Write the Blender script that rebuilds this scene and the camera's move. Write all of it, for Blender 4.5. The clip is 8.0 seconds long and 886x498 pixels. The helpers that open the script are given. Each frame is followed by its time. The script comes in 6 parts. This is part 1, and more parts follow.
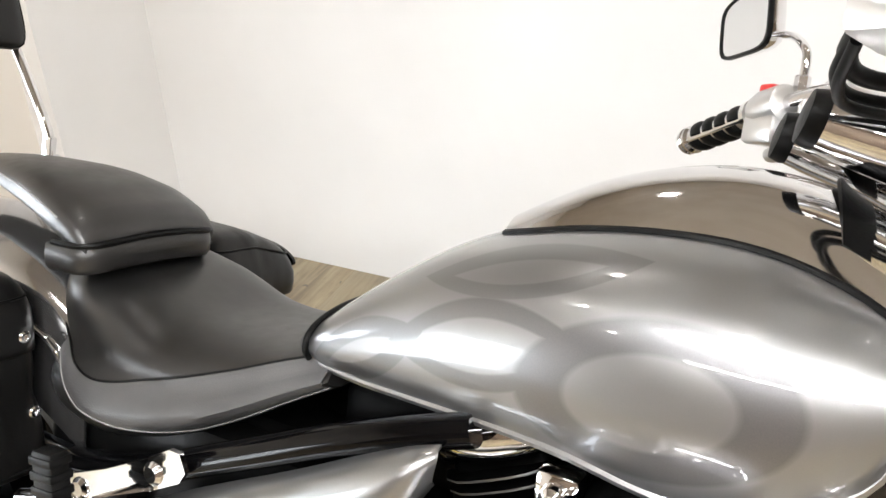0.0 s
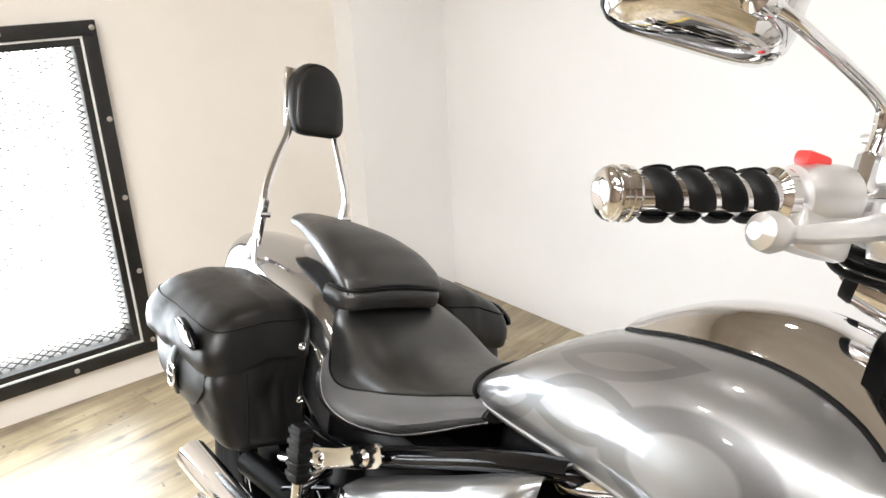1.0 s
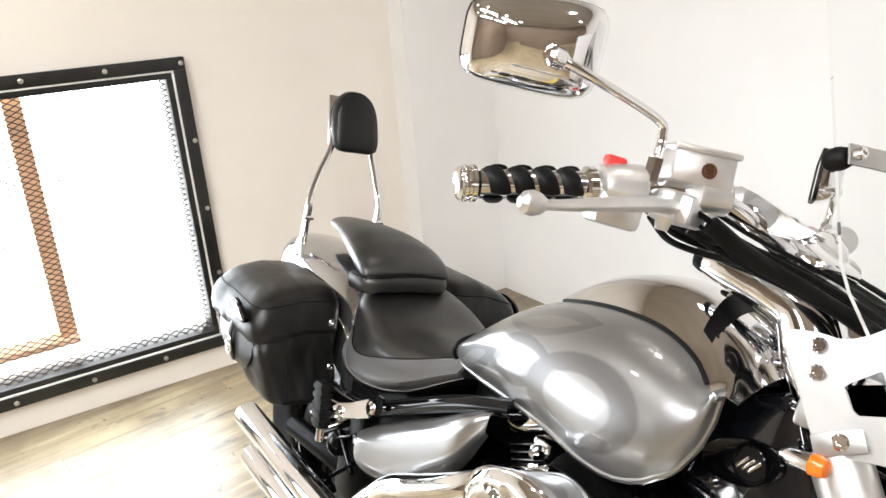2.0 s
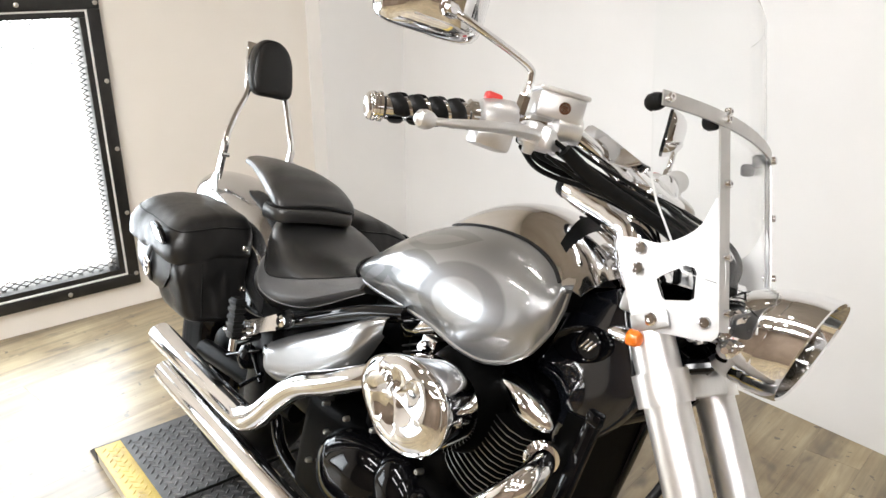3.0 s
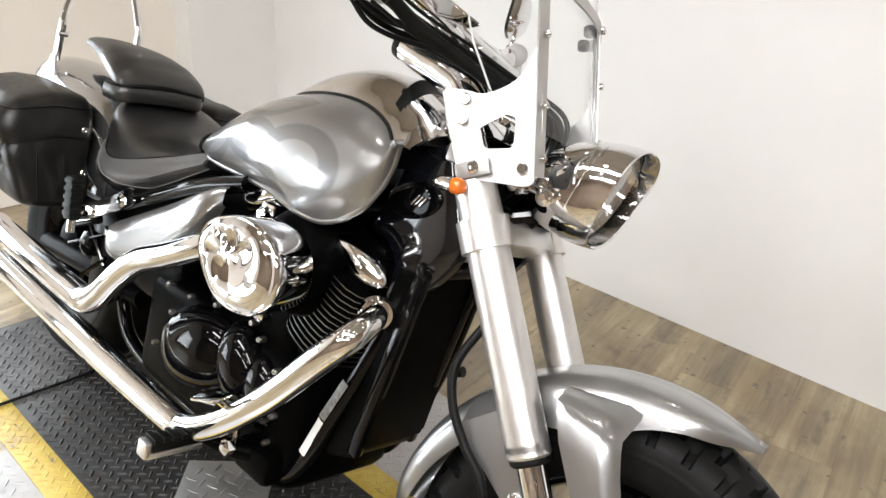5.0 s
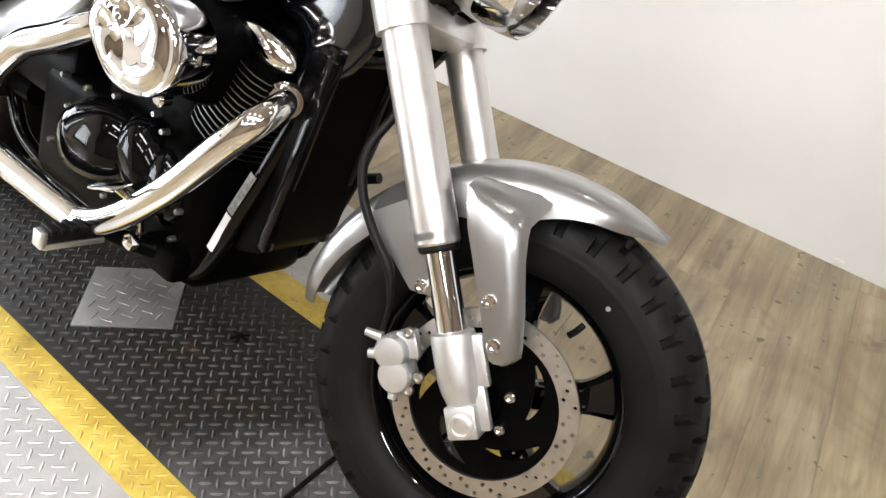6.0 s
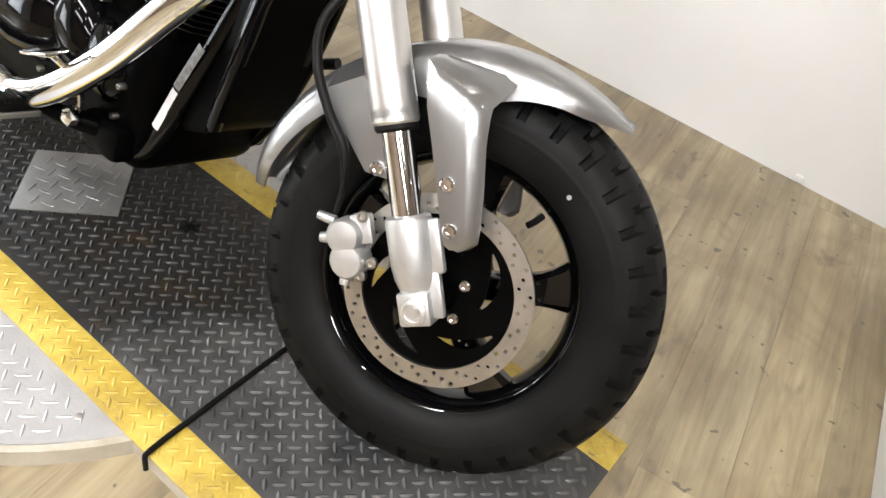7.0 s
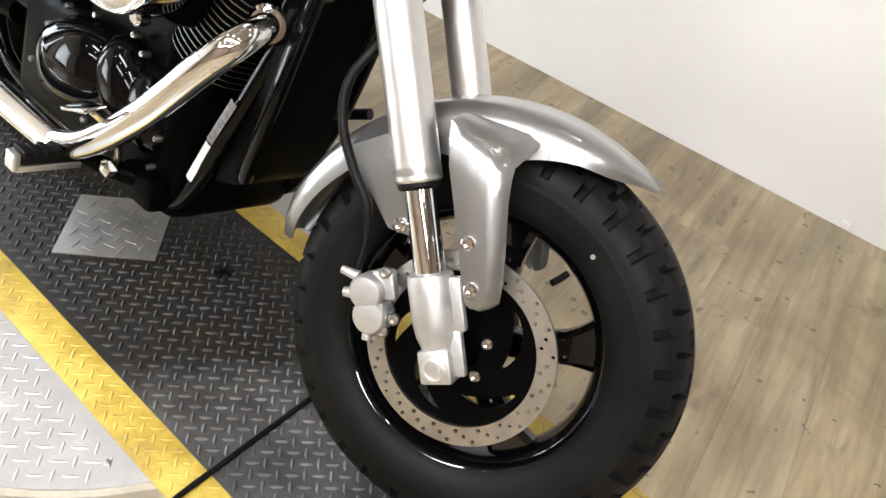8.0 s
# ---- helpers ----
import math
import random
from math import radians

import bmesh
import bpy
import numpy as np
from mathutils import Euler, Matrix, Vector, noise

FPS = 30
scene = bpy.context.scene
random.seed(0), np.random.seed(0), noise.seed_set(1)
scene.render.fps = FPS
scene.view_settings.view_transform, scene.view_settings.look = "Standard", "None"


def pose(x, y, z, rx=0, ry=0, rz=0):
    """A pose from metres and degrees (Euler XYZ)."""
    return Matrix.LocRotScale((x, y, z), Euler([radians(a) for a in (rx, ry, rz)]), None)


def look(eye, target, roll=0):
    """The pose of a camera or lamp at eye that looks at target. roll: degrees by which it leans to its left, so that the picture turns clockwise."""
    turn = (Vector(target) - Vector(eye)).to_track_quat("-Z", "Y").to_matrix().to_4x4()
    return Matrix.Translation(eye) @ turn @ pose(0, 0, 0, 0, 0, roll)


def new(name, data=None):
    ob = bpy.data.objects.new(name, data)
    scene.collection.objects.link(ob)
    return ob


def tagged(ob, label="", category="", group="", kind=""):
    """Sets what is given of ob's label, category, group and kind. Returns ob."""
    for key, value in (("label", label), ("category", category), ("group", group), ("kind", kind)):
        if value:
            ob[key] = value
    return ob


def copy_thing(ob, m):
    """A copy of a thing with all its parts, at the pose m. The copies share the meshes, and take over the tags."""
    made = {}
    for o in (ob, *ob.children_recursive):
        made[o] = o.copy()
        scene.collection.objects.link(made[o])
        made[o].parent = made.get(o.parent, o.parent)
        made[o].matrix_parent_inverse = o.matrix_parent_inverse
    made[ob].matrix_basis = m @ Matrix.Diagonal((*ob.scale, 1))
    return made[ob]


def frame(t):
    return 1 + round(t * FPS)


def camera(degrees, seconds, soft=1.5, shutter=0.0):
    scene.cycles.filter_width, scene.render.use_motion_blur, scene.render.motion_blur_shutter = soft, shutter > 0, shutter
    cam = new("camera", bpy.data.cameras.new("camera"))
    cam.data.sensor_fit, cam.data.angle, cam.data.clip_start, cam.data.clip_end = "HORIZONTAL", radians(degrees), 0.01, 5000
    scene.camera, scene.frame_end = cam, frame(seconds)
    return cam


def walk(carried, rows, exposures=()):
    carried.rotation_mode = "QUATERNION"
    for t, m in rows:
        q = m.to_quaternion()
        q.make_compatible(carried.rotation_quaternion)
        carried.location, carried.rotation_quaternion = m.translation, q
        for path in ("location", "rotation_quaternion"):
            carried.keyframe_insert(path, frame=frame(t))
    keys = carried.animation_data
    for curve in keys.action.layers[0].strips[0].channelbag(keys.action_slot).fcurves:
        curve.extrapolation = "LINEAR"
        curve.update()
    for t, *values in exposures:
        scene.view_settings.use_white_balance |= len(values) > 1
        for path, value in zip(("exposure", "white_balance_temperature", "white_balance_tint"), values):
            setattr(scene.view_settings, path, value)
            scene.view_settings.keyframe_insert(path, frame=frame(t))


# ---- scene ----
# the camera and its walk
cam = camera(60.0, 8.0)
PATH = [
    (0, (0.271, -0.449, 1.172), (-0.61, 1.13, 0.317), -2.4),
    (0.2, (0.306, -0.47, 1.177), (-0.691, 1.081, 0.403), -2.2),
    (0.5, (0.38, -0.539, 1.231), (-0.781, 0.853, 0.388), -1.6),
    (0.8, (0.457, -0.566, 1.291), (-0.879, 0.717, 0.535), -3.4),
    (1, (0.536, -0.547, 1.304), (-0.935, 0.622, 0.62), -2.9),
    (1.2, (0.618, -0.51, 1.309), (-0.966, 0.504, 0.63), -2.5),
    (2.3, (0.944, -0.651, 1.348), (-0.672, 0.353, 0.731), -5.0),
    (2.5, (0.997, -0.696, 1.346), (-0.566, 0.374, 0.705), -2.5),
    (3, (1.041, -0.703, 1.333), (-0.41, 0.479, 0.627), -0.1),
    (3.5, (1.055, -0.661, 1.33), (-0.299, 0.639, 0.638), 0.4),
    (4, (1.066, -0.648, 1.305), (-0.223, 0.68, 0.547), 1.8),
    (4.2, (1.073, -0.651, 1.29), (-0.2, 0.68, 0.51), 2.3),
    (5.3, (1.172, -0.679, 1.198), (0.025, 0.675, 0.275), 4.5),
    (5.5, (1.18, -0.672, 1.176), (0.097, 0.681, 0.179), 5.9),
    (6, (1.181, -0.668, 1.133), (0.257, 0.676, -0.026), 9.0),
    (6.5, (1.187, -0.659, 1.095), (0.37, 0.683, -0.143), 12.2),
    (7, (1.194, -0.656, 1.073), (0.446, 0.663, -0.232), 14.0),
    (7.5, (1.206, -0.655, 1.06), (0.491, 0.641, -0.284), 15.0),
    (8, (1.197, -0.619, 1.102), (0.319, 0.657, -0.163), 11.5),
]
walk(cam, [(t, look(e, g, r)) for t, e, g, r in PATH], exposures=[(0.0, 0.0), (1.2, 0.0), (2.6, -0.15), (5.5, -0.22), (6.6, -0.05), (8.0, -0.05)])

# ---- world and lights ----
FLOOR_Z = -0.045
WALL_X, WALL_Y = -2.105, 1.520          # window wall and long wall
EAST_X, SOUTH_Y, CEIL_Z = 4.6, -4.6, 2.95

sky = bpy.data.worlds.new("world")
scene.world = sky
sky.use_nodes = True
nt = sky.node_tree
tex = nt.nodes.new("ShaderNodeTexSky")
tex.sky_type = "NISHITA"
tex.sun_disc = False
tex.sun_elevation, tex.sun_rotation = radians(40), radians(120)
nt.nodes["Background"].inputs["Strength"].default_value = 0.12
nt.links.new(tex.outputs["Color"], nt.nodes["Background"].inputs["Color"])


def area_lamp(name, m, sx, sy, watts, colour):
    data = bpy.data.lights.new(name, "AREA")
    data.shape, data.size, data.size_y = "RECTANGLE", sx, sy
    data.energy, data.color = watts, colour
    ob = new(name, data)
    ob.matrix_world = m
    return ob


# ---- materials ----
def material(name, base, rough=0.5, metal=0.0, coat=0.0, spec=0.5):
    m = bpy.data.materials.new(name)
    m.use_nodes = True
    b = m.node_tree.nodes["Principled BSDF"]
    b.inputs["Base Color"].default_value = (*base, 1)
    b.inputs["Roughness"].default_value = rough
    b.inputs["Metallic"].default_value = metal
    b.inputs["Coat Weight"].default_value = coat
    b.inputs["Coat Roughness"].default_value = 0.05
    b.inputs["Specular IOR Level"].default_value = spec
    return m


class Net:
    """Short hand for wiring one material."""

    def __init__(self, m):
        self.t = m.node_tree
        self.b = self.t.nodes["Principled BSDF"]

    def node(self, kind, **values):
        n = self.t.nodes.new(kind)
        for k, v in values.items():
            n.inputs[k].default_value = v
        return n

    def link(self, a, b):
        self.t.links.new(a, b)

    def coords(self, scale=(1, 1, 1), which="Object"):
        c = self.t.nodes.new("ShaderNodeTexCoord")
        mp = self.node("ShaderNodeMapping", Scale=scale)
        self.link(c.outputs[which], mp.inputs["Vector"])
        return mp.outputs["Vector"]

    def noise(self, scale, detail=3.0, rough=0.5, stretch=(1, 1, 1)):
        n = self.node("ShaderNodeTexNoise", Scale=scale, Detail=detail, Roughness=rough)
        self.link(self.coords(stretch), n.inputs["Vector"])
        return n.outputs["Fac"]

    def ramp(self, fac, stops):
        r = self.t.nodes.new("ShaderNodeValToRGB")
        e = r.color_ramp.elements
        while len(e) < len(stops):
            e.new(0.5)
        for el, (p, c) in zip(e, stops):
            el.position, el.color = p, (*c, 1)
        self.link(fac, r.inputs["Fac"])
        return r.outputs["Color"]

    def mix(self, fac, a, b, mode="MIX"):
        n = self.t.nodes.new("ShaderNodeMix")
        n.data_type, n.blend_type = "RGBA", mode
        if isinstance(fac, float):
            n.inputs[0].default_value = fac
        else:
            self.link(fac, n.inputs[0])
        for sock, v in ((n.inputs[6], a), (n.inputs[7], b)):
            if isinstance(v, tuple):
                sock.default_value = (*v, 1)
            else:
                self.link(v, sock)
        return n.outputs[2]

    def span(self, fac, lo, hi):
        n = self.node("ShaderNodeMapRange")
        n.inputs["To Min"].default_value, n.inputs["To Max"].default_value = lo, hi
        self.link(fac, n.inputs["Value"])
        return n.outputs["Result"]

    def bump(self, height, strength, distance):
        n = self.node("ShaderNodeBump", Strength=strength, Distance=distance)
        self.link(height, n.inputs["Height"])
        self.link(n.outputs["Normal"], self.b.inputs["Normal"])

    def set(self, name, out):
        self.link(out, self.b.inputs[name])


def worn(name, dark, light, rough, metal=0.0, coat=0.0, scale=6.0, bump=0.0, bump_scale=60.0, spec=0.5, spread=0.08):
    """A surface whose colour and gloss vary softly, with a fine relief."""
    m = material(name, light, rough, metal, coat, spec)
    n = Net(m)
    f = n.noise(scale, 4.0, 0.6)
    n.set("Base Color", n.ramp(f, [(0.3, dark), (0.7, light)]))
    n.set("Roughness", n.span(n.noise(scale * 7, 3.0), max(rough - spread, 0.02), rough + spread))
    if bump:
        n.bump(n.noise(bump_scale, 4.0, 0.6), 0.5, bump)
    return m


CHROME = worn("chrome", (0.74, 0.74, 0.75), (0.82, 0.82, 0.83), 0.06, 1.0, scale=9.0, spread=0.03)
SATIN = worn("satin aluminium", (0.66, 0.655, 0.65), (0.76, 0.755, 0.75), 0.36, 0.92, scale=14.0, bump=0.0002, bump_scale=300.0)
BRUSHED = worn("brushed aluminium sheet", (0.42, 0.412, 0.40), (0.52, 0.51, 0.495), 0.42, 0.85, scale=14.0, bump=0.0002, bump_scale=300.0)
BRIGHT_SHEET = worn("bright satin aluminium sheet", (0.40, 0.40, 0.40), (0.47, 0.47, 0.465), 0.36, 0.9, scale=14.0, bump=0.0002, bump_scale=300.0)
CAST = worn("cast aluminium", (0.46, 0.46, 0.46), (0.57, 0.57, 0.565), 0.42, 0.8, scale=20.0, bump=0.0006, bump_scale=220.0)
FIN_EDGE = worn("machined fin edge", (0.10, 0.10, 0.10), (0.22, 0.22, 0.215), 0.4, 1.0, scale=25.0)
STEEL = worn("steel disc", (0.42, 0.40, 0.37), (0.56, 0.54, 0.50), 0.35, 1.0, scale=25.0)
BLACK_GLOSS = worn("black gloss paint", (0.0010, 0.0010, 0.0012), (0.002, 0.002, 0.0024), 0.06, 0.0, 0.0, scale=12.0, spread=0.03, spec=0.20)
BLUE_BLACK = worn("black lacquer", (0.002, 0.0022, 0.003), (0.004, 0.0045, 0.006), 0.07, 0.0, 0.25, scale=7.0, spread=0.03, spec=0.5)
BLACK_SATIN = worn("black satin paint", (0.001, 0.001, 0.001), (0.002, 0.002, 0.002), 0.34, scale=18.0, bump=0.0004, bump_scale=250.0, spec=0.025)
BLACK_PLASTIC = worn("black plastic", (0.002, 0.002, 0.002), (0.004, 0.004, 0.004), 0.36, scale=15.0, bump=0.0004, bump_scale=400.0, spec=0.12)
RUBBER = worn("black rubber", (0.002, 0.002, 0.002), (0.006, 0.006, 0.006), 0.45, scale=30.0, bump=0.0006, bump_scale=160.0, spec=0.15)
TYRE = worn("tyre rubber", (0.0025, 0.0025, 0.0025), (0.009, 0.0088, 0.0086), 0.48, scale=7.0, bump=0.0005, bump_scale=260.0, spec=0.10)
ENAMEL = worn("black wheel enamel", (0.0010, 0.0010, 0.0012), (0.002, 0.002, 0.0024), 0.05, scale=12.0, spread=0.02, spec=0.6)
LEATHER = worn("black leather", (0.002, 0.002, 0.002), (0.006, 0.0057, 0.0054), 0.36, scale=10.0, bump=0.0005, bump_scale=330.0, spread=0.07, spec=0.36)
VINYL = worn("black seat vinyl", (0.007, 0.0069, 0.0066), (0.020, 0.0195, 0.019), 0.35, scale=8.0, bump=0.0002, bump_scale=420.0, spread=0.07, spec=0.62)
SIDE_VINYL = worn("grey textured seat vinyl", (0.055, 0.055, 0.056), (0.085, 0.085, 0.086), 0.42, scale=8.0, bump=0.0008, bump_scale=520.0, spread=0.06, spec=0.6)
GREY_STITCH = worn("grey thread", (0.18, 0.18, 0.18), (0.3, 0.3, 0.3), 0.8)
RED = worn("red plastic", (0.42, 0.03, 0.03), (0.55, 0.04, 0.03), 0.4)
LABEL_GREY = worn("grey label", (0.08, 0.08, 0.08), (0.30, 0.30, 0.30), 0.5, scale=90.0)
LABEL_WHITE = worn("white label", (0.7, 0.7, 0.7), (0.82, 0.82, 0.82), 0.5, scale=40.0)
BROWN = worn("brown sight glass", (0.05, 0.02, 0.01), (0.09, 0.04, 0.02), 0.2)
WALL = worn("white wall paint", (0.77, 0.765, 0.755), (0.83, 0.827, 0.82), 0.62, scale=1.2, bump=0.0006, bump_scale=90.0)
# white wall with the warm light that falls on it mixed into the colour
WARM_LIT_WALL = worn("white wall paint tinted by warm light", (0.77, 0.725, 0.66), (0.83, 0.79, 0.73), 0.62, scale=1.2, bump=0.0006, bump_scale=90.0)
CEILING = worn("beige ceiling board", (0.34, 0.30, 0.26), (0.42, 0.375, 0.325), 0.8, scale=2.0)
TAN_WALL = worn("brown wall paint", (0.13, 0.092, 0.062), (0.19, 0.14, 0.10), 0.7, scale=1.2)
TRIM = worn("white trim paint", (0.74, 0.73, 0.71), (0.82, 0.81, 0.79), 0.5, scale=3.0)
FRAME_BLACK = worn("black steel frame", (0.010, 0.010, 0.010), (0.03, 0.028, 0.026), 0.38, 0.3, scale=9.0, bump=0.0006, bump_scale=120.0)
BRICK_POST = worn("brick orange post", (0.55, 0.30, 0.16), (0.68, 0.42, 0.26), 0.8, scale=12.0)

# metallic paint with ghosted flame licks
PAINT = material("silver metallic paint", (0.4, 0.39, 0.38), 0.30, 0.85, 1.0)
n = Net(PAINT)


def lick_ring(cx, cz, rx, rz, turn, inner, pointed=False):
    """A dark drop-shaped outline on both flanks, oval or pointed at its ends."""
    c = n.t.nodes.new("ShaderNodeTexCoord")
    mp = n.t.nodes.new("ShaderNodeMapping")
    mp.vector_type = "TEXTURE"
    mp.inputs["Location"].default_value = (cx, 0, cz)
    mp.inputs["Rotation"].default_value = (0, -turn, 0)
    mp.inputs["Scale"].default_value = (rx, 1000.0, rz)
    n.link(c.outputs["Object"], mp.inputs["Vector"])
    ln = n.t.nodes.new("ShaderNodeVectorMath")
    ln.operation = "LENGTH"
    n.link(mp.outputs["Vector"], ln.inputs[0])
    far = ln.outputs["Value"]
    if pointed:
        xyz = n.t.nodes.new("ShaderNodeSeparateXYZ")
        n.link(mp.outputs["Vector"], xyz.inputs["Vector"])
        sq, ab, ad = (n.t.nodes.new("ShaderNodeMath") for _ in range(3))
        sq.operation, ab.operation, ad.operation = "MULTIPLY", "ABSOLUTE", "ADD"
        n.link(xyz.outputs["X"], sq.inputs[0])
        n.link(xyz.outputs["X"], sq.inputs[1])
        n.link(xyz.outputs["Z"], ab.inputs[0])
        n.link(sq.outputs["Value"], ad.inputs[0])
        n.link(ab.outputs["Value"], ad.inputs[1])
        far = ad.outputs["Value"]
    half = n.node("ShaderNodeMath")
    half.operation = "MULTIPLY"
    half.inputs[1].default_value = 0.5
    n.link(far, half.inputs[0])
    return n.ramp(half.outputs["Value"], [(inner / 2 - 0.015, (0, 0, 0)), (inner / 2 + 0.015, (1, 1, 1)), (0.485, (1, 1, 1)), (0.515, (0, 0, 0))])


lick = n.mix(1.0, lick_ring(0.170, 0.790, 0.112, 0.064, 0.15, 0.60), lick_ring(0.022, 0.796, 0.105, 0.040, 0.22, 0.60, True), "LIGHTEN")
lick = n.mix(0.6, lick, lick_ring(0.045, 0.862, 0.110, 0.020, 0.26, 0.45, True), "LIGHTEN")
lick = n.mix(1.0, lick, lick_ring(-0.115, 0.752, 0.085, 0.030, 0.50, 0.35, True), "LIGHTEN")
flake = n.noise(900.0, 2.0)
paint_col = n.mix(lick, (0.245, 0.245, 0.248), (0.135, 0.135, 0.140))
n.set("Base Color", n.mix(n.span(flake, 0.05, 0.17), paint_col, (0.46, 0.46, 0.46)))
n.set("Roughness", n.span(flake, 0.31, 0.41))
LACQUER = material("polished silver lacquer", (0.5, 0.5, 0.505), 0.13, 0.95, 0.6)
n = Net(LACQUER)
n.set("Base Color", n.mix(n.span(n.noise(900.0, 2.0), 0.05, 0.3), (0.40, 0.40, 0.405), (0.58, 0.58, 0.58)))
n.set("Roughness", n.span(n.noise(6.0), 0.09, 0.17))
PLAIN_PAINT = material("plain silver metallic paint", (0.42, 0.41, 0.40), 0.30, 0.85, 0.9)
n = Net(PLAIN_PAINT)
flake = n.noise(900.0, 2.0)
n.set("Base Color", n.mix(n.span(flake, 0.05, 0.3), (0.25, 0.25, 0.252), (0.42, 0.42, 0.42)))
n.set("Roughness", n.span(n.noise(12.0), 0.26, 0.36))

# clear acrylic and lamp glass
ACRYLIC = material("clear acrylic", (0.98, 0.99, 0.99), 0.02)
ACRYLIC.node_tree.nodes["Principled BSDF"].inputs["Transmission Weight"].default_value = 1.0
ACRYLIC.node_tree.nodes["Principled BSDF"].inputs["IOR"].default_value = 1.12
LAMP_GLASS = material("lamp glass", (0.95, 0.96, 0.97), 0.04)
LAMP_GLASS.node_tree.nodes["Principled BSDF"].inputs["Transmission Weight"].default_value = 1.0
LAMP_GLASS.node_tree.nodes["Principled BSDF"].inputs["IOR"].default_value = 1.3
AMBER = material("amber lens", (0.9, 0.22, 0.02), 0.12)
AMBER.node_tree.nodes["Principled BSDF"].inputs["Transmission Weight"].default_value = 0.35
MIRROR_GLASS = material("mirror glass", (0.86, 0.87, 0.88), 0.01, 1.0)

# daylight seen through the window, and the lamp faces
DAYLIGHT = material("bright overcast daylight", (0.8, 0.8, 0.8), 1.0)
DAYLIGHT.node_tree.nodes["Principled BSDF"].inputs["Emission Color"].default_value = (0.95, 0.98, 1.0, 1)
DAYLIGHT.node_tree.nodes["Principled BSDF"].inputs["Emission Strength"].default_value = 6.0
SPOT = material("bright lamp face", (0.9, 0.9, 0.9), 0.5)
SPOT.node_tree.nodes["Principled BSDF"].inputs["Emission Color"].default_value = (1.0, 0.97, 0.93, 1)
SPOT.node_tree.nodes["Principled BSDF"].inputs["Emission Strength"].default_value = 140.0
FILL_FACE = material("lit fill strip face", (0.9, 0.9, 0.9), 0.5)
FILL_FACE.node_tree.nodes["Principled BSDF"].inputs["Emission Color"].default_value = (1.0, 0.97, 0.93, 1)
FILL_FACE.node_tree.nodes["Principled BSDF"].inputs["Emission Strength"].default_value = 30.0

# vinyl floor planks: grain along each plank, a tone of its own for each
WOOD = material("oak vinyl plank", (0.4, 0.3, 0.17), 0.42, spec=0.75)
n = Net(WOOD)
info = n.t.nodes.new("ShaderNodeObjectInfo")
shift = n.node("ShaderNodeVectorMath")
shift.operation = "MULTIPLY_ADD"
scal = n.node("ShaderNodeCombineXYZ")
n.link(info.outputs["Random"], scal.inputs["X"])
n.link(info.outputs["Random"], scal.inputs["Y"])
n.link(scal.outputs["Vector"], shift.inputs[0])
shift.inputs[1].default_value = (37.0, 91.0, 0.0)
n.link(n.coords((13.0, 0.9, 1.0)), shift.inputs[2])
shift_knot = n.node("ShaderNodeVectorMath")
shift_knot.operation = "MULTIPLY_ADD"
n.link(scal.outputs["Vector"], shift_knot.inputs[0])
shift_knot.inputs[1].default_value = (53.0, 17.0, 0.0)
grain = n.node("ShaderNodeTexNoise", Scale=1.7, Detail=9.0, Roughness=0.66, Distortion=0.5)
n.link(shift.outputs["Vector"], grain.inputs["Vector"])
fine = n.node("ShaderNodeTexNoise", Scale=14.0, Detail=4.0, Roughness=0.6)
n.link(shift.outputs["Vector"], fine.inputs["Vector"])
tone = n.ramp(grain.outputs["Fac"], [(0.26, (0.11, 0.081, 0.043)), (0.42, (0.27, 0.212, 0.120)), (0.57, (0.405, 0.333, 0.202)), (0.78, (0.54, 0.472, 0.325))])
tone = n.mix(n.span(fine.outputs["Fac"], 0.0, 0.45), tone, (0.20, 0.148, 0.075))
bright = n.ramp(info.outputs["Random"], [(0.0, (0.92, 0.93, 0.93)), (1.0, (1.12, 1.12, 1.11))])
streak = n.node("ShaderNodeTexNoise", Scale=0.8, Detail=5.0, Roughness=0.6, Distortion=0.5)
n.link(shift.outputs["Vector"], streak.inputs["Vector"])
tone = n.mix(1.0, tone, n.ramp(streak.outputs["Fac"], [(0.30, (0.45, 0.40, 0.34)), (0.43, (0.86, 0.84, 0.81)), (0.68, (1.14, 1.12, 1.08))]), "MULTIPLY")
knot = n.node("ShaderNodeTexNoise", Scale=2.6, Detail=3.0, Roughness=0.6, Distortion=0.3)
n.link(n.coords((3.0, 1.6, 1.0)), shift_knot.inputs[2])
n.link(shift_knot.outputs["Vector"], knot.inputs["Vector"])
tone = n.mix(n.ramp(knot.outputs["Fac"], [(0.61, (0, 0, 0)), (0.70, (0.85, 0.85, 0.85))]), tone, (0.085, 0.058, 0.030))
tone = n.mix(1.0, tone, bright, "MULTIPLY")
# broad brown blotches colour in the floor's uneven shadow and reflections
where = n.t.nodes.new("ShaderNodeNewGeometry")
shade_blotch = n.node("ShaderNodeTexNoise", Scale=2.3, Detail=4.0, Roughness=0.6, Distortion=0.6)
n.link(where.outputs["Position"], shade_blotch.inputs["Vector"])
tone = n.mix(n.ramp(shade_blotch.outputs["Fac"], [(0.42, (0, 0, 0)), (0.62, (0.85, 0.85, 0.85))]), tone, n.mix(1.0, tone, (0.58, 0.50, 0.39), "MULTIPLY"))
spots = n.node("ShaderNodeTexNoise", Scale=30.0, Detail=2.0, Roughness=0.5)
n.link(where.outputs["Position"], spots.inputs["Vector"])
tone = n.mix(n.ramp(spots.outputs["Fac"], [(0.69, (0, 0, 0)), (0.715, (0.85, 0.85, 0.85))]), tone, (0.06, 0.043, 0.025))
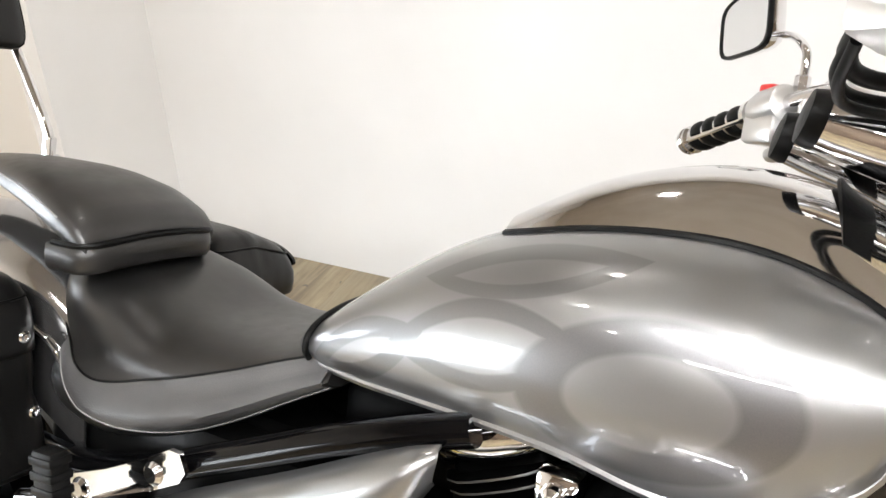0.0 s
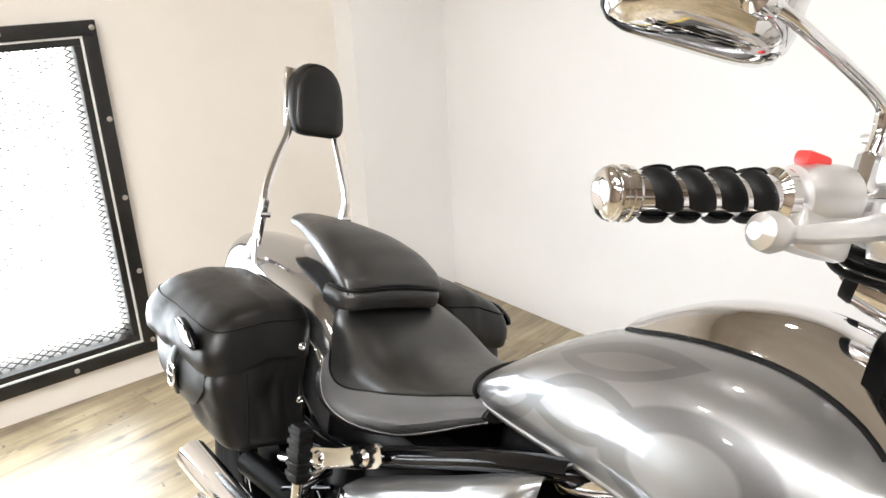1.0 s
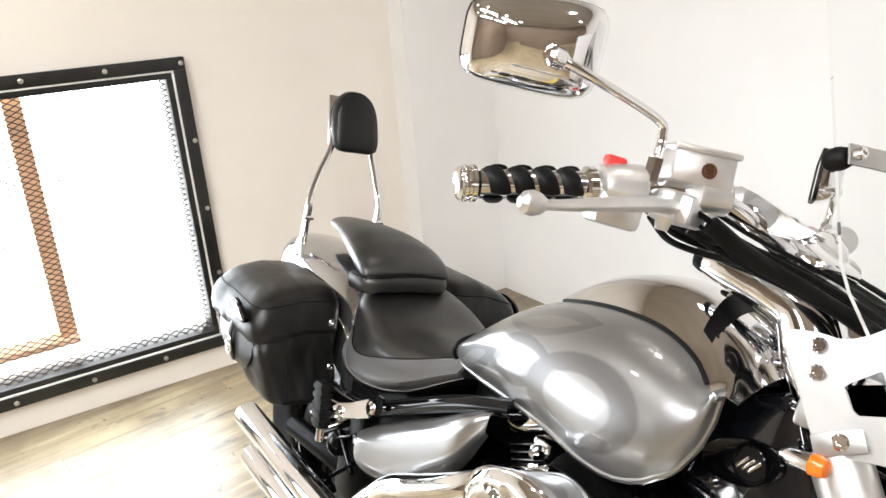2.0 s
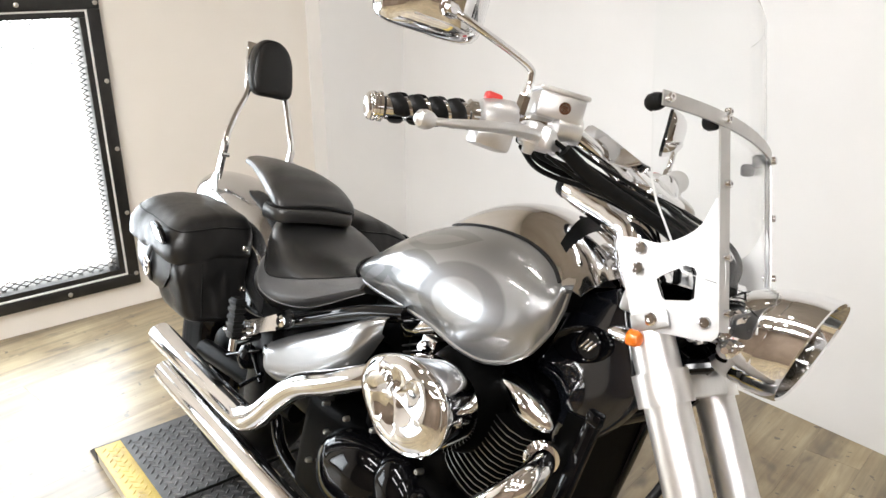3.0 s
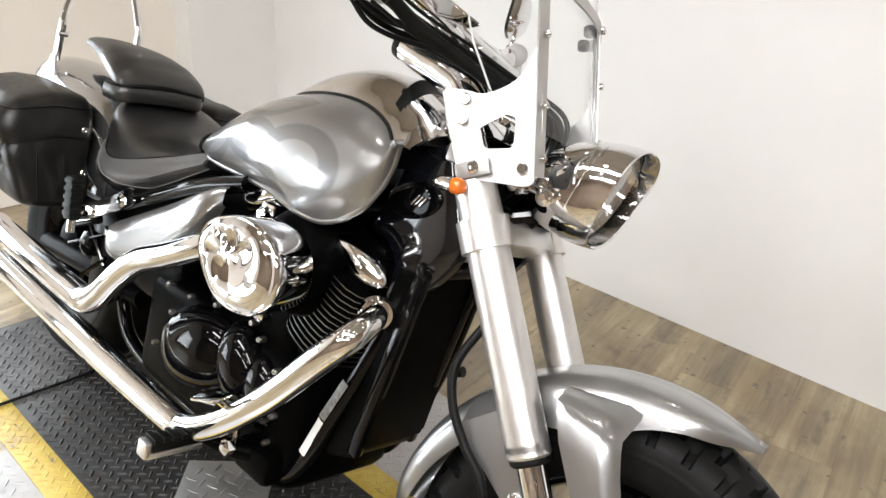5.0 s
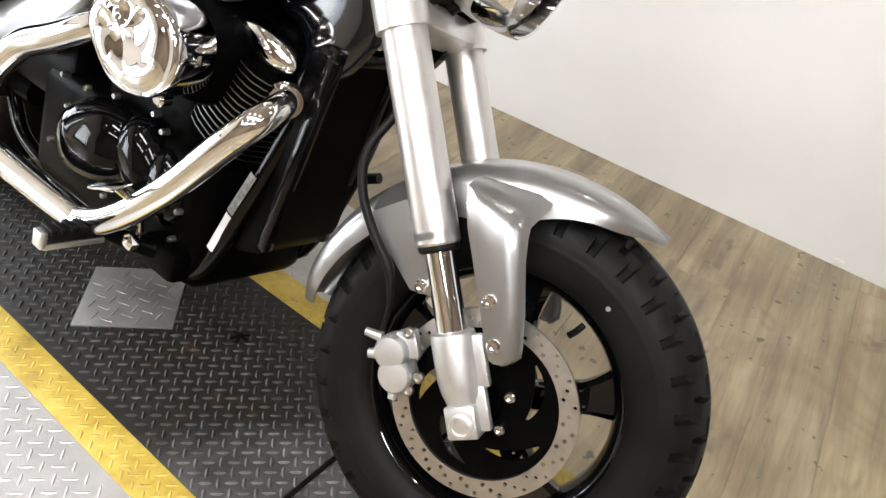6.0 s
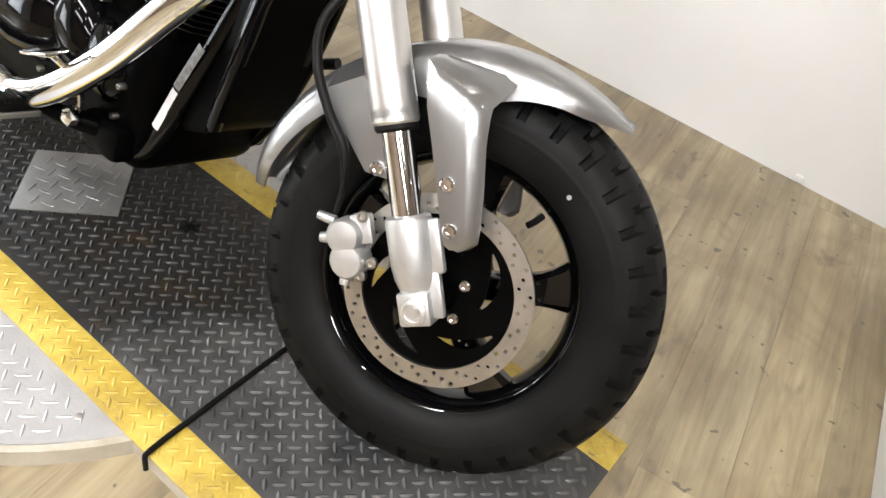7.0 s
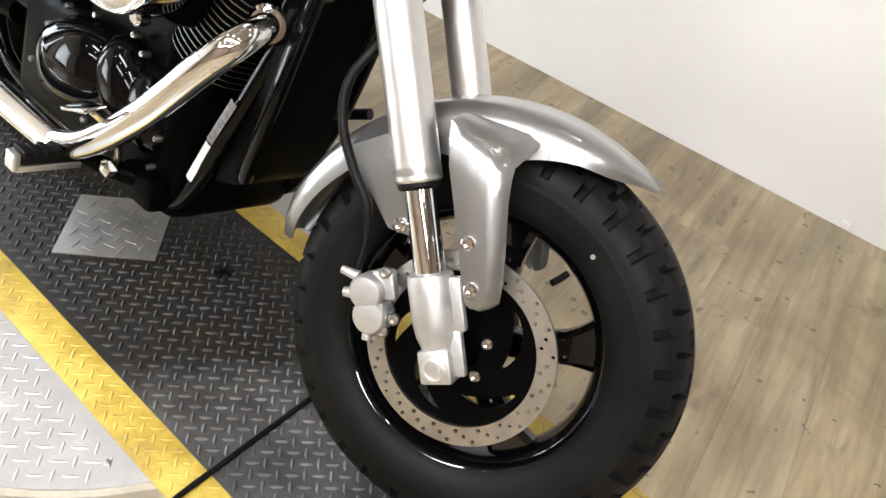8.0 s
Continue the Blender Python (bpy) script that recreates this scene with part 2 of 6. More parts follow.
n.set("Base Color", n.mix(0.10, tone, (0.37, 0.365, 0.35)))
n.set("Roughness", n.span(fine.outputs["Fac"], 0.26, 0.44))
n.bump(fine.outputs["Fac"], 0.3, 0.0012)
JOINT = worn("dark floor joint", (0.17, 0.13, 0.075), (0.23, 0.18, 0.105), 0.8)


def plate_material(name, dark, light, rough, metal, scale=5.0):
    m = material(name, light, rough, metal)
    n = Net(m)
    f = n.noise(scale, 8.0, 0.7)
    n.set("Base Color", n.ramp(f, [(0.34, dark), (0.70, light)]))
    n.set("Roughness", n.span(n.noise(22.0, 5.0, 0.7), rough - 0.12, rough + 0.14))
    n.bump(n.noise(180.0, 4.0), 0.4, 0.0006)
    return m


def stain_shade_plate(name, dark, light, rough, metal):
    """Dark painted plate, rubbed grey; a brown oily stain and the bike's shade are coloured in under the engine."""
    m = plate_material(name, dark, light, rough, metal, 3.0)
    n = Net(m)
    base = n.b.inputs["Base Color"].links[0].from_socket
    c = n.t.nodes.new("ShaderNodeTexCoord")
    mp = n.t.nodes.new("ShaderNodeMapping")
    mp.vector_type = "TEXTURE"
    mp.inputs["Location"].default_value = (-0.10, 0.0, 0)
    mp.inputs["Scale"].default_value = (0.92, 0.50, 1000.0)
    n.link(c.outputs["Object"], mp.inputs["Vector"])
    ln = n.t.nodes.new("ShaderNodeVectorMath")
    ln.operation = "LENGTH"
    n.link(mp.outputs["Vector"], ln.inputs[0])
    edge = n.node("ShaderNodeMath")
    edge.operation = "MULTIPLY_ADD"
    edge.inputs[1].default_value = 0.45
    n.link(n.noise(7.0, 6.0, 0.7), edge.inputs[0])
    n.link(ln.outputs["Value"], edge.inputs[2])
    # one dark ellipse holds both the stain and the painted shade beneath the bike
    under_bike = n.ramp(edge.outputs["Value"], [(0.80, (0.95, 0.95, 0.95)), (1.0, (0.0, 0.0, 0.0))])
    stain_shade = n.ramp(n.noise(9.0, 6.0, 0.75), [(0.40, (dark[0] * 0.5, dark[1] * 0.5, dark[2] * 0.5)), (0.58, (0.008, 0.0055, 0.003)), (0.74, (0.040, 0.026, 0.011))])
    n.set("Base Color", n.mix(under_bike, base, stain_shade))
    n.b.inputs["Specular IOR Level"].default_value = 0.25
    return m


PLATE_DARK = stain_shade_plate("worn dark tread plate", (0.017, 0.017, 0.0175), (0.085, 0.084, 0.083), 0.52, 0.1)
TREAD_DARK = stain_shade_plate("rubbed tread bars", (0.032, 0.032, 0.0325), (0.140, 0.138, 0.136), 0.42, 0.25)
PLATE_BRIGHT = plate_material("bare aluminium tread plate", (0.38, 0.375, 0.375), (0.50, 0.495, 0.49), 0.44, 0.45)
PLATE_GREY = plate_material("grey bare tread plate", (0.19, 0.187, 0.184), (0.31, 0.305, 0.30), 0.40, 0.7)
YELLOW = material("scuffed yellow paint", (0.5, 0.36, 0.04), 0.46)
n = Net(YELLOW)
dirt = n.noise(9.0, 8.0, 0.75)
scuff = n.ramp(n.noise(38.0, 6.0, 0.75, (0.35, 1.6, 1.0)), [(0.60, (0, 0, 0)), (0.66, (1, 1, 1))])
col = n.ramp(dirt, [(0.28, (0.22, 0.145, 0.035)), (0.47, (0.43, 0.305, 0.045)), (0.70, (0.60, 0.465, 0.105))])
n.set("Base Color", n.mix(scuff, col, (0.10, 0.085, 0.06)))
n.set("Roughness", n.span(dirt, 0.34, 0.6))
n.bump(n.noise(180.0, 4.0), 0.4, 0.0006)
EDGE_WOOD = worn("pale plywood edge", (0.36, 0.325, 0.26), (0.52, 0.48, 0.40), 0.6, scale=12.0)
CABLE = worn("black cable", (0.002, 0.002, 0.002), (0.005, 0.0048, 0.0045), 0.45, scale=30.0, spec=0.12)


# ---- mesh helpers ----
def finish(bm, name, mat, sharp=35.0):
    bmesh.ops.recalc_face_normals(bm, faces=bm.faces)
    me = bpy.data.meshes.new(name)
    bm.to_mesh(me)
    bm.free()
    for p in me.polygons:
        p.use_smooth = True
    me.set_sharp_from_angle(angle=radians(sharp))
    me.materials.append(mat)
    return me


def part(name, bm, mat, parent, label="", sharp=35.0):
    ob = new(name, finish(bm, name, mat, sharp))
    ob.parent = parent
    if label:
        tagged(ob, label=label)
    return ob


def thing(name, m, label, category, group=""):
    ob = new(name)
    ob.matrix_world = m
    return tagged(ob, label, category, group)


def solid(name, bm, mat, label, category, kind="", group="", sharp=35.0):
    """A thing of one mesh at top level."""
    return tagged(new(name, finish(bm, name, mat, sharp)), label, category, group, kind)


def box(bm, x0, x1, y0, y1, z0, z1, bevel=0.0, seg=2, m=None):
    r = bmesh.ops.create_cube(bm, size=1.0)
    v = r["verts"]
    bmesh.ops.transform(bm, matrix=Matrix.Translation(((x0 + x1) / 2, (y0 + y1) / 2, (z0 + z1) / 2)) @ Matrix.Diagonal((x1 - x0, y1 - y0, z1 - z0, 1)), verts=v)
    if bevel:
        e = list({e for x in v for e in x.link_edges})
        out = bmesh.ops.bevel(bm, geom=e, offset=bevel, segments=seg, profile=0.5, affect="EDGES")
        v = list({x for f in out["faces"] for x in f.verts} | {x for x in v if x.is_valid})
    if m is not None:
        bmesh.ops.transform(bm, matrix=m, verts=v)
    return bm


def rings(bm, loops, closed=True, caps=True):
    """Skin a list of loops with equal counts."""
    vs = [[bm.verts.new(p) for p in lp] for lp in loops]
    k = len(vs[0])
    for a, b in zip(vs, vs[1:]):
        for i in range(k if closed else k - 1):
            j = (i + 1) % k
            bm.faces.new((a[i], a[j], b[j], b[i]))
    if caps and closed:
        bm.faces.new(vs[0])
        bm.faces.new(vs[-1])
    return bm


def basis(d):
    d = Vector(d).normalized()
    u = d.cross(Vector((0, 0, 1)) if abs(d.z) < 0.9 else Vector((0, 1, 0))).normalized()
    return u, d.cross(u)


def rod(bm, p, q, r0, r1=None, seg=20):
    r1 = r0 if r1 is None else r1
    p, q = Vector(p), Vector(q)
    u, w = basis(q - p)
    ang = [2 * math.pi * i / seg for i in range(seg)]
    return rings(bm, [[c + r * (math.cos(a) * u + math.sin(a) * w) for a in ang] for c, r in ((p, r0), (q, r1))])


def turned(bm, p, d, profile, seg=40, caps=True):
    """A body turned on the axis from p along d: profile rows of (distance, radius)."""
    p, d = Vector(p), Vector(d).normalized()
    u, w = basis(d)
    ang = [2 * math.pi * i / seg for i in range(seg)]
    return rings(bm, [[p + s * d + r * (math.cos(a) * u + math.sin(a) * w) for a in ang] for s, r in profile], caps=caps)


def bent(points, steps=8):
    """A smooth curve through points."""
    P = [Vector([float(c) for c in p]) for p in points]
    P = [2 * P[0] - P[1]] + P + [2 * P[-1] - P[-2]]
    out = []
    for a, b, c, d in zip(P, P[1:], P[2:], P[3:]):
        for i in range(steps):
            t = i / steps
            out.append(0.5 * ((2 * b) + (c - a) * t + (2 * a - 5 * b + 4 * c - d) * t * t + (3 * b - a - 3 * c + d) * t ** 3))
    return out + [P[-2]]


def hose(bm, points, r, seg=12, steps=8, curve=True, flat=1.0):
    """A tube along a curve; r is one radius or one for each given point."""
    line = bent(points, steps) if curve else [Vector([float(c) for c in p]) for p in points]
    radii = [r] * len(line) if not isinstance(r, (list, tuple)) else [float(q) for q in np.interp(np.linspace(0, 1, len(line)), np.linspace(0, 1, len(r)), r)]
    u, _ = basis(line[1] - line[0])
    loops = []
    for i, c in enumerate(line):
        d = (line[min(i + 1, len(line) - 1)] - line[max(i - 1, 0)]).normalized()
        u = (u - u.dot(d) * d).normalized()
        w = d.cross(u)
        loops.append([c + radii[i] * (math.cos(2 * math.pi * k / seg) * u + flat * math.sin(2 * math.pi * k / seg) * w) for k in range(seg)])
    return rings(bm, loops)


def sheet(bm, grid, thick):
    """A grid of points, thickened along its normals."""
    v = [[bm.verts.new(p) for p in row] for row in grid]
    faces = [bm.faces.new((v[i][j], v[i + 1][j], v[i + 1][j + 1], v[i][j + 1])) for i in range(len(v) - 1) for j in range(len(v[0]) - 1)]
    bmesh.ops.recalc_face_normals(bm, faces=faces)
    bmesh.ops.solidify(bm, geom=faces, thickness=thick)
    return bm


def plate(bm, outline, y0, y1, holes=(), bevel=0.0):
    """A flat plate of that outline in x, z between y0 and y1, with holes cut through."""
    loops = []
    for lp in (outline, *holes):
        vs = [bm.verts.new((x, y0, z)) for x, z in lp]
        loops += [bm.edges.new((vs[i], vs[(i + 1) % len(vs)])) for i in range(len(vs))]
    f = bmesh.ops.triangle_fill(bm, edges=loops, use_beauty=True)
    faces = [g for g in f["geom"] if isinstance(g, bmesh.types.BMFace)]
    ex = bmesh.ops.extrude_face_region(bm, geom=faces)
    bmesh.ops.translate(bm, verts=[g for g in ex["geom"] if isinstance(g, bmesh.types.BMVert)], vec=(0, y1 - y0, 0))
    return bm


def smooth_outline(points, steps=5):
    P = [Vector((x, 0, z)) for x, z in points]
    k, out = len(P), []
    for i in range(k):
        a, b, c, d = P[i - 1], P[i], P[(i + 1) % k], P[(i + 2) % k]
        for s in range(steps):
            t = s / steps
            q = 0.5 * ((2 * b) + (c - a) * t + (2 * a - 5 * b + 4 * c - d) * t * t + (3 * b - a - 3 * c + d) * t ** 3)
            out.append((q.x, q.z))
    return out


def curve_of(xs, vs):
    """A smooth function through the points."""
    xs, vs = np.array(xs, float), np.array(vs, float)
    m = np.gradient(vs, xs)

    def f(x):
        i = int(np.clip(np.searchsorted(xs, x) - 1, 0, len(xs) - 2))
        h = xs[i + 1] - xs[i]
        t = min(max((x - xs[i]) / h, 0.0), 1.0)
        return float((2 * t**3 - 3 * t**2 + 1) * vs[i] + (t**3 - 2 * t**2 + t) * h * m[i] + (3 * t**2 - 2 * t**3) * vs[i + 1] + (t**3 - t**2) * h * m[i + 1])
    return f


def bolt(bm, p, d, r=0.007, h=0.005):
    """A round-headed socket bolt at p, standing out along d."""
    return turned(bm, p, d, [(-0.004, r), (h * 0.6, r), (h, r * 0.75), (h, r * 0.45), (h * 0.4, r * 0.42)], 14)


# ---- the room ----
def wall(name, boxes, label, mat=WALL):
    bm = bmesh.new()
    for b in boxes:
        box(bm, *b)
    return solid(name, bm, mat, label, "wall", "structure")


T = 0.14
W_Y0, W_Y1, W_Z0, W_Z1 = -1.063, 0.125, 0.129, 1.142      # window opening
WIN_STEP = 1.62          # to the next window along the wall
wall("wall_west", [
    (WALL_X - T, WALL_X, SOUTH_Y, W_Y0 - WIN_STEP, FLOOR_Z, CEIL_Z),
    (WALL_X - T, WALL_X, W_Y1 - WIN_STEP, W_Y0, FLOOR_Z, CEIL_Z),
    (WALL_X - T, WALL_X, W_Y0 - WIN_STEP, W_Y1 - WIN_STEP, FLOOR_Z, W_Z0),
    (WALL_X - T, WALL_X, W_Y0 - WIN_STEP, W_Y1 - WIN_STEP, W_Z1, CEIL_Z),
    (WALL_X - T, WALL_X, W_Y1, WALL_Y, FLOOR_Z, CEIL_Z),
    (WALL_X - T, WALL_X, W_Y0, W_Y1, FLOOR_Z, W_Z0),
    (WALL_X - T, WALL_X, W_Y0, W_Y1, W_Z1, CEIL_Z)], "white wall tinted as if warmly lit, with a low wide window opening", WARM_LIT_WALL)
wall("wall_pier", [(WALL_X, WALL_X + 0.12, 1.074, WALL_Y, FLOOR_Z, CEIL_Z)], "white boxed-out pier in the corner of the walls")
wall("wall_north", [(WALL_X - T, EAST_X + T, WALL_Y, WALL_Y + T, FLOOR_Z, CEIL_Z)], "long plain white painted wall")
wall("wall_south", [(WALL_X - T, EAST_X + T, SOUTH_Y - T, SOUTH_Y, FLOOR_Z, CEIL_Z)], "plain brown painted wall", TAN_WALL)
wall("wall_east", [(EAST_X, EAST_X + T, SOUTH_Y, WALL_Y, FLOOR_Z, CEIL_Z)], "plain brown painted wall", TAN_WALL)
bm = bmesh.new()
box(bm, WALL_X - T, EAST_X + T, SOUTH_Y - T, WALL_Y + T, CEIL_Z, CEIL_Z + 0.1)
solid("ceiling", bm, CEILING, "beige ceiling with lamps", "ceiling", "structure")

# white partition standing beside the platform
bm = bmesh.new()
box(bm, 0.0, 0.10, -1.05, 0.0, 0.0, 1.15, 0.004, m=Matrix.Translation((1.405, 1.255, FLOOR_Z)) @ Matrix.Rotation(0.149, 4, "Z"))
solid("partition", bm, WALL, "low white painted partition standing on the plank floor", "partition")

# small wall tab at the foot of the long wall
bm = bmesh.new()
box(bm, 1.035, 1.062, WALL_Y - 0.008, WALL_Y, FLOOR_Z + 0.004, FLOOR_Z + 0.026, 0.003)
solid("wall_clip", bm, TRIM, "small painted clip at the foot of the white wall", "clip")

# window: black frame, white bead, expanded metal grille, bright panes
win = tagged(new("window_1"), "low window in a bolted black steel frame with an expanded metal grille", "window", kind="structure")
F0Y, F1Y, F0Z, F1Z = -1.133, 0.192, 0.062, 1.209


def frame_bars(bm, y0, y1, z0, z1, w, x0, x1, bevel):
    box(bm, x0, x1, y0, y1, z1 - w, z1, bevel)
    box(bm, x0, x1, y0, y1, z0, z0 + w, bevel)
    box(bm, x0, x1, y0, y0 + w, z0 + w, z1 - w, bevel)
    box(bm, x0, x1, y1 - w, y1, z0 + w, z1 - w, bevel)


bm = bmesh.new()
frame_bars(bm, F0Y, F1Y, F0Z, F1Z, 0.045, WALL_X, WALL_X + 0.032, 0.003)
wframe = part("window_frame", bm, FRAME_BLACK, win, "scuffed black steel flange with round bolts")
bm = bmesh.new()
frame_bars(bm, F0Y + 0.045, F1Y - 0.045, F0Z + 0.045, F1Z - 0.045, 0.007, WALL_X, WALL_X + 0.027, 0.001)
part("bead", bm, TRIM, win, "thin white bead")
bm = bmesh.new()
frame_bars(bm, F0Y + 0.052, F1Y - 0.052, F0Z + 0.052, F1Z - 0.052, 0.022, WALL_X - 0.09, WALL_X + 0.022, 0.002)
part("inner_frame", bm, FRAME_BLACK, win)
for k in range(4):
    for y in (F1Y - 0.014, F0Y + 0.014):
        bm = bmesh.new()
        turned(bm, (WALL_X + 0.030, y, 0.109 + 0.264 * k), (1, 0, 0), [(0, 0.009), (0.005, 0.009), (0.008, 0.004)], 12)
        part("bolt", bm, STEEL, wframe)
for k in range(5):
    for z in (F1Z - 0.022, F0Z + 0.020):
        bm = bmesh.new()
        turned(bm, (WALL_X + 0.030, F1Y - 0.014 - 0.264 * (k + (0 if z > 1 else 1)), z), (1, 0, 0), [(0, 0.009), (0.005, 0.009), (0.008, 0.004)], 12)
        part("bolt", bm, STEEL, wframe)
bm = bmesh.new()
DY, DZ = 0.040, 0.021
y_lo, y_hi, z_lo, z_hi = F0Y + 0.07, F1Y - 0.07, F0Z + 0.07, F1Z - 0.07
for s in (1, -1):
    slope = s * DZ / DY
    c = z_lo - (y_hi - y_lo) * DZ / DY
    k = 0
    while True:
        z0 = c + k * DZ
        k += 1
        if z0 > z_hi + (y_hi - y_lo) * DZ / DY:
            break
        ya, yb = y_lo, y_hi
        za, zb = z0 + slope * 0, z0 + slope * (yb - ya)
        pts = []
        for lim in ((z_lo, 1), (z_hi, -1)):
            zl, sg = lim
            if (za - zl) * sg < 0 and (zb - zl) * sg < 0:
                pts = None
                break
            if (za - zl) * sg < 0:
                ya, za = ya + (zl - za) / slope, zl
            if (zb - zl) * sg < 0:
                yb, zb = ya + (zl - za) / slope, zl
        if pts is None or yb - ya < 0.01:
            continue
        rod(bm, (WALL_X - 0.02, ya, za), (WALL_X - 0.02, yb, zb), 0.0018, seg=4)
part("grille", bm, FRAME_BLACK, win, "black expanded metal mesh")
bm = bmesh.new()
box(bm, WALL_X - 0.085, WALL_X - 0.080, W_Y0 + 0.02, W_Y1 - 0.02, W_Z0, W_Z1)
glass = part("pane", bm, LAMP_GLASS, win, "clear glass pane")
glass.visible_shadow = False
# the next window along the wall, seen only as a reflection in paint and chrome
win2 = tagged(new("window_2"), "second low window in a black steel frame", "window", kind="structure")
bm = bmesh.new()
frame_bars(bm, F0Y - WIN_STEP, F1Y - WIN_STEP, F0Z, F1Z, 0.06, WALL_X, WALL_X + 0.032, 0.003)
part("window_frame", bm, FRAME_BLACK, win2)
bm = bmesh.new()
box(bm, WALL_X - 0.085, WALL_X - 0.080, W_Y0 + 0.02 - WIN_STEP, W_Y1 - 0.02 - WIN_STEP, W_Z0, W_Z1)
part("pane", bm, LAMP_GLASS, win2, "clear glass pane").visible_shadow = False
bm = bmesh.new()
box(bm, -2.95, -2.90, -4.0, 3.0, -0.9, 3.0)
solid("backdrop", bm, DAYLIGHT, "bright overcast daylight outside the window", "backdrop", "structure")
bm = bmesh.new()
box(bm, -2.36, -2.30, -0.410, -0.348, 0.20, 1.9, 0.004)
box(bm, -2.36, -2.25, -1.2, -0.348, 0.175, 0.20, 0.004)
solid("outdoor_post", bm, BRICK_POST, "brick orange post on a sill outside the window", "post")

# lamps: round ceiling lamps, daylight in the window opening, unseen added fill strips
area_lamp("window_daylight", look((WALL_X + 0.06, -0.47, 0.63), (0.0, -0.52, 0.2)), 1.1, 0.95, 23.0, (0.82, 0.91, 1.0))
area_lamp("window_daylight", look((WALL_X + 0.06, -0.52 - WIN_STEP, 0.63), (0.0, -0.52 - WIN_STEP, 0.2)), 1.1, 0.95, 23.0, (0.82, 0.91, 1.0))


def ceiling_lamp(m, watts):
    lamp = thing("ceiling_lamp", m, "round white ceiling lamp with a lit face", "lamp", "round ceiling lamps")
    bm = bmesh.new()
    turned(bm, (0, 0, 0), (0, 0, -1), [(0, 0.10), (0.05, 0.10), (0.05, 0.075), (0.03, 0.07)], 28, caps=False)
    part("housing", bm, TRIM, lamp)
    bm = bmesh.new()
    turned(bm, (0, 0, -0.032), (0, 0, -1), [(0, 0.055), (0.004, 0.055)], 28)
    part("lit_face", bm, SPOT, lamp)
    return lamp


first = None
for i, (x, y) in enumerate([(0.2, -0.9), (1.7, -0.9), (-1.2, -0.9), (0.2, -2.3), (1.7, -2.3), (-1.2, -2.3), (3.2, -0.9), (3.2, -2.3), (0.9, 0.6), (-0.8, 0.6), (2.4, 0.6)]):
    m = pose(x, y, CEIL_Z)
    first = ceiling_lamp(m, 10) if first is None else first
    if i:
        copy_thing(first, m)


# made-up long strips, out of view, that lift the room's brightness
def strip_light(m):
    lamp = thing("strip_light", m, "added long white ceiling strip that brightens the room, out of view", "lamp", "ceiling strip lights")
    bm = bmesh.new()
    box(bm, -0.95, 0.95, -0.15, 0.15, -0.05, 0.0, 0.006)
    part("tray", bm, TRIM, lamp)
    bm = bmesh.new()
    box(bm, -0.92, 0.92, -0.12, 0.12, -0.056, -0.05, 0.001)
    part("diffuser", bm, FILL_FACE, lamp)
    return lamp


strip = strip_light(pose(0.4, -1.6, CEIL_Z))
for x, y in ((2.9, -1.6), (0.4, -3.4), (2.9, -3.4)):
    copy_thing(strip, pose(x, y, CEIL_Z))
for x, y, watts in ((0.4, -1.6, 64), (2.9, -1.6, 54), (0.4, -3.4, 46), (2.9, -3.4, 46)):
    area_lamp("fill_strip_glow", look((x, y, CEIL_Z - 0.07), (x, y, 0)), 1.84, 0.24, watts, (0.955, 0.965, 1.0))

# floor and turntable
bm = bmesh.new()
box(bm, WALL_X - T, EAST_X + T, SOUTH_Y - T, WALL_Y + T, FLOOR_Z - 0.05, FLOOR_Z - 0.0025)
floor = solid("floor", bm, JOINT, "oak-look vinyl plank floor with dark knots", "floor", "structure")

R_TABLE = 0.60
TURN = radians(46)          # the plates' lozenges lie across their edges


def treads(bm, inside, x0, x1, y0, y1, pitch, length, width, z, turn=0.0, height=0.0016):
    """Raised lozenges on a turned grid, lying along one axis of it and the other by turns, where inside(x, y) holds."""
    c, s = math.cos(turn), math.sin(turn)
    reach = int(math.hypot(x1 - x0, y1 - y0) / pitch / 2) + 2
    mx, my = (x0 + x1) / 2, (y0 + y1) / 2
    for i in range(-reach, reach):
        for j in range(-reach, reach):
            u, w = mx + (c * i - s * j) * pitch, my + (s * i + c * j) * pitch
            if not (x0 < u < x1 and y0 < w < y1 and inside(u, w)):
                continue
            ca, sa = (c, s) if (i + j) % 2 else (-s, c)

            def at(p, q, h):
                return bm.verts.new((u + ca * p - sa * q, w + sa * p + ca * q, z + h))
            lo = [at(-length / 2, 0, 0), at(-length * 0.22, -width / 2, 0), at(length * 0.22, -width / 2, 0), at(length / 2, 0, 0), at(length * 0.22, width / 2, 0), at(-length * 0.22, width / 2, 0)]
            hi = [at(-length * 0.3, 0, height), at(length * 0.3, 0, height)]
            for f in ((lo[0], lo[1], hi[0]), (lo[1], lo[2], hi[1], hi[0]), (lo[2], lo[3], hi[1]), (lo[3], lo[4], hi[1]), (lo[4], lo[5], hi[0], hi[1]), (lo[5], lo[0], hi[0])):
                bm.faces.new(f)
    return bm


P_X0, P_X1, P_Y0, P_Y1 = -1.115, 1.120, -0.299, 0.285
STRIPE = 0.073
table = thing("turntable", pose(0, 0, 0), "low round turntable covered with bare aluminium tread plate", "turntable")
bm = bmesh.new()
turned(bm, (0, 0, FLOOR_Z), (0, 0, 1), [(0, R_TABLE + 0.012), (0.036, R_TABLE + 0.012), (0.036, R_TABLE)], 96)
part("base", bm, EDGE_WOOD, table, "pale worn base rim")
bm = bmesh.new()
turned(bm, (0, 0, -0.009), (0, 0, 1), [(0, R_TABLE), (0.004, R_TABLE)], 96)
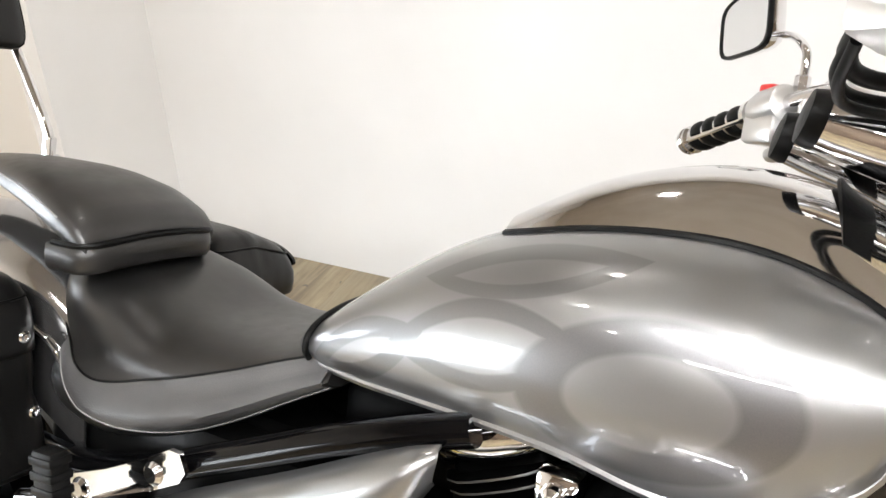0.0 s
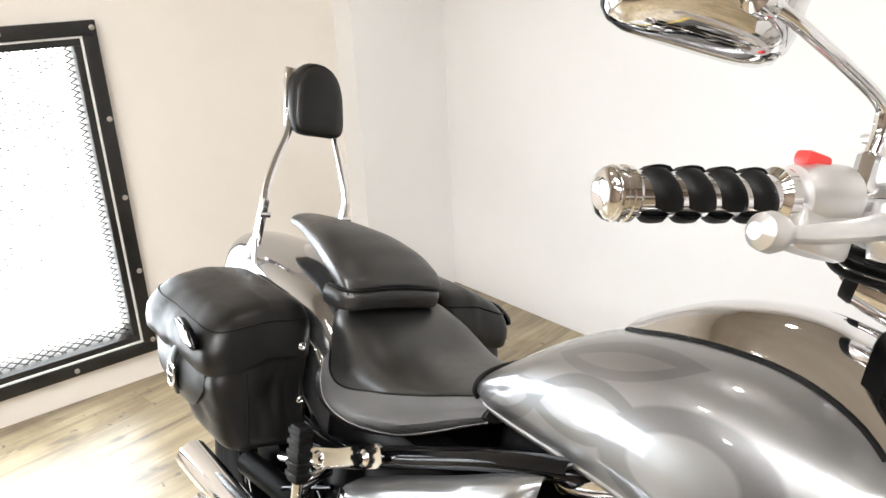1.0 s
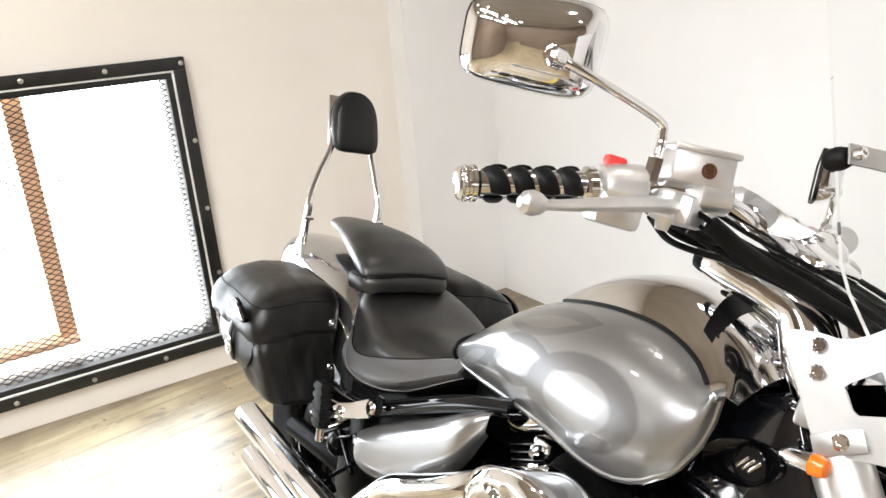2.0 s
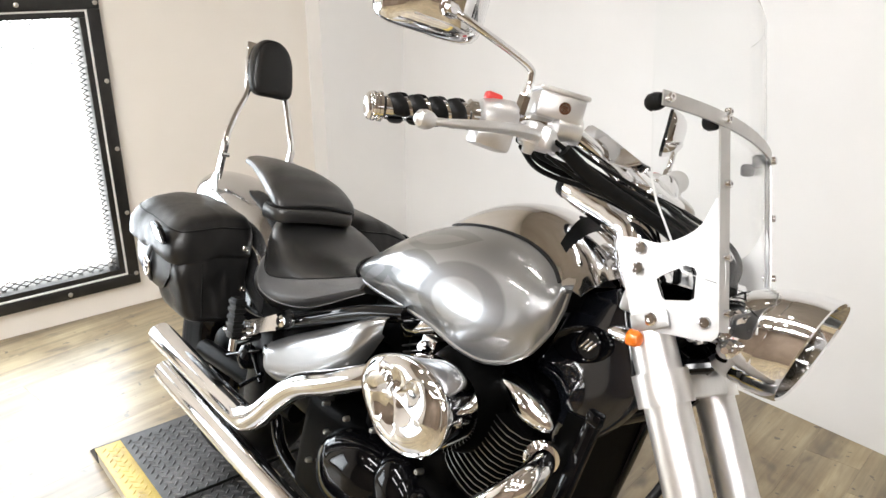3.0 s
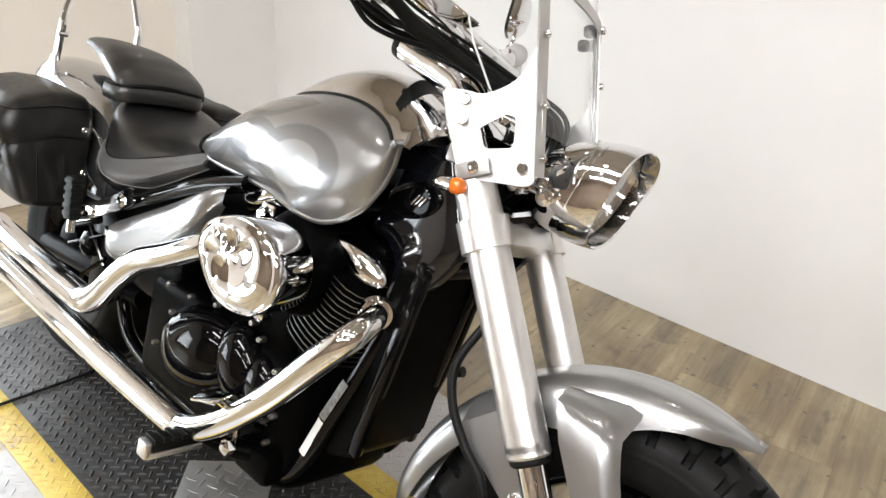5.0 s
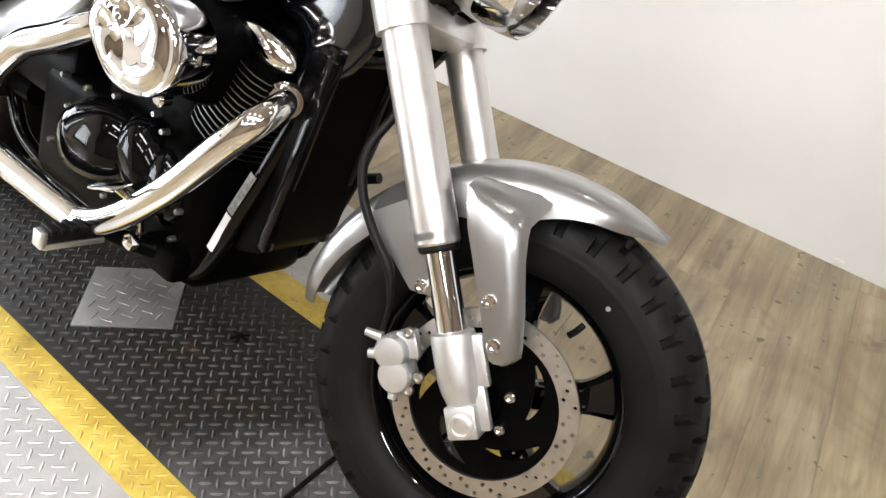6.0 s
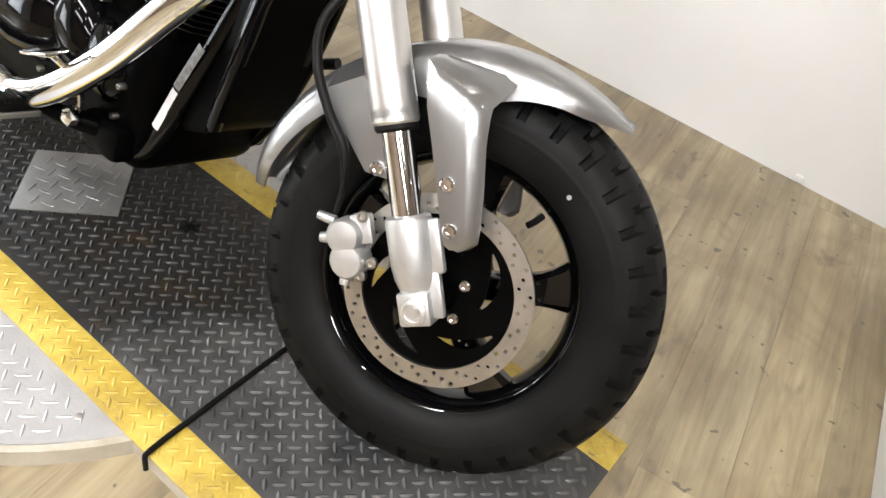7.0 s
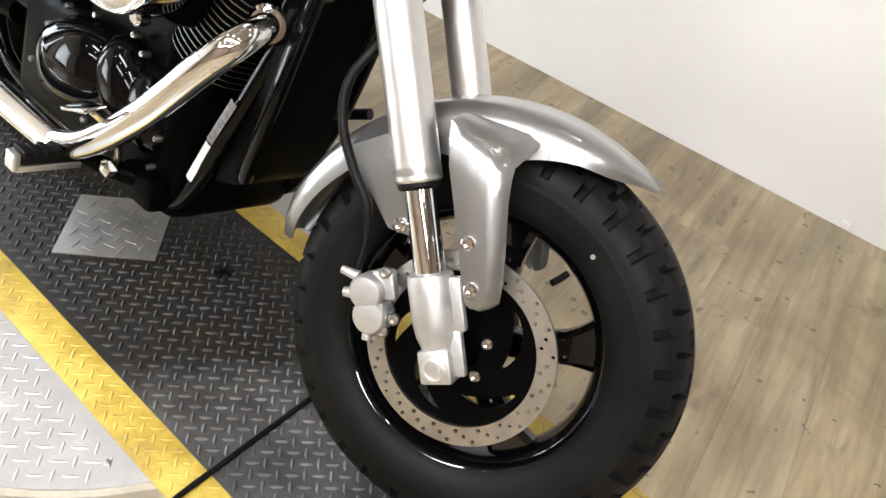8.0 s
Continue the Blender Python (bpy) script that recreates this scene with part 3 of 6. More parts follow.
part("tread_plate", bm, PLATE_BRIGHT, table, "bare aluminium tread plate")
bm = bmesh.new()
treads(bm, lambda u, w: math.hypot(u, w) < R_TABLE - 0.02 and not (P_Y0 - 0.012 < w < P_Y1 + 0.012), -0.6, 0.6, -0.6, 0.6, 0.0262, 0.0275, 0.0058, -0.005, TURN, 0.0011)
tagged(part("raised_tread", bm, PLATE_BRIGHT, table), kind="stuff")
bm = bmesh.new()
turned(bm, (0.447, -0.329, -0.005), (0, 0, 1), [(0, 0.006), (0.0015, 0.006), (0.0025, 0.003)], 12)
part("rivet", bm, STEEL, table)

ramp = thing("bike_platform", pose(0, 0, 0), "long dark tread-plate platform with yellow painted edges, lying across the turntable", "platform")
bm = bmesh.new()
box(bm, P_X0 + 0.05, P_X1, P_Y0 + STRIPE, P_Y1 - STRIPE, -0.0045, 0.0, 0.001)
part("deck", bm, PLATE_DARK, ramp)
for a, b in ((P_Y0, P_Y0 + STRIPE), (P_Y1 - STRIPE, P_Y1)):
    bm = bmesh.new()
    box(bm, P_X0 + 0.05, P_X1, a, b, -0.0045, 0.0, 0.001)
    part("painted_edge", bm, YELLOW, ramp, "scuffed yellow painted edge")
bm = bmesh.new()
box(bm, P_X0 + 0.06, P_X1 - 0.004, P_Y0 + 0.003, P_Y1 - 0.003, FLOOR_Z, -0.0045)
part("skirt", bm, EDGE_WOOD, ramp)
bm = bmesh.new()
rings(bm, [[(P_X0 - 0.02, y, FLOOR_Z), (P_X0 + 0.06, y, FLOOR_Z), (P_X0 + 0.052, y, 0.0), (P_X0 + 0.045, y, 0.0)] for y in (P_Y0, P_Y1)])
part("end_ramp", bm, PLATE_DARK, ramp)
bm = bmesh.new()
treads(bm, lambda u, w: True, P_X0 + 0.07, P_X1 - 0.012, P_Y0 + STRIPE + 0.010, P_Y1 - STRIPE - 0.010, 0.0216, 0.0250, 0.0078, 0.0, TURN, 0.0026)
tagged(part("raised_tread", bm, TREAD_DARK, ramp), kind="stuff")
bm = bmesh.new()
for a in (P_Y0, P_Y1 - STRIPE):
    treads(bm, lambda u, w: True, P_X0 + 0.07, P_X1 - 0.012, a + 0.010, a + STRIPE - 0.008, 0.0216, 0.0240, 0.0066, 0.0, TURN, 0.0011)
tagged(part("painted_tread", bm, YELLOW, ramp), kind="stuff")

# loose square of bare tread plate, set cornerwise under the side of the bike
patch = thing("stand_plate", pose(-0.051, -0.018, 0, 0, 0, 45), "loose square of bare grey tread plate lying on the platform", "plate")
bm = bmesh.new()
box(bm, -0.10, 0.10, -0.098, 0.098, 0.0, 0.004, 0.0008)
part("sheet", bm, PLATE_GREY, patch)
bm = bmesh.new()
treads(bm, lambda u, w: True, -0.088, 0.088, -0.086, 0.086, 0.0290, 0.031, 0.0058, 0.004, -0.42, 0.0012)
tagged(part("raised_tread", bm, PLATE_GREY, patch), kind="stuff")

# cross-slot drain cover and the cord hanging over the edge
bm = bmesh.new()
for a in (0, 60, 120):
    box(bm, -0.022, 0.022, -0.005, 0.005, 0.0, 0.003, 0.001, m=pose(0.198, 0.072, 0, 0, 0, a))
solid("plug", bm, BLACK_PLASTIC, "small black star-shaped plug in the dark deck", "plug")
bm = bmesh.new()
hose(bm, [(0.560, 0.20, 0.0055), (0.5642, 0.007, 0.0055), (0.5735, -0.231, 0.0055), (0.5775, -0.296, 0.0058)], 0.0050, 12)
hose(bm, [(0.5775, -0.294, 0.0058), (0.5780, -0.302, 0.004), (0.5785, -0.3045, -0.004), (0.5790, -0.305, -0.030)], 0.0045, 10)
solid("steel_rod", bm, CABLE, "thin black rod with a bent end lying across the platform", "rod")
bm = bmesh.new()
hose(bm, [(-0.69, -0.30, 0.005), (-0.684, -0.18, 0.005), (-0.678, -0.05, 0.005), (-0.68, 0.10, 0.005), (-0.685, 0.30, 0.005)], 0.0042, 8)
solid("strap_cord", bm, CABLE, "thin black cord lying across the dark deck", "cord")


# ---- the motorcycle ----
# Built upright with x ahead and its right side at minus y; it leans on its stand, the bars turned to its left.
LEAN_DEG, HEAD_DEG, STEER_DEG = 16.06, -0.85, 15.6
bike = thing("motorcycle", Matrix.Translation((0, 0.0033, 0)) @ pose(0, 0, 0, 0, 0, HEAD_DEG) @ pose(0, 0, 0, -LEAN_DEG, 0, 0),
             "silver and black cruiser motorcycle with windshield and saddlebags on a platform", "motorcycle")
RAKE = radians(33)
AXIS = Vector((-math.sin(RAKE), 0, math.cos(RAKE)))
PIVOT = Vector((0.9685, 0, 0))
STEER = Matrix.Translation(PIVOT) @ Matrix.Rotation(radians(STEER_DEG), 4, AXIS) @ Matrix.Translation(-PIVOT)


def fpart(name, bm, mat, parent, label="", sharp=35.0):
    """A part that turns with the bars."""
    bm.transform(STEER)
    return part(name, bm, mat, parent, label, sharp)


HUB = Vector((0.803, 0, 0.316))
AXLE = Vector((0.799, 0, 0.300))


def on_fork(s, y):
    """A point on a fork leg's centre line, s metres up from the axle."""
    return Vector((AXLE.x, y, AXLE.z)) + s * AXIS


# -- wheels --
def tyre_mesh(c, rim, outer, width, segs, grooves):
    k = outer / 0.319
    prof = [(0.046, rim - 0.004), (0.052, rim + 0.002), (0.060, 0.222 * k), (0.0655, 0.242 * k), (0.066, 0.259 * k), (0.0635, 0.275 * k), (0.057, 0.289 * k), (0.047, 0.3005 * k), (0.034, 0.310 * k), (0.018, 0.3165 * k), (0.0, outer)]
    prof = [(y * width / 0.132, r) for y, r in prof]
    full = prof + [(-y, r) for y, r in reversed(prof[:-1])]
    pts = bent([(y, 0, r) for y, r in full], 5)
    bm = bmesh.new()
    loops = []
    for i in range(segs):
        a = 2 * math.pi * i / segs
        row = []
        for p in pts:
            y, r = p.x, p.z
            ay = abs(y)
            if grooves and r > 0.270 * k:
                ph = (i * 32 / segs + (0.5 if y > 0 else 0.0)) % 1.0
                cut = (ph < 0.17 and 0.0460 < ay < 0.0640) or (0.0400 < ay < 0.0480 and ph < 0.60) or (0.43 < ph < 0.60 and 0.020 < ay < 0.0480) or (0.0130 < ay < 0.0215 and ph > 0.43)
                r -= 0.013 if cut else 0.0
            elif 0.252 * k < r < 0.2545 * k or 0.226 * k < r < 0.228 * k:
                y *= 1.012
            row.append((c.x + r * math.cos(a), c.y + y, c.z + r * math.sin(a)))
        loops.append(row)
    loops.append(loops[0])
    vs = [[bm.verts.new(p) for p in lp] for lp in loops[:-1]]
    for i in range(segs):
        a, b = vs[i], vs[(i + 1) % segs]
        for j in range(len(a) - 1):
            bm.faces.new((a[j], a[j + 1], b[j + 1], b[j]))
    return bm


def rim_mesh(c, rim, half):
    bm = bmesh.new()
    prof = [(-half, rim - 0.004), (-half - 0.004, rim + 0.004), (-half, rim + 0.008), (-half + 0.006, rim - 0.008), (-half + 0.014, rim - 0.010), (-0.012, rim - 0.016), (0.012, rim - 0.016), (half - 0.014, rim - 0.010), (half - 0.006, rim - 0.008), (half, rim + 0.008), (half + 0.004, rim + 0.004), (half, rim - 0.004),
            (half - 0.012, rim - 0.016), (0.014, rim - 0.023), (-0.014, rim - 0.023), (-half + 0.012, rim - 0.016)]
    seg = 96
    vs = [[bm.verts.new((c.x + r * math.cos(2 * math.pi * i / seg), c.y + y, c.z + r * math.sin(2 * math.pi * i / seg))) for y, r in prof] for i in range(seg)]
    for i in range(seg):
        a, b = vs[i], vs[(i + 1) % seg]
        for j in range(len(prof)):
            q = (j + 1) % len(prof)
            bm.faces.new((a[j], a[q], b[q], b[j]))
    return bm


def spoke_mesh(c, deg, r0, r1):
    """A cast spoke that widens to the rim, slightly swept."""
    bm = bmesh.new()
    loops = []
    for i in range(9):
        u = i / 8
        r = r0 + (r1 - r0) * u
        w = 0.021 + 0.004 * u + 0.018 * max(u - 0.6, 0) ** 1.5 * 4
        a = radians(deg) - 0.16 * (1 - u)
        d, e = Vector((math.cos(a), 0, math.sin(a))), Vector((-math.sin(a), 0, math.cos(a)))
        th = 0.024 - 0.008 * u
        loops.append([c + d * r + e * (w * q) + Vector((0, th * y, 0)) for q, y in ((-1, -0.5), (-0.7, -1), (0.7, -1), (1, -0.5), (1, 0.5), (0.7, 1), (-0.7, 1), (-1, 0.5))])
    return rings(bm, loops)


fwheel = fpart("front_wheel", rim_mesh(HUB, 0.197, 0.046), ENAMEL, bike, "gloss black five-spoke cast front wheel", 40)
fpart("tyre", tyre_mesh(HUB, 0.197, 0.304, 0.132, 576, True), TYRE, fwheel, "black tyre with stepped shoulder grooves", 50)
for k in range(5):
    fpart("spoke", spoke_mesh(HUB, 27 + 72 * k, 0.045, 0.182), ENAMEL, fwheel)
bm = bmesh.new()
turned(bm, HUB + Vector((0, -0.062, 0)), (0, 1, 0), [(0, 0.030), (0.004, 0.046), (0.03, 0.050), (0.094, 0.050), (0.12, 0.046), (0.124, 0.03)], 36)
fpart("hub", bm, BLACK_SATIN, fwheel)
bm = bmesh.new()
hose(bm, [HUB + Vector((0.075, -0.012, 0.150)), HUB + Vector((0.070, -0.020, 0.140)), HUB + Vector((0.064, -0.030, 0.132))], 0.005, 10)
fpart("valve", bm, RUBBER, fwheel)
bm = bmesh.new()
turned(bm, HUB + Vector((0.099, -0.0655, 0.200)), (0, -1, 0), [(0, 0.0034), (0.0006, 0.0034), (0.0006, 0.0022), (0.0002, 0.0022)], 14)
fpart("balance_dot", bm, LABEL_GREY, fwheel)


def disc_mesh(c, y0, y1):
    n = 64
    ring = lambda r, k=n, ph=0.0: [(c.x + r * math.cos(2 * math.pi * i / k + ph), c.z + r * math.sin(2 * math.pi * i / k + ph)) for i in range(k)]
    holes = []
    for i in range(66):
        a = 2 * math.pi * i / 66
        r = (0.1175, 0.1250, 0.1325)[i % 3]
        hx, hz = c.x + r * math.cos(a), c.z + r * math.sin(a)
        holes.append([(hx + 0.0034 * math.cos(j * math.pi / 3), hz + 0.0034 * math.sin(j * math.pi / 3)) for j in range(6)])
    bm = bmesh.new()
    return plate(bm, ring(0.1385), y0, y1, [ring(0.1110)] + holes)


fpart("brake_disc", disc_mesh(HUB, -0.088, -0.082), STEEL, fwheel, "drilled steel brake disc")
bm = bmesh.new()
def ring_of(r, k):
    return [(HUB.x + r * math.cos(2 * math.pi * i / k), HUB.z + r * math.sin(2 * math.pi * i / k)) for i in range(k)]


slots = []
for k in range(5):
    inner, outer = [], []
    for i in range(9):
        u = i / 8
        a = radians(72 * k + 8) + 0.95 * u
        mid, wide = 0.066 + 0.032 * u, 0.0015 + 0.0095 * math.sin(math.pi * min(u * 1.05, 1.0)) ** 0.8 * (0.4 + 0.6 * u)
        inner.append((HUB.x + (mid - wide) * math.cos(a), HUB.z + (mid - wide) * math.sin(a)))
        outer.append((HUB.x + (mid + wide) * math.cos(a), HUB.z + (mid + wide) * math.sin(a)))
    slots.append(inner + outer[::-1])
plate(bm, ring_of(0.1115, 72), -0.0825, -0.0765, [ring_of(0.03, 20)] + slots)
fpart("disc_carrier", bm, BLACK_SATIN, fwheel)
for k in range(5):
    a = radians(42 + 72 * k)
    bm = bmesh.new()
    bolt(bm, HUB + Vector((0.043 * math.cos(a), -0.084, 0.043 * math.sin(a))), (0, -1, 0), 0.0085, 0.006)
    fpart("disc_bolt", bm, CHROME, fwheel)

# -- fork --
fork = bike
for side in (-1, 1):
    y = 0.122 * side
    bm = bmesh.new()
    rod(bm, on_fork(0.255, y), on_fork(0.640, y), 0.0315, seg=36)
    turned(bm, on_fork(0.245, y), AXIS, [(0, 0.0285), (0.004, 0.0315), (0.02, 0.0315)], 36)
    fleg = fpart("fork_sleeve", bm, SATIN, bike, "bright satin aluminium fork sleeve")
    bm = bmesh.new()
    turned(bm, on_fork(0.236, y), AXIS, [(0, 0.026), (0.004, 0.029), (0.012, 0.029)], 32)
    fpart("dust_seal", bm, RUBBER, fleg)
    bm = bmesh.new()
    rod(bm, on_fork(0.10, y), on_fork(0.25, y), 0.0215, seg=32)
    fpart("fork_tube", bm, CHROME, fleg, "chrome fork tube")
    bm = bmesh.new()
    turned(bm, on_fork(-0.018, y), AXIS, [(0, 0.019), (0.005, 0.0225), (0.044, 0.0235), (0.060, 0.029), (0.078, 0.0315), (0.134, 0.0320), (0.142, 0.0300), (0.145, 0.024)], 32)
    box(bm, -0.0225, 0.0225, y - 0.026, y + 0.026, -0.020, 0.026, 0.004, m=Matrix.Translation((AXLE.x, 0, AXLE.z)) @ Matrix.Rotation(-RAKE, 4, "Y"))
    leg = Matrix.Translation((AXLE.x, 0, AXLE.z)) @ Matrix.Rotation(-RAKE, 4, "Y")
    fpart("fork_slider", bm, CAST, fleg, "cast aluminium fork slider")
    bm = bmesh.new()
    box(bm, 0.012, 0.037, y + side * 0.004 - 0.007, y + side * 0.004 + 0.007, -0.014, 0.050, 0.004, m=leg)
    box(bm, 0.020, 0.045, y + side * 0.004 - 0.007, y + side * 0.004 + 0.007, 0.046, 0.120, 0.005, m=leg)
    fpart("slider_flange", bm, CAST, fleg)
    bm = bmesh.new()
    turned(bm, (AXLE.x, y + side * 0.026, AXLE.z), (0, side, 0), [(-0.01, 0.017), (0.003, 0.017), (0.004, 0.013), (0.001, 0.0125), (0.001, 0.009), (0.004, 0.008)], 28)
    fpart("axle_end", bm, SATIN, fleg)
# lower clamp joining the legs
bm = bmesh.new()
for side in (-1, 1):
    rod(bm, on_fork(0.535, 0.122 * side), on_fork(0.580, 0.122 * side), 0.0385, seg=36)
box(bm, -0.028, 0.030, -0.122, 0.122, -0.020, 0.020, 0.006, m=Matrix.Translation(on_fork(0.558, 0)) @ Matrix.Rotation(-RAKE, 4, "Y"))
box(bm, -0.085, 0.0, -0.035, 0.035, -0.018, 0.018, 0.006, m=Matrix.Translation(on_fork(0.558, 0)) @ Matrix.Rotation(-RAKE, 4, "Y"))
fpart("lower_clamp", bm, SATIN, bike, "satin aluminium fork clamp")
bm = bmesh.new()
for side in (-1, 1):
    rod(bm, on_fork(0.70, 0.116 * side), on_fork(0.735, 0.116 * side), 0.028, seg=36)
box(bm, -0.03, 0.03, -0.122, 0.122, -0.016, 0.016, 0.006, m=Matrix.Translation(on_fork(0.718, 0)) @ Matrix.Rotation(-RAKE, 4, "Y"))
fpart("upper_clamp", bm, CHROME, bike)
for side in (-1, 1):
    bm = bmesh.new()
    rod(bm, on_fork(0.640, 0.116 * side), on_fork(0.745, 0.116 * side), 0.0265, seg=32)
    fpart("fork_cover", bm, CHROME, bike)

# caliper and hose
bm = bmesh.new()
cal = Vector((0.672, -0.114, 0.322))
mt = Matrix.Translation(cal) @ Matrix.Rotation(-RAKE, 4, "Y") @ Matrix.Scale(0.76, 4)
turned(bm, mt @ Vector((0, -0.010, 0.022)), (0, -1, 0), [(-0.02, 0.026), (0.008, 0.026), (0.014, 0.022), (0.016, 0.010)], 28)
turned(bm, mt @ Vector((0, -0.010, -0.022)), (0, -1, 0), [(-0.02, 0.026), (0.008, 0.026), (0.014, 0.022), (0.016, 0.010)], 28)
box(bm, -0.028, 0.026, -0.022, 0.040, -0.046, 0.046, 0.010, m=mt)
box(bm, 0.012, 0.052, -0.012, 0.010, 0.004, 0.060, 0.006, m=mt)
rod(bm, mt @ Vector((-0.02, -0.004, 0.05)), mt @ Vector((-0.05, -0.006, 0.065)), 0.008, 0.006, 14)
rod(bm, mt @ Vector((-0.026, -0.008, 0.02)), mt @ Vector((-0.050, -0.010, 0.024)), 0.009, 0.007, 14)
rod(bm, mt @ Vector((-0.010, -0.010, -0.045)), mt @ Vector((-0.016, -0.012, -0.066)), 0.008, 0.007, 14)
caliper = fpart("brake_caliper", bm, CAST, bike, "cast silver two-piston brake caliper")
for dx, dz in ((0.040, 0.055), (0.045, -0.030), (0.02, -0.052)):
    bm = bmesh.new()
    bolt(bm, mt @ Vector((dx, -0.014, dz)), (0, -1, 0), 0.008, 0.006)
    fpart("mount_bolt", bm, STEEL, caliper)
bm = bmesh.new()
hose(bm, [(0.640, -0.132, 0.362), (0.634, -0.132, 0.404), (0.614, -0.132, 0.447), (0.573, -0.130, 0.483), (0.535, -0.128, 0.529), (0.519, -0.122, 0.584), (0.535, -0.10, 0.659), (0.520, -0.06, 0.735)], [0.0035, 0.004, 0.0078, 0.0068, 0.0068, 0.0070, 0.0065, 0.006], 12)
fpart("brake_hose", bm, RUBBER, bike, "sleeved black brake hose")

# -- front fender --
bm = bmesh.new()
grid = []
half_of = curve_of([0, 0.06, 0.25, 0.5, 0.75, 0.90, 0.97, 1.0], [0.030, 0.056, 0.080, 0.084, 0.078, 0.056, 0.024, 0.004])
lip_of = curve_of([67, 72, 76, 84.5, 94, 101, 110, 130, 156, 172, 182], [0.004, 0.016, 0.026, 0.038, 0.056, 0.072, 0.080, 0.062, 0.047, 0.035, 0.022])
for i in range(73):
    u = i / 72
    deg = 182 - 114.5 * u
    ang = radians(deg)
    hw = half_of(u)
    row = []
    for j in range(-12, 13):
        q = j / 12
        r = 0.343 - 0.012 * u * u - lip_of(deg) * (0.22 * q * q + 0.78 * abs(q) ** 4.5) + 0.003 * max(0, 1 - abs(q) / 0.2) ** 2
        row.append((HUB.x + r * math.cos(ang), hw * math.sin(0.5 * math.pi * q * 0.92) / 0.992, HUB.z + r * math.sin(ang)))
    grid.append(row)
sheet(bm, grid, -0.003)
ffender = fpart("front_fender", bm, PLAIN_PAINT, bike, "silver metallic front fender", 50)
for side in (-1, 1):
    # folded side plate down to the fork
    bm = bmesh.new()
    g = []
    rows = [((0.676, 0.066, 0.606), (0.774, 0.070, 0.622)), ((0.674, 0.104, 0.604), (0.778, 0.096, 0.606)), ((0.677, 0.136, 0.596), (0.770, 0.131, 0.578)), ((0.684, 0.1395, 0.582), (0.774, 0.137, 0.565)), ((0.700, 0.1405, 0.549), (0.784, 0.1395, 0.536)), ((0.7265, 0.141, 0.509), (0.798, 0.140, 0.503)), ((0.748, 0.141, 0.475), (0.810, 0.140, 0.475)), ((0.775, 0.141, 0.432), (0.825, 0.140, 0.434)), ((0.789, 0.1405, 0.409), (0.8285, 0.1395, 0.420)), ((0.796, 0.140, 0.402), (0.8225, 0.139, 0.4095)), ((0.804, 0.139, 0.4005), (0.815, 0.138, 0.404))]
    for a, b in rows:
        a, b = Vector(a), Vector(b)
        g.append([Vector((p.x, (p.y + w) * side, p.z)) for p, w in ((a + (b - a) * k / 6, 0.0015 * math.sin(math.pi * k / 6) ** 0.7 - 0.012 * (k / 6) ** 14) for k in range(7))])
    sheet(bm, g, 0.004 * side)
    sp = fpart("fender_stay", bm, PLAIN_PAINT, ffender, "silver side plate with two bolts", 50)
    for p in ((0.766, 0.474), (0.795, 0.422)):
        bm = bmesh.new()
        bolt(bm, (p[0], 0.1465 * side, p[1]), (0, side, 0), 0.0095, 0.006)
        fpart("bolt", bm, CHROME, sp)
    # rear stay behind the leg
    bm = bmesh.new()
    g = []
    for a, b in (((0.548, 0.074, 0.530), (0.620, 0.076, 0.600)), ((0.552, 0.104, 0.500), (0.625, 0.108, 0.565)), ((0.576, 0.112, 0.476), (0.634, 0.113, 0.535)), ((0.612, 0.113, 0.455), (0.650, 0.113, 0.492)), ((0.650, 0.113, 0.428), (0.686, 0.113, 0.434))):
        a, b = Vector(a), Vector(b)
        g.append([Vector((p.x, p.y * side, p.z)) for p in (a + (b - a) * k / 4 for k in range(5))])
    sheet(bm, g, 0.004 * side)
    fpart("rear_stay", bm, PLAIN_PAINT, ffender)
    bm = bmesh.new()
    bolt(bm, (0.664, 0.118 * side, 0.440), (0, side, 0), 0.0095, 0.006)
    fpart("bolt", bm, CHROME, ffender)

# -- headlight --
def headlight_ring(x, z, ry, rz, squash=2.6):
    out = []
    for i in range(48):
        a = 2 * math.pi * i / 48
        c, s = math.cos(a), math.sin(a)
        k = (abs(c) ** squash + abs(s) ** squash) ** (-1 / squash)
        wide = 1.0 + 0.10 * s          # broader above
        out.append((x + 0.26 * rz * k * s, ry * k * c * wide, z + rz * k * s))
    return out


HZ = 0.876
bm = bmesh.new()
rings(bm, [headlight_ring(0.490, HZ - 0.006, 0.020, 0.018, 2), headlight_ring(0.496, HZ - 0.005, 0.044, 0.038, 2.1), headlight_ring(0.514, HZ - 0.003, 0.068, 0.057, 2.2), headlight_ring(0.540, HZ - 0.001, 0.084, 0.070, 2.3), headlight_ring(0.572, HZ, 0.092, 0.077), headlight_ring(0.588, HZ, 0.0935, 0.078)])
hlight = fpart("headlight", bm, CHROME, bike, "chrome bullet headlight with a deep rim", 60)
bm = bmesh.new()
rings(bm, [headlight_ring(0.588, HZ, 0.0955, 0.0795), headlight_ring(0.592, HZ, 0.0965, 0.0805), headlight_ring(0.616, HZ, 0.0975, 0.0815), headlight_ring(0.634, HZ, 0.0965, 0.0805), headlight_ring(0.636, HZ, 0.0945, 0.0785), headlight_ring(0.633, HZ, 0.0915, 0.0755), headlight_ring(0.606, HZ, 0.0900, 0.0745)], caps=False)
fpart("visor_rim", bm, CHROME, hlight, "", 40)
bm = bmesh.new()
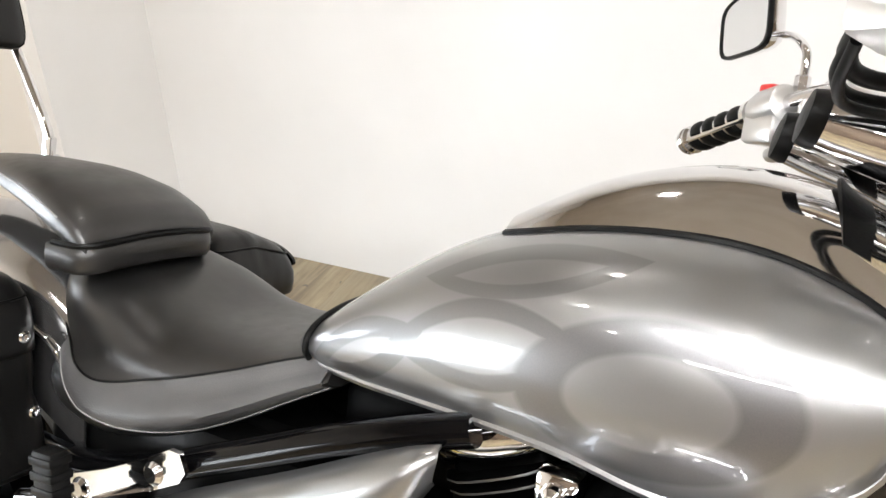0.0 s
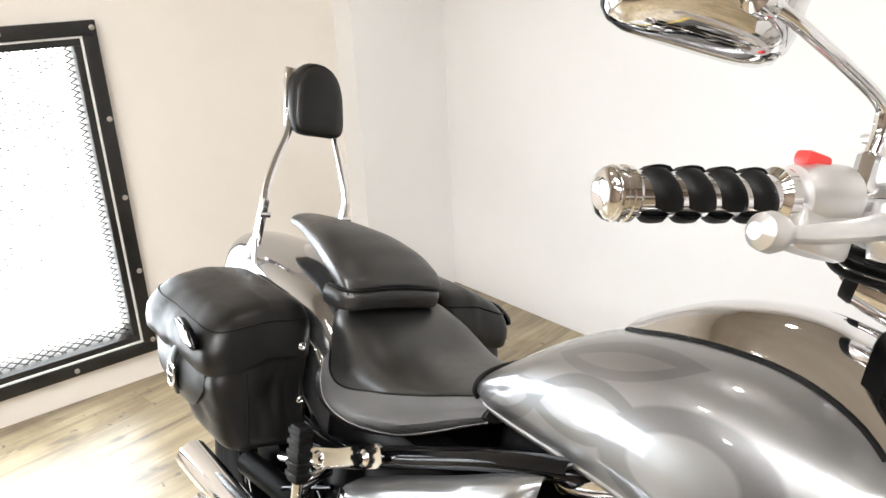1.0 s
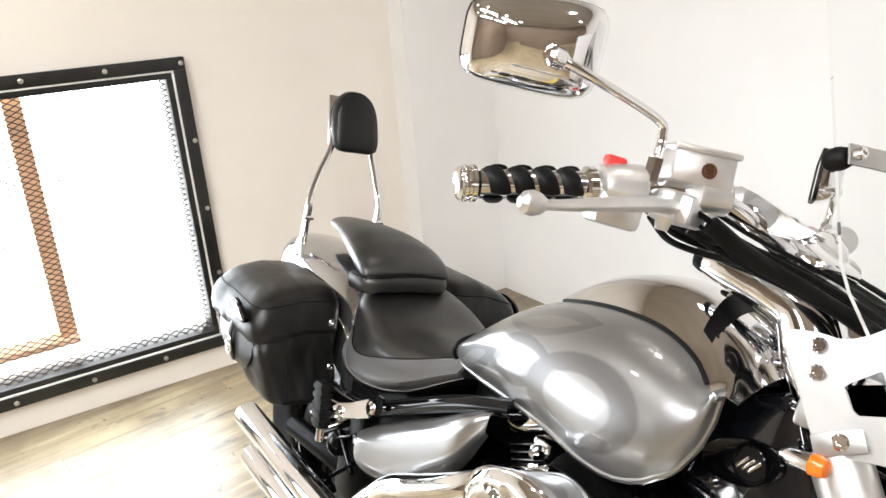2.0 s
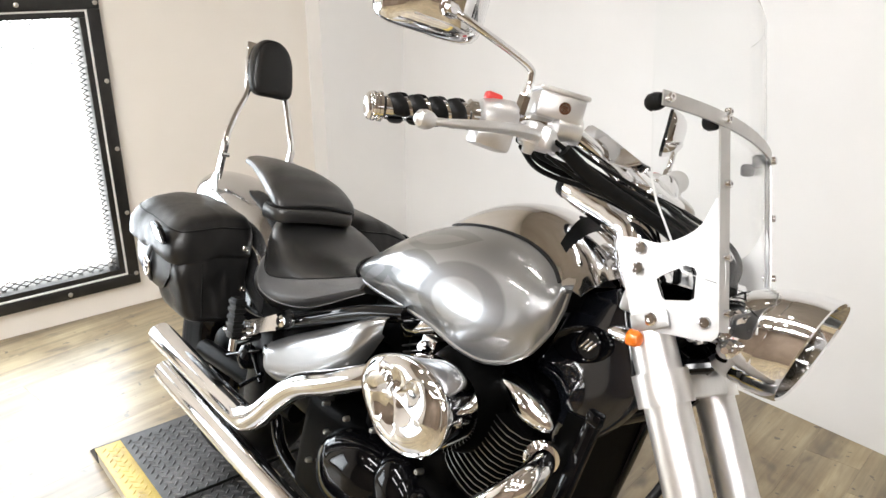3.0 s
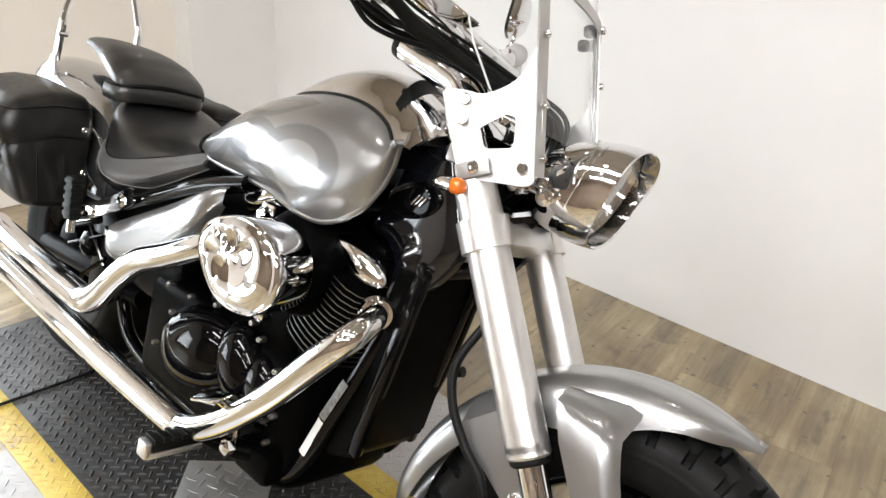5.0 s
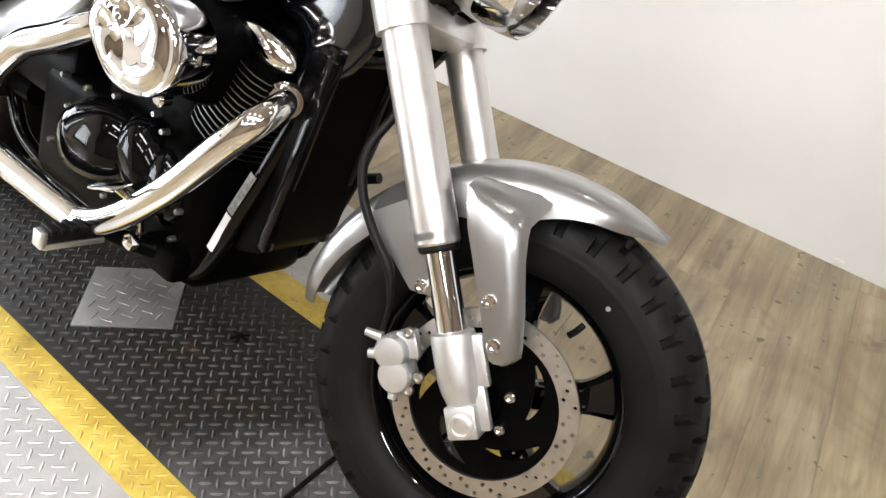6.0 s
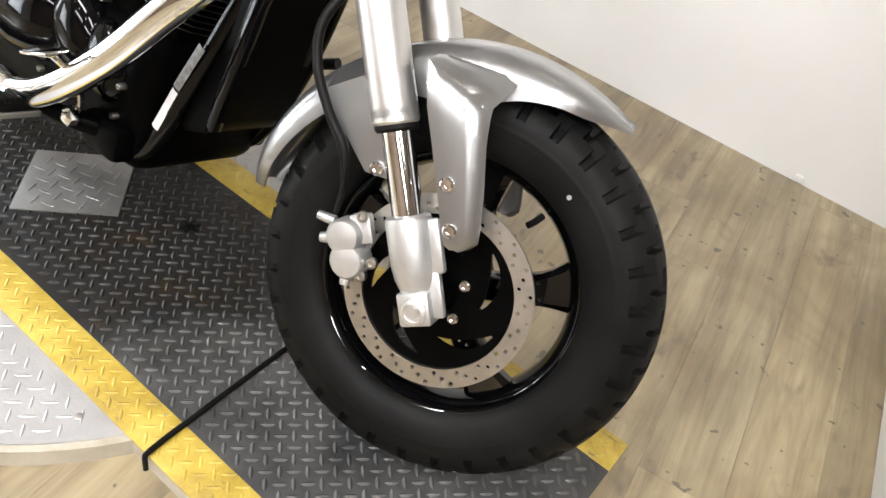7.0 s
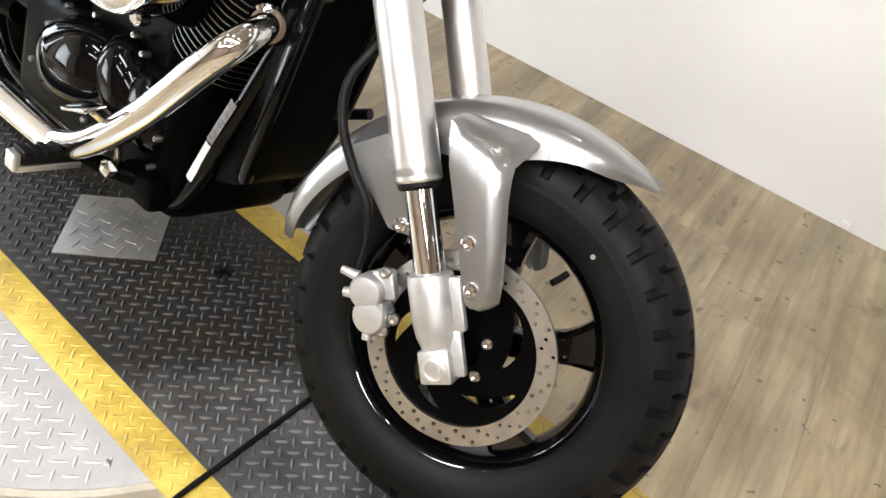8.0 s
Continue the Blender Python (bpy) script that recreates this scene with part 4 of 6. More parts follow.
rings(bm, [headlight_ring(0.604, HZ, 0.0890, 0.0735), headlight_ring(0.609, HZ, 0.0890, 0.0735), headlight_ring(0.616, HZ, 0.060, 0.050)])
fpart("lens", bm, LAMP_GLASS, hlight, "clear lamp glass", 60)
bm = bmesh.new()
rings(bm, [headlight_ring(0.600, HZ, 0.087, 0.072), headlight_ring(0.575, HZ, 0.062, 0.052), headlight_ring(0.562, HZ, 0.026, 0.022)])
fpart("reflector", bm, CHROME, hlight, "", 60)
bm = bmesh.new()
for q, d, rr in (((0.520, -0.080, 0.868), (-0.5, -0.8, 0.1), 0.020), ((0.506, -0.092, 0.852), (-0.3, -0.9, -0.2), 0.014), ((0.548, -0.088, 0.846), (0.1, -1, -0.1), 0.012)):
    turned(bm, q, d, [(-0.012, rr * 1.1), (0.004, rr * 1.1), (0.006, rr * 0.8), (0.016, rr * 0.75), (0.019, rr * 0.4)], 20)
hose(bm, [(0.500, -0.100, 0.850), (0.492, -0.118, 0.862), (0.470, -0.132, 0.862)], 0.008, 12)
fpart("lamp_mount", bm, CHROME, hlight, "chrome lamp mount with round nuts")
bm = bmesh.new()
hose(bm, [(0.45, 0.0, 0.80), (0.49, 0.0, 0.795), (0.515, 0, 0.825)], 0.018, 12)
for s in (-1, 1):
    hose(bm, [on_fork(0.585, 0.10 * s), (0.500, 0.085 * s, 0.80), (0.530, 0.07 * s, 0.815)], 0.011, 10)
fpart("lamp_bracket", bm, BLACK_GLOSS, hlight)

# -- turn signals on the fork --
for side in (-1, 1):
    ahead = Vector((0.96, 0.24 * side, 0.08)).normalized()
    base = Vector((0.412, 0.152 * side, 0.818))
    bm = bmesh.new()
    turned(bm, base, ahead, [(-0.008, 0.004), (-0.004, 0.007), (0.008, 0.0105), (0.030, 0.0118)], 24)
    rod(bm, base + 0.010 * ahead + Vector((0, -0.004 * side, 0)), base + Vector((0.020, -0.034 * side, 0.004)), 0.006, seg=12)
    sig = fpart("turn_signal", bm, CHROME, bike, "chrome turn signal with an amber lens")
    bm = bmesh.new()
    turned(bm, base + 0.0305 * ahead, ahead, [(0, 0.0118), (0.009, 0.0116), (0.015, 0.009), (0.017, 0.003)], 24)
    fpart("amber_lens", bm, AMBER, sig, "amber turn signal lens")

# -- windshield --
def shield_point(u, v):
    """u across from right to left (-1 to 1), v up from 0 to 1."""
    z = 0.862 + 0.50 * v
    y = (0.175 + 0.095 * min(v / 0.30, 1.0) ** 0.8) * u
    return Vector((0.466 - 0.336 * (z - 1.1415) - 0.45 * y * y - 6.0 * y ** 4, y, z))


bm = bmesh.new()
sheet(bm, [[shield_point(-1 + 2 * i / 28, 0.13 + 0.87 * j / 18) for j in range(19)] for i in range(29)], 0.004)
shield = fpart("windshield", bm, ACRYLIC, bike, "tall clear curved acrylic windshield", 60)
shield.visible_shadow = False


def shield_strip(bm, uv, w, thick=0.003, lift=0.006):
    """A flat metal strip laid over the shield along points (u, v)."""
    line = [shield_point(*p) for p in uv]
    g = []
    for i, p in enumerate(line):
        d = (line[min(i + 1, len(line) - 1)] - line[max(i - 1, 0)]).normalized()
        nrm = Vector((1, 2.4 * p.y + 24 * p.y ** 3, 0.336)).normalized()
        side = d.cross(nrm).normalized()
        q = p + nrm * lift
        g.append([q - side * w, q + side * w])
    return sheet(bm, g, thick)


BAR_V = 0.52


def bar_at(u):
    """The cross bar's line over the shield: it arches and rises to the left."""
    return (u, BAR_V + 0.018 + 0.020 * u + 0.022 * (1 - u * u))


bm = bmesh.new()
shield_strip(bm, [bar_at(-0.97 + 1.94 * i / 28) for i in range(29)], 0.0098, lift=0.0075)
bar = fpart("cross_bar", bm, BRUSHED, shield, "satin metal cross bar")
for s in (-1, 1):
    bm = bmesh.new()
    line = []
    for i in range(13):
        v = 0.010 + (BAR_V + 0.035) * i / 12
        line.append((0.144 * s / (0.175 + 0.095 * min(v / 0.30, 1.0) ** 0.8), v))
    shield_strip(bm, line, 0.0105, lift=0.0055)
    st = fpart("upright_strip", bm, BRUSHED, shield, "satin metal upright strip")
    for k in (12, 8, 4, 1):
        q = shield_point(*line[k])
        bm = bmesh.new()
        bolt(bm, q + Vector((0.0095, 0.002 * s, 0.003)), (1, 0.25 * s, 0.33), 0.0058, 0.004)
        fpart("bolt", bm, CHROME, st)
    for u in (0.955, 0.55):
        bm = bmesh.new()
        q = shield_point(*bar_at(u * s))
        bolt(bm, q + Vector((0.0105, 0.006 * s * u, 0.003)), (1, 0.55 * s * u, 0.33), 0.0062, 0.004)
        fpart("bolt", bm, CHROME, bar)
        bm = bmesh.new()
        turned(bm, q + Vector((-0.004, 0, -0.002)), (-0.9, -0.35 * s * u, -0.3), [(-0.004, 0.009), (0.004, 0.0115), (0.014, 0.0115), (0.019, 0.008)], 20)
        fpart("end_cap", bm, RUBBER, bar)
    # side mounting plate with a window
    bm = bmesh.new()
    out = smooth_outline([(0.374, 0.944), (0.383, 0.922), (0.405, 0.888), (0.434, 0.842), (0.452, 0.836), (0.495, 0.843), (0.540, 0.853), (0.542, 0.880), (0.532, 0.930), (0.512, 0.985), (0.490, 1.035), (0.484, 1.030), (0.478, 0.995), (0.462, 0.972), (0.435, 0.954), (0.405, 0.952)], 3)
    hole = [(0.446, 0.906), (0.460, 0.886), (0.466, 0.883), (0.496, 0.893), (0.501, 0.898), (0.493, 0.930), (0.488, 0.936), (0.476, 0.936), (0.450, 0.912)]
    plate(bm, out, 0, 0.003, [hole])
    bmesh.ops.transform(bm, matrix=Matrix.Shear("XZ", 4, (0, 0)), verts=bm.verts)
    for vtx in bm.verts:
        vtx.co.y = s * (0.150 + vtx.co.y - 0.10 * max(vtx.co.x - 0.44, 0))
    mp = fpart("mount_plate", bm, BRIGHT_SHEET, shield, "satin aluminium mounting plate with a cut-out")
    for x, z in ((0.418, 0.912), (0.412, 0.940), (0.524, 0.872)):
        bm = bmesh.new()
        bolt(bm, (x, s * (0.1545 - 0.10 * max(x - 0.44, 0)), z), (0.2, s, 0), 0.0085, 0.006)
        fpart("bolt", bm, CHROME, mp)
    bm = bmesh.new()
    box(bm, 0.405, 0.450, min(0.10 * s, 0.146 * s), max(0.10 * s, 0.146 * s), 0.850, 0.880, 0.005, m=None)
    box(bm, -0.026, 0.026, -0.0025, 0.0025, -0.012, 0.012, 0.002, m=Matrix.Translation((0.458, 0.1565 * s, 0.850)) @ Matrix.Rotation(-0.5, 4, "Y"))
    clamp = fpart("mount_clamp", bm, BRIGHT_SHEET, mp)
    bm = bmesh.new()
    bolt(bm, (0.460, 0.1595 * s, 0.853), (0, s, 0), 0.009, 0.006)
    fpart("bolt", bm, CHROME, clamp)

# -- handlebar and controls --
def bar_part(name, bm, mat, parent, label="", sharp=35.0):
    """A part of the bars; the left end stands a little higher and further ahead."""
    for v in bm.verts:
        v.co.z += 0.07 * max(v.co.y - 0.05, 0.0)
        v.co.x += 0.09 * max(v.co.y - 0.05, 0.0)
        v.co.y -= 0.042 * min(max(v.co.y - 0.06, 0.0) / 0.10, 1.0)
    return fpart(name, bm, mat, parent, label, sharp)


bars = []
for side in (-1, 1):
    bm = bmesh.new()
    hose(bm, [(0.335, 0.03 * side, 1.022), (0.335, 0.10 * side, 1.028), (0.312, 0.17 * side, 1.048), (0.270, 0.232 * side, 1.062), (0.205, 0.318 * side, 1.040), (0.120, 0.440 * side, 1.004)], 0.0125, 16)
    hb = bar_part("handlebar", bm, CHROME, bike, "chrome pull-back handlebar")
    a, b = Vector((0.196, 0.330 * side, 1.037)), Vector((0.126, 0.432 * side, 1.006))
    d = (b - a).normalized()
    L = (b - a).length
    bm = bmesh.new()
    turned(bm, a, d, [(-0.006, 0.016), (-0.004, 0.021), (0.004, 0.021), (0.008, 0.016), (L - 0.006, 0.016), (L - 0.002, 0.0195), (L + 0.002, 0.0195), (L + 0.003, 0.018), (L + 0.006, 0.018), (L + 0.007, 0.0192), (L + 0.010, 0.0192), (L + 0.011, 0.0175), (L + 0.0125, 0.0175), (L + 0.0135, 0.0180), (L + 0.016, 0.0160), (L + 0.018, 0.011), (L + 0.016, 0.006)], 32)
    grip = bar_part("grip", bm, CHROME, hb, "chrome grip with black rubber pads", 30)
    u, w = basis(d)
    out = Vector((0.72, 0.42 * side, 0.30))
    facing = math.atan2(out.dot(w), out.dot(u))
    for k in range(4):
        for j in range(3):
            ang = 2 * math.pi * j / 3 + facing
            bm = bmesh.new()
            c0 = a + d * (0.012 + (L - 0.022) * (k + 0.5) / 4)
            loops = []
            for i in range(7):
                s = -1 + 2 * i / 6
                rr = 0.0162 + 0.0042 * (1 - s * s) ** 0.5
                hl = (L - 0.022) / 8 * 0.84
                loops.append([c0 + d * (s * hl + 0.004 * q) + (rr * math.cos(ang + q * 0.85) * u + rr * math.sin(ang + q * 0.85) * w) for q in (-1, -0.6, -0.2, 0.2, 0.6, 1)] + [c0 + d * s * hl + 0.012 * (math.cos(ang) * u + math.sin(ang) * w)])
            rings(bm, loops)
            bar_part("pad", bm, RUBBER, grip)
    # switch housing
    bm = bmesh.new()
    turned(bm, a - d * 0.062, d, [(0, 0.018), (0.004, 0.024), (0.036, 0.026), (0.050, 0.023), (0.052, 0.018)], 28)
    box(bm, -0.028, 0.026, -0.022, 0.020, -0.044, -0.008, 0.007, m=Matrix.Translation(a - d * 0.036) @ Matrix.Rotation(-0.95 * side, 4, "Z"))
    sw = bar_part("switch_housing", bm, SATIN, hb)
    bm = bmesh.new()
    box(bm, -0.012, 0.012, -0.008, 0.008, 0.021, 0.033, 0.004, m=Matrix.Translation(a - d * 0.022) @ Matrix.Rotation(-0.95 * side, 4, "Z"))
    bar_part("kill_switch", bm, RED, sw, "red stop switch")
    # lever
    bm = bmesh.new()
    hose(bm, [(0.262, 0.268 * side, 1.040), (0.268, 0.330 * side, 1.032), (0.264, 0.385 * side, 1.021), (0.244, 0.440 * side, 1.006), (0.232, 0.462 * side, 1.001)], [0.0150, 0.0135, 0.0115, 0.0085, 0.0075], 16, flat=0.62)
    turned(bm, (0.234, 0.458 * side, 1.002), (-0.42, 0.9 * side, -0.14), [(-0.006, 0.006), (0.0, 0.0100), (0.008, 0.0122), (0.016, 0.0105), (0.021, 0.005)], 18)
    turned(bm, (0.262, 0.275 * side, 1.056), (0, 0, -1), [(0, 0.010), (0.003, 0.013), (0.030, 0.013), (0.034, 0.009), (0.044, 0.007)], 18)
    bar_part("lever", bm, SATIN, hb, "satin aluminium lever")
    # perch and reservoir
    bm = bmesh.new()
    turned(bm, Vector((0.285, 0.232 * side, 1.062)) , Vector((-0.6, 0.75 * side, -0.15)), [(-0.018, 0.016), (-0.016, 0.021), (0.02, 0.021), (0.022, 0.016)], 24)
    box(bm, 0.238, 0.288, min(0.228 * side, 0.275 * side), max(0.228 * side, 0.275 * side), 1.022, 1.055, 0.007)
    perch = bar_part("lever_perch", bm, SATIN, hb)
    if side < 0:
        bm = bmesh.new()
        mr = Matrix.Translation((0.268, -0.246, 1.088)) @ Matrix.Rotation(0.80, 4, "Z") @ Matrix.Rotation(-0.06, 4, "Y")
        box(bm, -0.034, 0.034, -0.024, 0.024, -0.021, 0.014, 0.005, m=mr)
        box(bm, -0.037, 0.037, -0.027, 0.027, 0.013, 0.020, 0.003, m=mr)
        rod(bm, mr @ Vector((0.02, 0, -0.018)), mr @ Vector((0.018, 0, -0.055)), 0.012, seg=16)
        res = bar_part("fluid_reservoir", bm, SATIN, hb, "satin metal brake fluid reservoir")
        bm = bmesh.new()
        turned(bm, mr @ Vector((0.004, -0.0235, -0.004)), mr.to_3x3() @ Vector((0, -1, 0)), [(0, 0.0085), (0.0015, 0.0085), (0.0015, 0.006), (0.0005, 0.006)], 12)
        bar_part("sight_glass", bm, BROWN, res, "brown sight glass")
    # mirror
    base = Vector((0.240, 0.288 * side, 1.078))
    joint = Vector((0.177, -0.414, 1.146)) if side < 0 else Vector((0.203, 0.372, 1.146))
    bm = bmesh.new()
    turned(bm, base - Vector((0, 0, 0.02)), (0, 0, 1), [(0, 0.009), (0.026, 0.009), (0.028, 0.007)], 6)
    hose(bm, [base, base + Vector((0, 0, 0.03)), base + Vector((-0.006, 0.014 * side, 0.046)), joint + Vector((0.02, -0.03 * side, -0.006)), joint], 0.0052, 12)
    turned(bm, joint - Vector((0.0, 0.008 * side, 0.0)), (-0.4, 0.9 * side, 0.1), [(-0.006, 0.006), (0.004, 0.011), (0.016, 0.011), (0.02, 0.006)], 20)
    mir = bar_part("mirror", bm, CHROME, hb, "chrome rectangular mirror on a bent stem")
    back = (Vector((0.74, -0.55, -0.32)) if side < 0 else Vector((0.90, 0.42, 0.05))).normalized()        # outward of the shell, ahead
    ax = Vector((-0.62, 0.72 * side, -0.12))
    ax = (ax - ax.dot(back) * back).normalized()
    up = back.cross(ax) * (-side)
    cm = joint + Vector((-0.024, -0.006, 0.006) if side < 0 else (-0.010, 0.022, 0.014)) - back * 0.022
    sz = 0.074 if side < 0 else 0.066
    loops = []
    for dist, k in ((0.030, 0.30), (0.026, 0.62), (0.016, 0.86), (0.0, 1.0), (-0.006, 1.0)):
        row = []
        for i in range(40):
            t = 2 * math.pi * i / 40
            c, s = math.cos(t), math.sin(t)
            e = (abs(c) ** 5 + abs(s) ** 5) ** -0.2
            row.append(cm + back * dist + ax * (sz * k * e * c) + up * (0.64 * sz * k * e * s * (1 - 0.12 * c)))
        loops.append(row)
    bm = bmesh.new()
    rings(bm, loops, caps=True)
    shell = bar_part("mirror_shell", bm, CHROME, mir, "", 60)
    bm = bmesh.new()
    rows = []
    for dist in (-0.0065, -0.0085):
        rows.append([cm + back * dist + ax * (sz * 0.93 * (abs(math.cos(t)) ** 5 + abs(math.sin(t)) ** 5) ** -0.2 * math.cos(t)) + up * (0.64 * sz * 0.91 * (abs(math.cos(t)) ** 5 + abs(math.sin(t)) ** 5) ** -0.2 * math.sin(t) * (1 - 0.12 * math.cos(t))) for t in (2 * math.pi * i / 40 for i in range(40))])
    rings(bm, rows)
    bar_part("mirror_glass", bm, MIRROR_GLASS, mir, "mirror glass")
    bm = bmesh.new()
    rows = []
    for dist, k in ((-0.004, 1.012), (-0.0095, 1.012), (-0.0105, 0.99), (-0.0095, 0.915), (-0.0085, 0.91)):
        rows.append([cm + back * dist + ax * (sz * k * (abs(math.cos(t)) ** 5 + abs(math.sin(t)) ** 5) ** -0.2 * math.cos(t)) + up * (0.64 * sz * (k - 0.01) * (abs(math.cos(t)) ** 5 + abs(math.sin(t)) ** 5) ** -0.2 * math.sin(t) * (1 - 0.12 * math.cos(t))) for t in (2 * math.pi * i / 40 for i in range(40))])
    rings(bm, rows, caps=False)
    bar_part("mirror_seal", bm, BLACK_PLASTIC, mir, "black seal round the glass")

# risers and clamp
for side in (-1, 1):
    bm = bmesh.new()
    hose(bm, [on_fork(0.735, 0.058 * side), (0.385, 0.060 * side, 0.925), (0.362, 0.060 * side, 0.965), (0.318, 0.060 * side, 0.984), (0.258, 0.060 * side, 0.997), (0.232, 0.060 * side, 1.002)], [0.040, 0.040, 0.038, 0.034, 0.028, 0.024], 24)
    rs = fpart("riser", bm, CHROME, bike, "fat chrome pull-back handlebar riser", 60)
    bm = bmesh.new()
    turned(bm, (0.232, 0.060 * side, 1.002), (-0.97, 0, 0.2), [(-0.004, 0.0225), (0.004, 0.0245), (0.014, 0.022), (0.016, 0.012)], 24)
    fpart("end_plug", bm, RUBBER, rs)
# folded chrome cover over the bar clamp
bm = bmesh.new()
plate(bm, [(0.264, 1.057), (0.281, 1.088), (0.306, 1.081), (0.379, 1.051), (0.358, 1.041), (0.303, 1.042)], -0.165, -0.115)
bmesh.ops.bevel(bm, geom=[e for e in bm.edges if e.calc_face_angle(0) > 0.3], offset=0.003, segments=2, affect="EDGES")
cc = fpart("clamp_cover", bm, CHROME, bike, "folded chrome clamp cover")
bm = bmesh.new()
bolt(bm, (0.303, -0.166, 1.060), (0, -1, 0), 0.008, 0.006)
fpart("bolt", bm, CHROME, cc)
bm = bmesh.new()
box(bm, -0.035, 0.035, -0.085, 0.085, -0.018, 0.018, 0.008, m=Matrix.Translation((0.337, 0, 1.030)) @ Matrix.Rotation(0.5, 4, "Y"))
fpart("bar_clamp", bm, CHROME, bike)
for side in (-1, 1):
    bm = bmesh.new()
    hose(bm, [(0.300, 0.245 * side, 1.032), (0.335, 0.200 * side, 1.008), (0.40, 0.140 * side, 0.985), (0.462, 0.085 * side, 0.955), (0.490, 0.05 * side, 0.905), (0.455, 0.03 * side, 0.83)], [0.010, 0.0115, 0.009, 0.012, 0.013, 0.010], 12)
    fpart("wiring_sleeve", bm, CABLE, bike, "fat black wiring sleeve")
# loom under the throttle housing; its black also stands in for dark riser reflections
for dy, dz, r in ((0.0, 0.0, 0.0065), (0.020, -0.010, 0.0050), (0.010, -0.020, 0.0042)):
    bm = bmesh.new()
    hose(bm, [(0.214, -0.225 + dy, 1.034 + dz * 0.4), (0.218, -0.175 + dy, 1.027 + dz), (0.240, -0.135 + dy, 1.022 + dz), (0.300, -0.118 + dy, 1.020 + dz), (0.385, -0.105 + dy, 1.002 + dz), (0.460, -0.075 + dy, 0.960 + dz), (0.480, -0.05 + dy, 0.88 + dz)], r, 12)
    fpart("loom_and_reflection", bm, CABLE, bike, "black wiring below the controls, also standing in for dark riser reflections")
# cables from the controls round to the steering head
for k, (dy, dz) in enumerate(((0.0, 0.0), (0.012, -0.012), (-0.008, -0.022), (0.02, 0.010))):
    bm = bmesh.new()
    hose(bm, [(0.285, -0.255 + dy, 1.040 + dz), (0.325, -0.205 + dy, 1.022 + dz), (0.40, -0.135 + dy, 1.000 + dz), (0.465, -0.075 + dy, 0.972 + dz), (0.500, -0.045 + dy, 0.930 + dz), (0.480, -0.03 + dy, 0.860 + dz), (0.43, -0.03 + dy, 0.80 + dz)], 0.0028 if k else 0.0036, 10)
    fpart("control_cable", bm, CABLE, bike)
    bm = bmesh.new()
    hose(bm, [(0.285, 0.255 + dy, 1.040 + dz), (0.325, 0.205 + dy, 1.022 + dz), (0.40, 0.135 + dy, 1.000 + dz), (0.465, 0.085 + dy, 0.972 + dz), (0.49, 0.05 + dy, 0.930 + dz), (0.470, 0.03 + dy, 0.860 + dz), (0.42, 0.03 + dy, 0.80 + dz)], 0.0045, 10)
    fpart("control_cable", bm, CABLE, bike)

# -- tank --
t_top = curve_of([-0.215, -0.19, -0.13, -0.065, 0.0, 0.1, 0.2, 0.28, 0.33, 0.358], [0.742, 0.764, 0.812, 0.854, 0.882, 0.909, 0.918, 0.907, 0.890, 0.876])
t_half = curve_of([-0.215, -0.19, -0.13, -0.065, 0.0, 0.1, 0.2, 0.28, 0.33, 0.358], [0.105, 0.126, 0.146, 0.162, 0.178, 0.197, 0.205, 0.201, 0.190, 0.172])
t_bot = curve_of([-0.215, -0.15, -0.066, 0.0, 0.1, 0.194, 0.25, 0.30, 0.335, 0.352, 0.358], [0.716, 0.713, 0.716, 0.720, 0.721, 0.711, 0.716, 0.742, 0.782, 0.830, 0.868])


def off_side(y):
    """The tank sits a little to the bike's right, its far flank drawn in."""
    return 0.80 * y - 0.20 * 0.205 + 0.010


def tank_section(x, n=22):
    top, half, bot = t_top(x), t_half(x), t_bot(x)
    mid = bot + 0.36 * (top - bot)
    right = []
    for i in range(n):
        a = 0.5 * math.pi * i / (n - 1)
        right.append((half * math.sin(a) ** 0.92, mid + (top - mid) * math.cos(a) ** 0.80))
    for i in range(1, 9):
        u = i / 8
        right.append((half * (1 - 0.13 * u * u), mid - (mid - bot) * u))
    return [(x, off_side(-y), z) for y, z in reversed(right)] + [(x, off_side(y), z) for y, z in right[1:]]


xs = np.concatenate([np.linspace(-0.215, -0.10, 16), np.linspace(-0.09, 0.28, 34), np.linspace(0.288, 0.358, 18)])
bm = bmesh.new()
sections = [tank_section(x) for x in xs]
sheet(bm, sections, 0.002)
tank = part("fuel_tank", bm, PAINT, bike, "silver metallic teardrop fuel tank with ghosted flames", 60)
for side in (0, -1):
    # rolled lip round the lower edge
    bm = bmesh.new()
    edge = [Vector(s[side]) for s in sections] + [Vector(p) for p in (sections[-1][: 22] if side == 0 else sections[-1][: -23: -1])][1:]
    edge = edge[::2]
    hose(bm, edge, [0.0056] * (len(edge) - 3) + [0.005, 0.004, 0.002], 8, curve=False)
    part("tank_lip", bm, PLAIN_PAINT, tank, "pale rolled lip")
bm = bmesh.new()
sec = [(0.352, y * 0.985, z * 0.998) for _, y, z in tank_section(0.353)]
vs = [bm.verts.new(p) for p in sec]
bm.faces.new(vs)
sec = [(-0.208, y, z) for _, y, z in tank_section(-0.208)]
part("tank_front", bm, BLACK_SATIN, tank)

# black rubber wedge between tank and seat
bm = bmesh.new()
hose(bm, [(-0.193, y * 1.03, z - 0.001) for _, y, z in tank_section(-0.186)][2:-2:3], 0.0035, 10)
part("seat_gasket", bm, RUBBER, bike)

